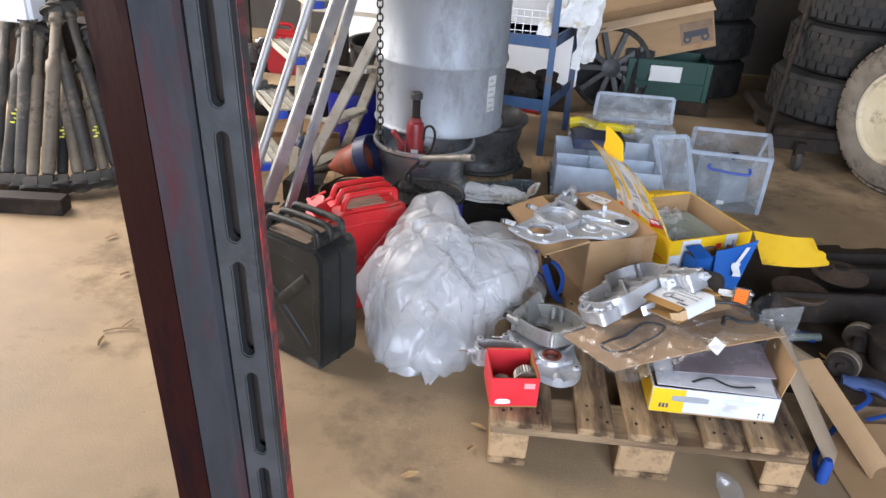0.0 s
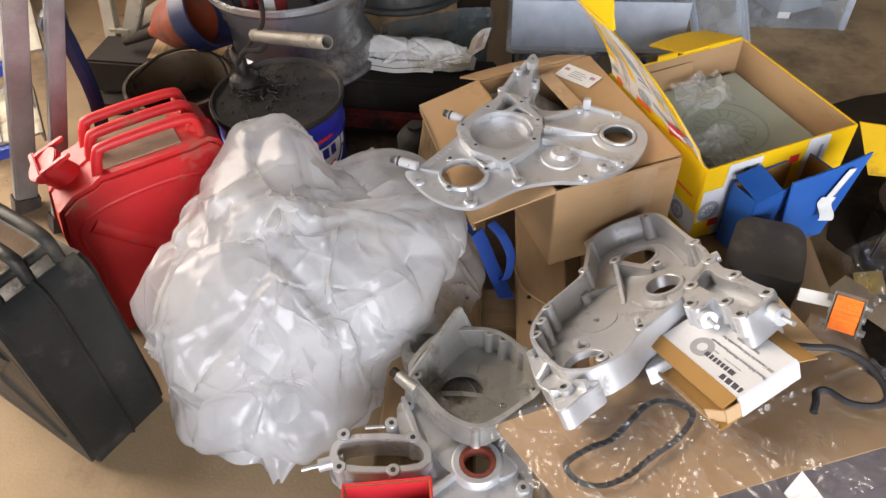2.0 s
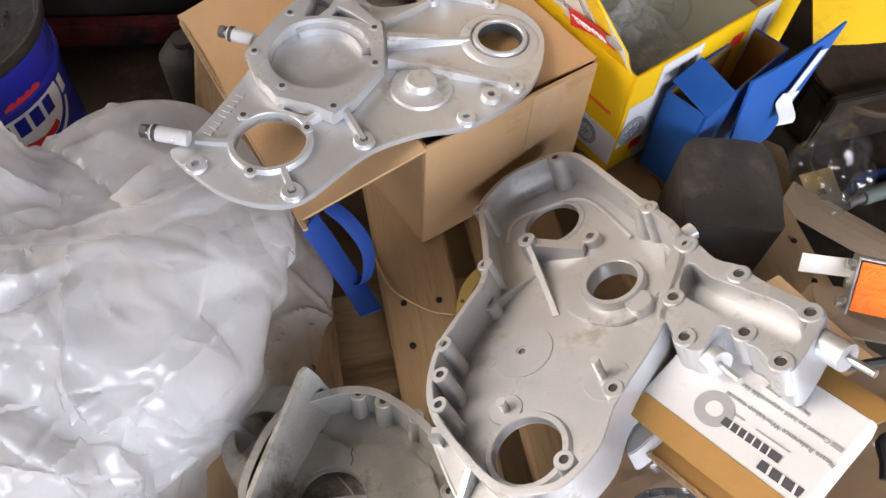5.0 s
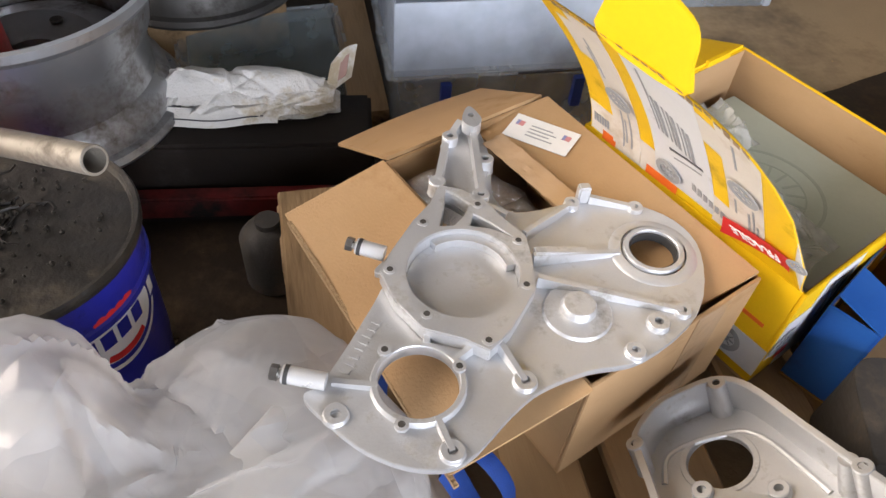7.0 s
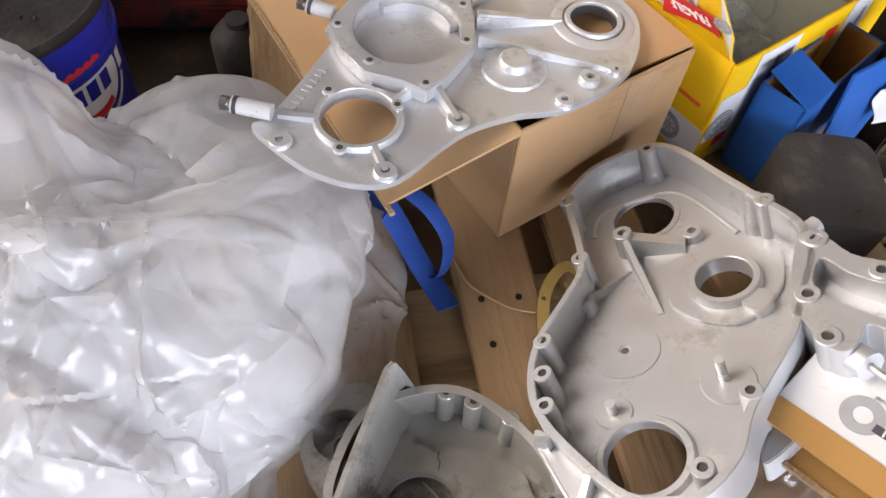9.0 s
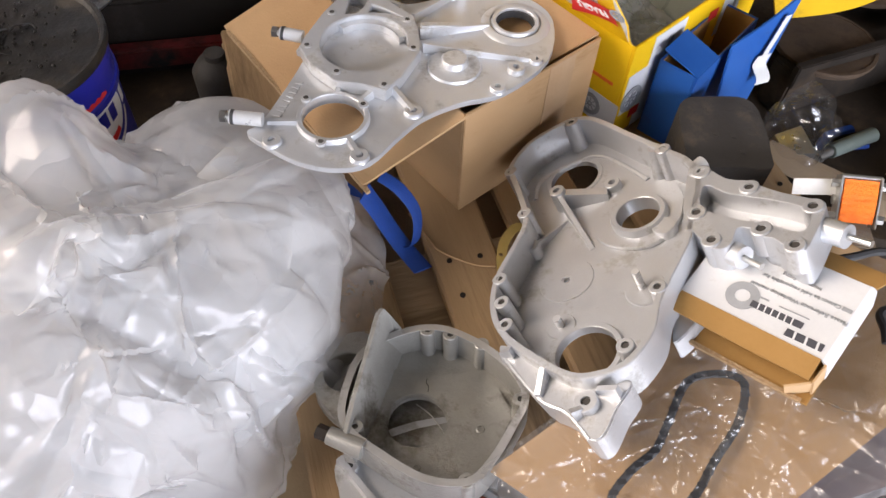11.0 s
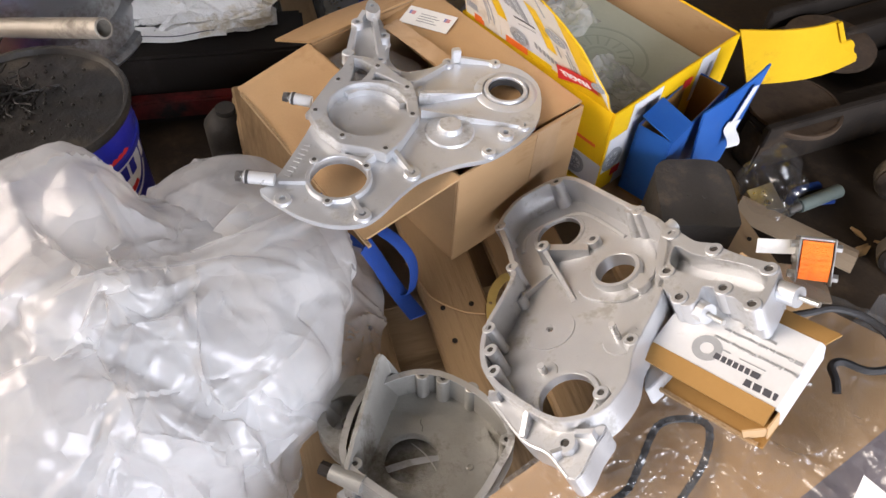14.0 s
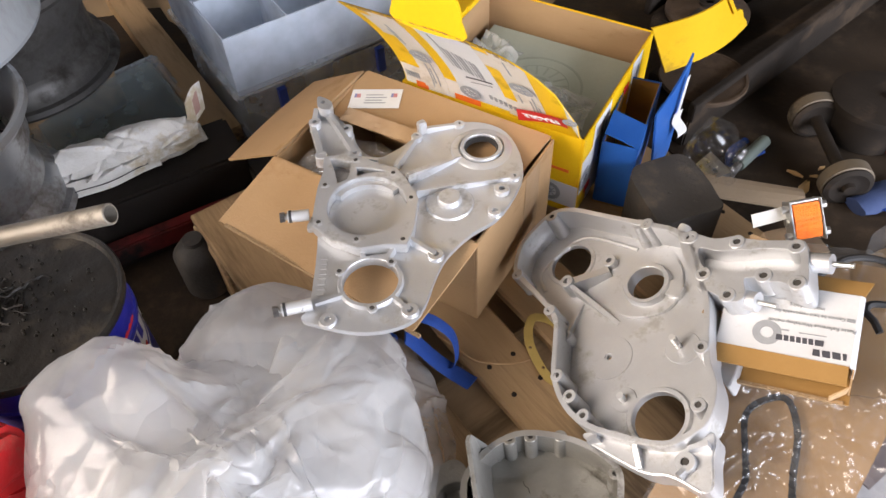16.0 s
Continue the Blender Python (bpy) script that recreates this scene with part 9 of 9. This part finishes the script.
def back_corner():
    w = thing("alloy_wheel", 0.70, 4.82, 0.262, 12, "grey spoked alloy wheel leaning upright", "wheel", rx=82)
    part("rim_barrel", lathe([(0.22, -0.08), (0.25, -0.07), (0.255, 0.0), (0.25, 0.08), (0.262, 0.09), (0.255, 0.1), (0.235, 0.09), (0.225, -0.06)], 56, closed=True), "rim_dark", w, smooth=True)
    for i in range(10):
        part("spoke", bar((0.05, 0, 0.07), (0.235, 0, 0.085), 0.034, 0.02), "rim_dark", w, m=pose(0, 0, 0, 0, 0, 36 * i), bevel=0.003)
    part("hub", lathe([(0.065, 0.05), (0.062, 0.08), (0.03, 0.09), (0, 0.09)], 28), "rim_dark", w, smooth=True)
    part("shadow_disc", lathe([(0.22, -0.05), (0.22, -0.045), (0, -0.045)], 32), "tyre", w)
    s = thing("crate_stand", 1.08, 4.95, 0, 0, "low dark timber stand under the crate", "stand")
    part("stand_top", box(0.6, 0.34, 0.10), "dark_steel", s, bevel=0.004)
    c = thing("plastic_crate", 1.08, 4.92, 0.101, 2, "dark green plastic crate with white label", "crate")
    L, W, H = 0.5, 0.3, 0.25
    for sx, sy, x, y in ((L, 0.008, 0, -W / 2), (L, 0.008, 0, W / 2), (0.008, W, -L / 2, 0), (0.008, W, L / 2, 0)):
        part("side", box(sx, sy, H, (x, y, 0)), "green", c)
    part("base", box(L, W, 0.006), "green", c)
    for z in (0.1, 0.235):
        part("rim", bar((-L / 2, -W / 2 - 0.008, z), (L / 2, -W / 2 - 0.008, z), 0.016, 0.022), "green", c, bevel=0.003)
    for x in (-0.25, 0.25):
        part("corner_rib", box(0.03, 0.02, 0.25, (x, -0.158, 0)), "green", c)
    part("label", box(0.2, 0.002, 0.1, (-0.02, -0.1605, 0.115)), "paper", c, "torn white paper label")
    k = thing("cardboard_box", 0.98, 4.98, 0.352, 2, "open brown carton with vehicle picture resting in crate", "cardboard box", ry=-16)
    part("front", box(0.72, 0.006, 0.28, (0.02, -0.16, 0.0)), "card", k)
    part("back", box(0.72, 0.006, 0.28, (0.02, 0.16, 0.0)), "card", k)
    part("end", box(0.006, 0.31, 0.28, (-0.34, 0, 0.0)), "card", k)
    part("end", box(0.006, 0.31, 0.28, (0.38, 0, 0.0)), "card", k)
    part("base", box(0.71, 0.31, 0.006), "card", k)
    part("front_flap", sheet((-0.34, -0.163, 0.28), (0.72, 0, 0), (0.0, -0.09, -0.035), 6, 3, 0.005), "card_pale", k)
    part("back_flap", sheet((-0.34, 0.16, 0.28), (0.72, 0, 0), (0.0, 0.08, 0.12), 6, 3, 0.005), "card", k)
    part("picture", box(0.2, 0.001, 0.14, (0.27, -0.1642, 0.04)), "card_print", k, "faded brown print")
    for x in (0.21, 0.32):
        part("picture_wheel", plate(circle(0, 0, 0.026, 20), 0, 0.001, [circle(0, 0, 0.012, 16)]), "ink", k, m=pose(x, -0.1648, 0.075, 90))
    part("picture_body", box(0.15, 0.001, 0.04, (0.265, -0.1652, 0.085)), "ink", k)
    r = thing("dark_sack", 0.86, 4.76, 0, 0, "dark draped coat hanging over the crate edge", "coat")
    part("coat_fold", rough_up(sheet((-0.08, -0.02, 0.1), (0.16, 0.02, 0.0), (0.02, 0.05, 0.3), 12, 12, 0.03, lambda s, u: (0.02 * math.sin(7 * s), 0.03 * math.sin(9 * s + u), 0)), 0.012, 14), "cloth_dark", r, smooth=True)


M["card_pale"] = surf("pale_card", (0.50, 0.36, 0.22), (0.56, 0.41, 0.26), 6, (0.75, 0.9), 0, 0.1, 200)
M["card_print"] = surf("brown_print", (0.22, 0.14, 0.08), (0.3, 0.2, 0.12), 18, (0.7, 0.8), 0, 0.05)
M["cloth_dark"] = surf("dark_coat", (0.02, 0.02, 0.022), (0.04, 0.036, 0.034), 12, (0.8, 0.95), 0, 0.3)
back_corner()


# ---- right side: forks, discs, dolly, tools ----
def right_side():
    t = thing("steel_forks", 0, 0, 0, 0, "pair of dark dirty steel channel rails on floor", "steel rails")
    for a, b, w, h in (((1.20, 2.245, 0.055), (2.3, 2.42, 0.055), 0.06, 0.10), ((1.40, 2.50, 0.05), (2.4, 2.72, 0.05), 0.09, 0.09)):
        part("web", bar(a, b, w, h), "dark_steel", t, bevel=0.004)
    for a, b in (((1.20, 2.215, 0.105), (2.3, 2.39, 0.105)), ((1.42, 2.455, 0.1), (2.4, 2.675, 0.1)), ((1.40, 2.57, 0.105), (2.4, 2.79, 0.105))):
        part("flange", bar(a, b, 0.016, 0.05), "dark_steel", t, bevel=0.002)
    part("plate_between", bar((1.3, 2.36, 0.03), (2.4, 2.57, 0.03), 0.13, 0.03), "dark_steel", t, bevel=0.003)
    d = thing("clutch_disc", 1.305, 2.285, 0.0, 0, "rusty brown round steel plate", "steel disc")
    part("disc", lathe([(0.05, 0.0), (0.05, 0.092), (0.088, 0.096), (0.0925, 0.1), (0.0925, 0.11), (0.09, 0.113), (0.05, 0.1125), (0.0, 0.1135)], 48), "rust", d, smooth=True)
    part("rolled_edge", lathe([(0.093, 0.104), (0.0965, 0.108), (0.0955, 0.114), (0.089, 0.1145)], 48, closed=True), "rust", d, smooth=True)
    q = thing("clutch_disc", 1.50, 2.47, 0.096, 0, "rusty dark round casting on the rails", "steel disc")
    part("disc", lathe([(0.07, 0.0), (0.1, 0.004), (0.1, 0.014), (0.05, 0.02), (0.03, 0.03), (0, 0.03)], 40), "rust", q, smooth=True)
    part("hub", lathe([(0.024, 0.028), (0.024, 0.036), (0.012, 0.038), (0.012, 0.03)], 28), "dark_steel", q, smooth=True)
    y = thing("wheeled_dolly", 1.40, 2.02, 0, 0, "dirty dolly axle with two small steel wheels", "dolly")
    a, b = Vector((1.47, 2.10, 0.055)) - Vector((1.40, 2.02, 0)), Vector((1.365, 1.93, 0.05)) - Vector((1.40, 2.02, 0))
    part("axle", rod(a, b, 0.013), "dark_steel", y, smooth=True)
    k = (b - a).normalized()
    for p, r in ((a, 0.05), (b, 0.048)):
        m = Matrix.Translation(p) @ k.to_track_quat("Z", "Y").to_matrix().to_4x4()
        part("wheel", lathe([(0.012, -0.02), (r * 0.7, -0.022), (r, -0.018), (r, 0.018), (r * 0.8, 0.022), (r * 0.5, 0.016), (0.014, 0.018), (0.012, 0.028), (0, 0.028)], 36, m=m), "dark_steel", y, smooth=True)
        part("tread_band", lathe([(r + 0.0005, -0.014), (r + 0.003, -0.012), (r + 0.003, 0.012), (r + 0.0005, 0.014)], 36, m=m), "shaft_pale", y, "worn pale wheel tread", smooth=True)
    o = thing("steel_pot", 1.56, 2.03, 0, 0, "dirty round steel pot with bolted lid", "pot")
    part("pot", lathe([(0.06, 0.0), (0.075, 0.01), (0.088, 0.09), (0.094, 0.095), (0.094, 0.108), (0.088, 0.11), (0.04, 0.112), (0, 0.113)], 44), "dark_steel", o, smooth=True)
    part("lid_bolt", rod((0.01, -0.02, 0.112), (0.01, -0.02, 0.122), 0.01, seg=6), "steel", o)
    part("red_bar", bar((-0.02, -0.09, 0.03), (0.3, -0.1, 0.03), 0.03, 0.03), "beam_red", o)
    g = thing("cutting_pliers", 1.23, 2.10, 0.004, 20, "blue-handled pliers lying on dirty floor", "pliers")
    part("handle", hose([(0.0, 0.0, 0.01), (0.05, 0.022, 0.012), (0.11, 0.012, 0.01)], 0.009, 8, flat=0.7), "strap", g, "blue plastic grip", smooth=True)
    part("handle", hose([(0.0, 0.0, 0.01), (0.05, -0.012, 0.012), (0.1, -0.03, 0.01)], 0.009, 8, flat=0.7), "strap", g, smooth=True)
    part("jaw", box(0.07, 0.03, 0.014, (-0.03, 0, 0.004)), "steel", g, bevel=0.003)
    u = thing("torch_tool", 1.30, 2.105, 0.004, 8, "grey-green metal hand tool on the floor", "hand tool")
    part("tool_body", rod((-0.05, 0, 0.018), (0.055, 0.008, 0.018), 0.014), "sage_metal", u, smooth=True)
    part("tool_tip", rod((-0.05, 0, 0.018), (-0.08, -0.004, 0.016), 0.009), "steel", u, smooth=True)
    v = thing("work_glove", 1.42, 1.86, 0.004, -20, "dirty blue work glove on the floor", "glove")
    part("glove_palm", rough_up(hose([(-0.07, 0, 0.015), (0, 0.012, 0.02), (0.08, 0.0, 0.014)], 0.032, 12, flat=0.5), 0.012, 22), "blue_glove", v, smooth=True)
    for k in range(3):
        part("glove_finger", hose([(0.06, 0.02 - 0.018 * k, 0.012), (0.1, 0.024 - 0.022 * k, 0.012), (0.125, 0.015 - 0.022 * k, 0.01)], 0.009, 8), "blue_glove", v, smooth=True)
    w = thing("webbing_strap", 1.35, 1.70, 0.004, 0, "tangled blue webbing strap on the floor", "strap")
    part("strap_run", hose([(-0.19, -0.28, 0.006), (-0.18, -0.2, 0.02), (-0.04, 0.0, 0.008), (0.06, 0.1, 0.02), (0.02, 0.2, 0.008)], 0.008, 8, flat=0.15), "strap", w, smooth=True)
    part("strap_run", hose([(0.02, 0.0, 0.008), (0.12, 0.03, 0.02), (0.2, -0.02, 0.008)], 0.008, 8, flat=0.15), "strap", w, smooth=True)
    n = thing("loose_card", 1.30, 1.62, 0.003, 14, "flat brown card sheet lying on the floor", "cardboard")
    part("sheet", sheet((-0.14, -0.3, 0), (0.3, 0.0, 0.0), (0.03, 0.34, 0.0), 6, 6, 0.003, bend(0.012)), "card", n)
    p = thing("blue_bottle", 1.165, 1.42, 0.0, 0, "blue plastic bottle beside pallet corner", "bottle")
    part("bottle_body", lathe([(0.014, 0), (0.016, 0.01), (0.016, 0.06), (0.01, 0.075), (0, 0.076)], 24), "strap", p, smooth=True)
    z = thing("plastic_wrap", 0.90, 1.30, 0.0, 0, "crumpled clear plastic strip hanging under the pallet", "plastic wrap")
    part("wrap_tail", rough_up(sheet((0.0, -0.07, 0.004), (0.05, 0.0, 0.0), (-0.04, 0.09, 0.06), 10, 16, 0.0008), 0.012, 30), "wrap", z, smooth=True)


M["sage_metal"] = surf("sage_painted_metal", (0.2, 0.24, 0.22), (0.26, 0.31, 0.28), 12, (0.35, 0.5), 0.3, 0.1)
M["blue_glove"] = surf("dirty_blue_glove", (0.035, 0.06, 0.16), (0.06, 0.09, 0.2), 18, (0.75, 0.9), 0, 0.3)
right_side()


def litter():
    rnd = random.Random(12)
    spots = [(0.25, 1.42), (0.24, 1.33), (-0.75, 1.9), (-0.95, 1.55), (-1.1, 1.95), (-0.68, 1.45), (-0.6, 2.05), (-1.3, 2.2), (0.1, 1.2), (-0.4, 1.2), (1.34, 2.02), (1.37, 1.99), (1.32, 1.98), (1.40, 2.0), (1.25, 1.75)]
    for x, y in spots:
        t = thing("dry_leaf", x, y, 0.002, rnd.uniform(0, 360), "curled dry brown leaf on the floor", "leaf", "leaves on the floor")
        s = rnd.uniform(0.012, 0.026)
        part("blade", sheet((-s, -s * 0.45, 0.002), (2 * s, 0, 0), (0, s * 0.9, 0), 6, 4, 0.0006, lambda a, b: (0, (b - 0.5) * -s * 1.2 * abs(a - 0.5), 0.008 * abs(b - 0.5) + 0.006 * a)), "leaf", t, smooth=True)
    t = thing("dry_twig", -0.93, 1.62, 0.003, 20, "small dry forked twig on the floor", "twig")
    part("stem", hose([(-0.05, 0.0, 0.003), (0.0, 0.008, 0.006), (0.06, 0.0, 0.003)], 0.003, 6), "leaf", t)
    part("branch", hose([(0.0, 0.008, 0.005), (0.02, 0.04, 0.006), (0.03, 0.06, 0.003)], 0.0022, 6), "leaf", t)
    grit = bmesh.new()
    for _ in range(600):
        x, y = rnd.uniform(-1.9, 1.6), rnd.uniform(0.5, 3.0)
        r = rnd.uniform(0.0008, 0.0022)
        bmesh.ops.create_icosphere(grit, subdivisions=1, radius=r, matrix=Matrix.Translation((x, y, r * 0.5)))
    tagged(part("floor_grit", grit, "leaf", None), "scattered grit and crumbs on the concrete", "grit", kind="stuff")


# Thin dark floor sheets: brown dirt plus shade at right, shade under the beam.
def dirt_shade_patch(pts, label):
    t = thing("floor_dirt_shade", 0, 0, 0.0, 0, label, "oil stain", kind="structure")
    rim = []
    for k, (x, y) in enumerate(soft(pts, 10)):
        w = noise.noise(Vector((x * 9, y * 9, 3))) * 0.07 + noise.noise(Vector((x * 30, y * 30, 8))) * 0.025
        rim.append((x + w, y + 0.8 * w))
    part("stain", plate(rim, 0.0005, 0.003), "dirt_shade_tone", t)


# Dirt brown taken darker so that it also holds the floor's shade.
M["dirt_shade_tone"] = surf("dark_dirt_and_shade", (0.02, 0.0135, 0.0085), (0.043, 0.03, 0.019), 5, (0.65, 0.9), 0, 0.4, 90, (0.082, 0.056, 0.035), 0.35, 4, spec=0.25)
dirt_shade_patch([(1.13, 1.86), (1.5, 1.8), (2.1, 2.0), (2.5, 2.5), (2.4, 3.0), (1.7, 2.95), (1.2, 2.75), (1.16, 2.3)], "brown dirt on the concrete, coloured darker for its shade")
# This one only paints the shade on the floor below the beam.
dirt_shade_patch([(-0.55, 2.42), (-0.2, 2.28), (0.2, 2.36), (0.42, 2.54), (0.5, 2.95), (0.3, 3.5), (-0.4, 3.6), (-0.75, 3.1), (-0.7, 2.7)], "dark sheet for the shade under the beam")


litter()
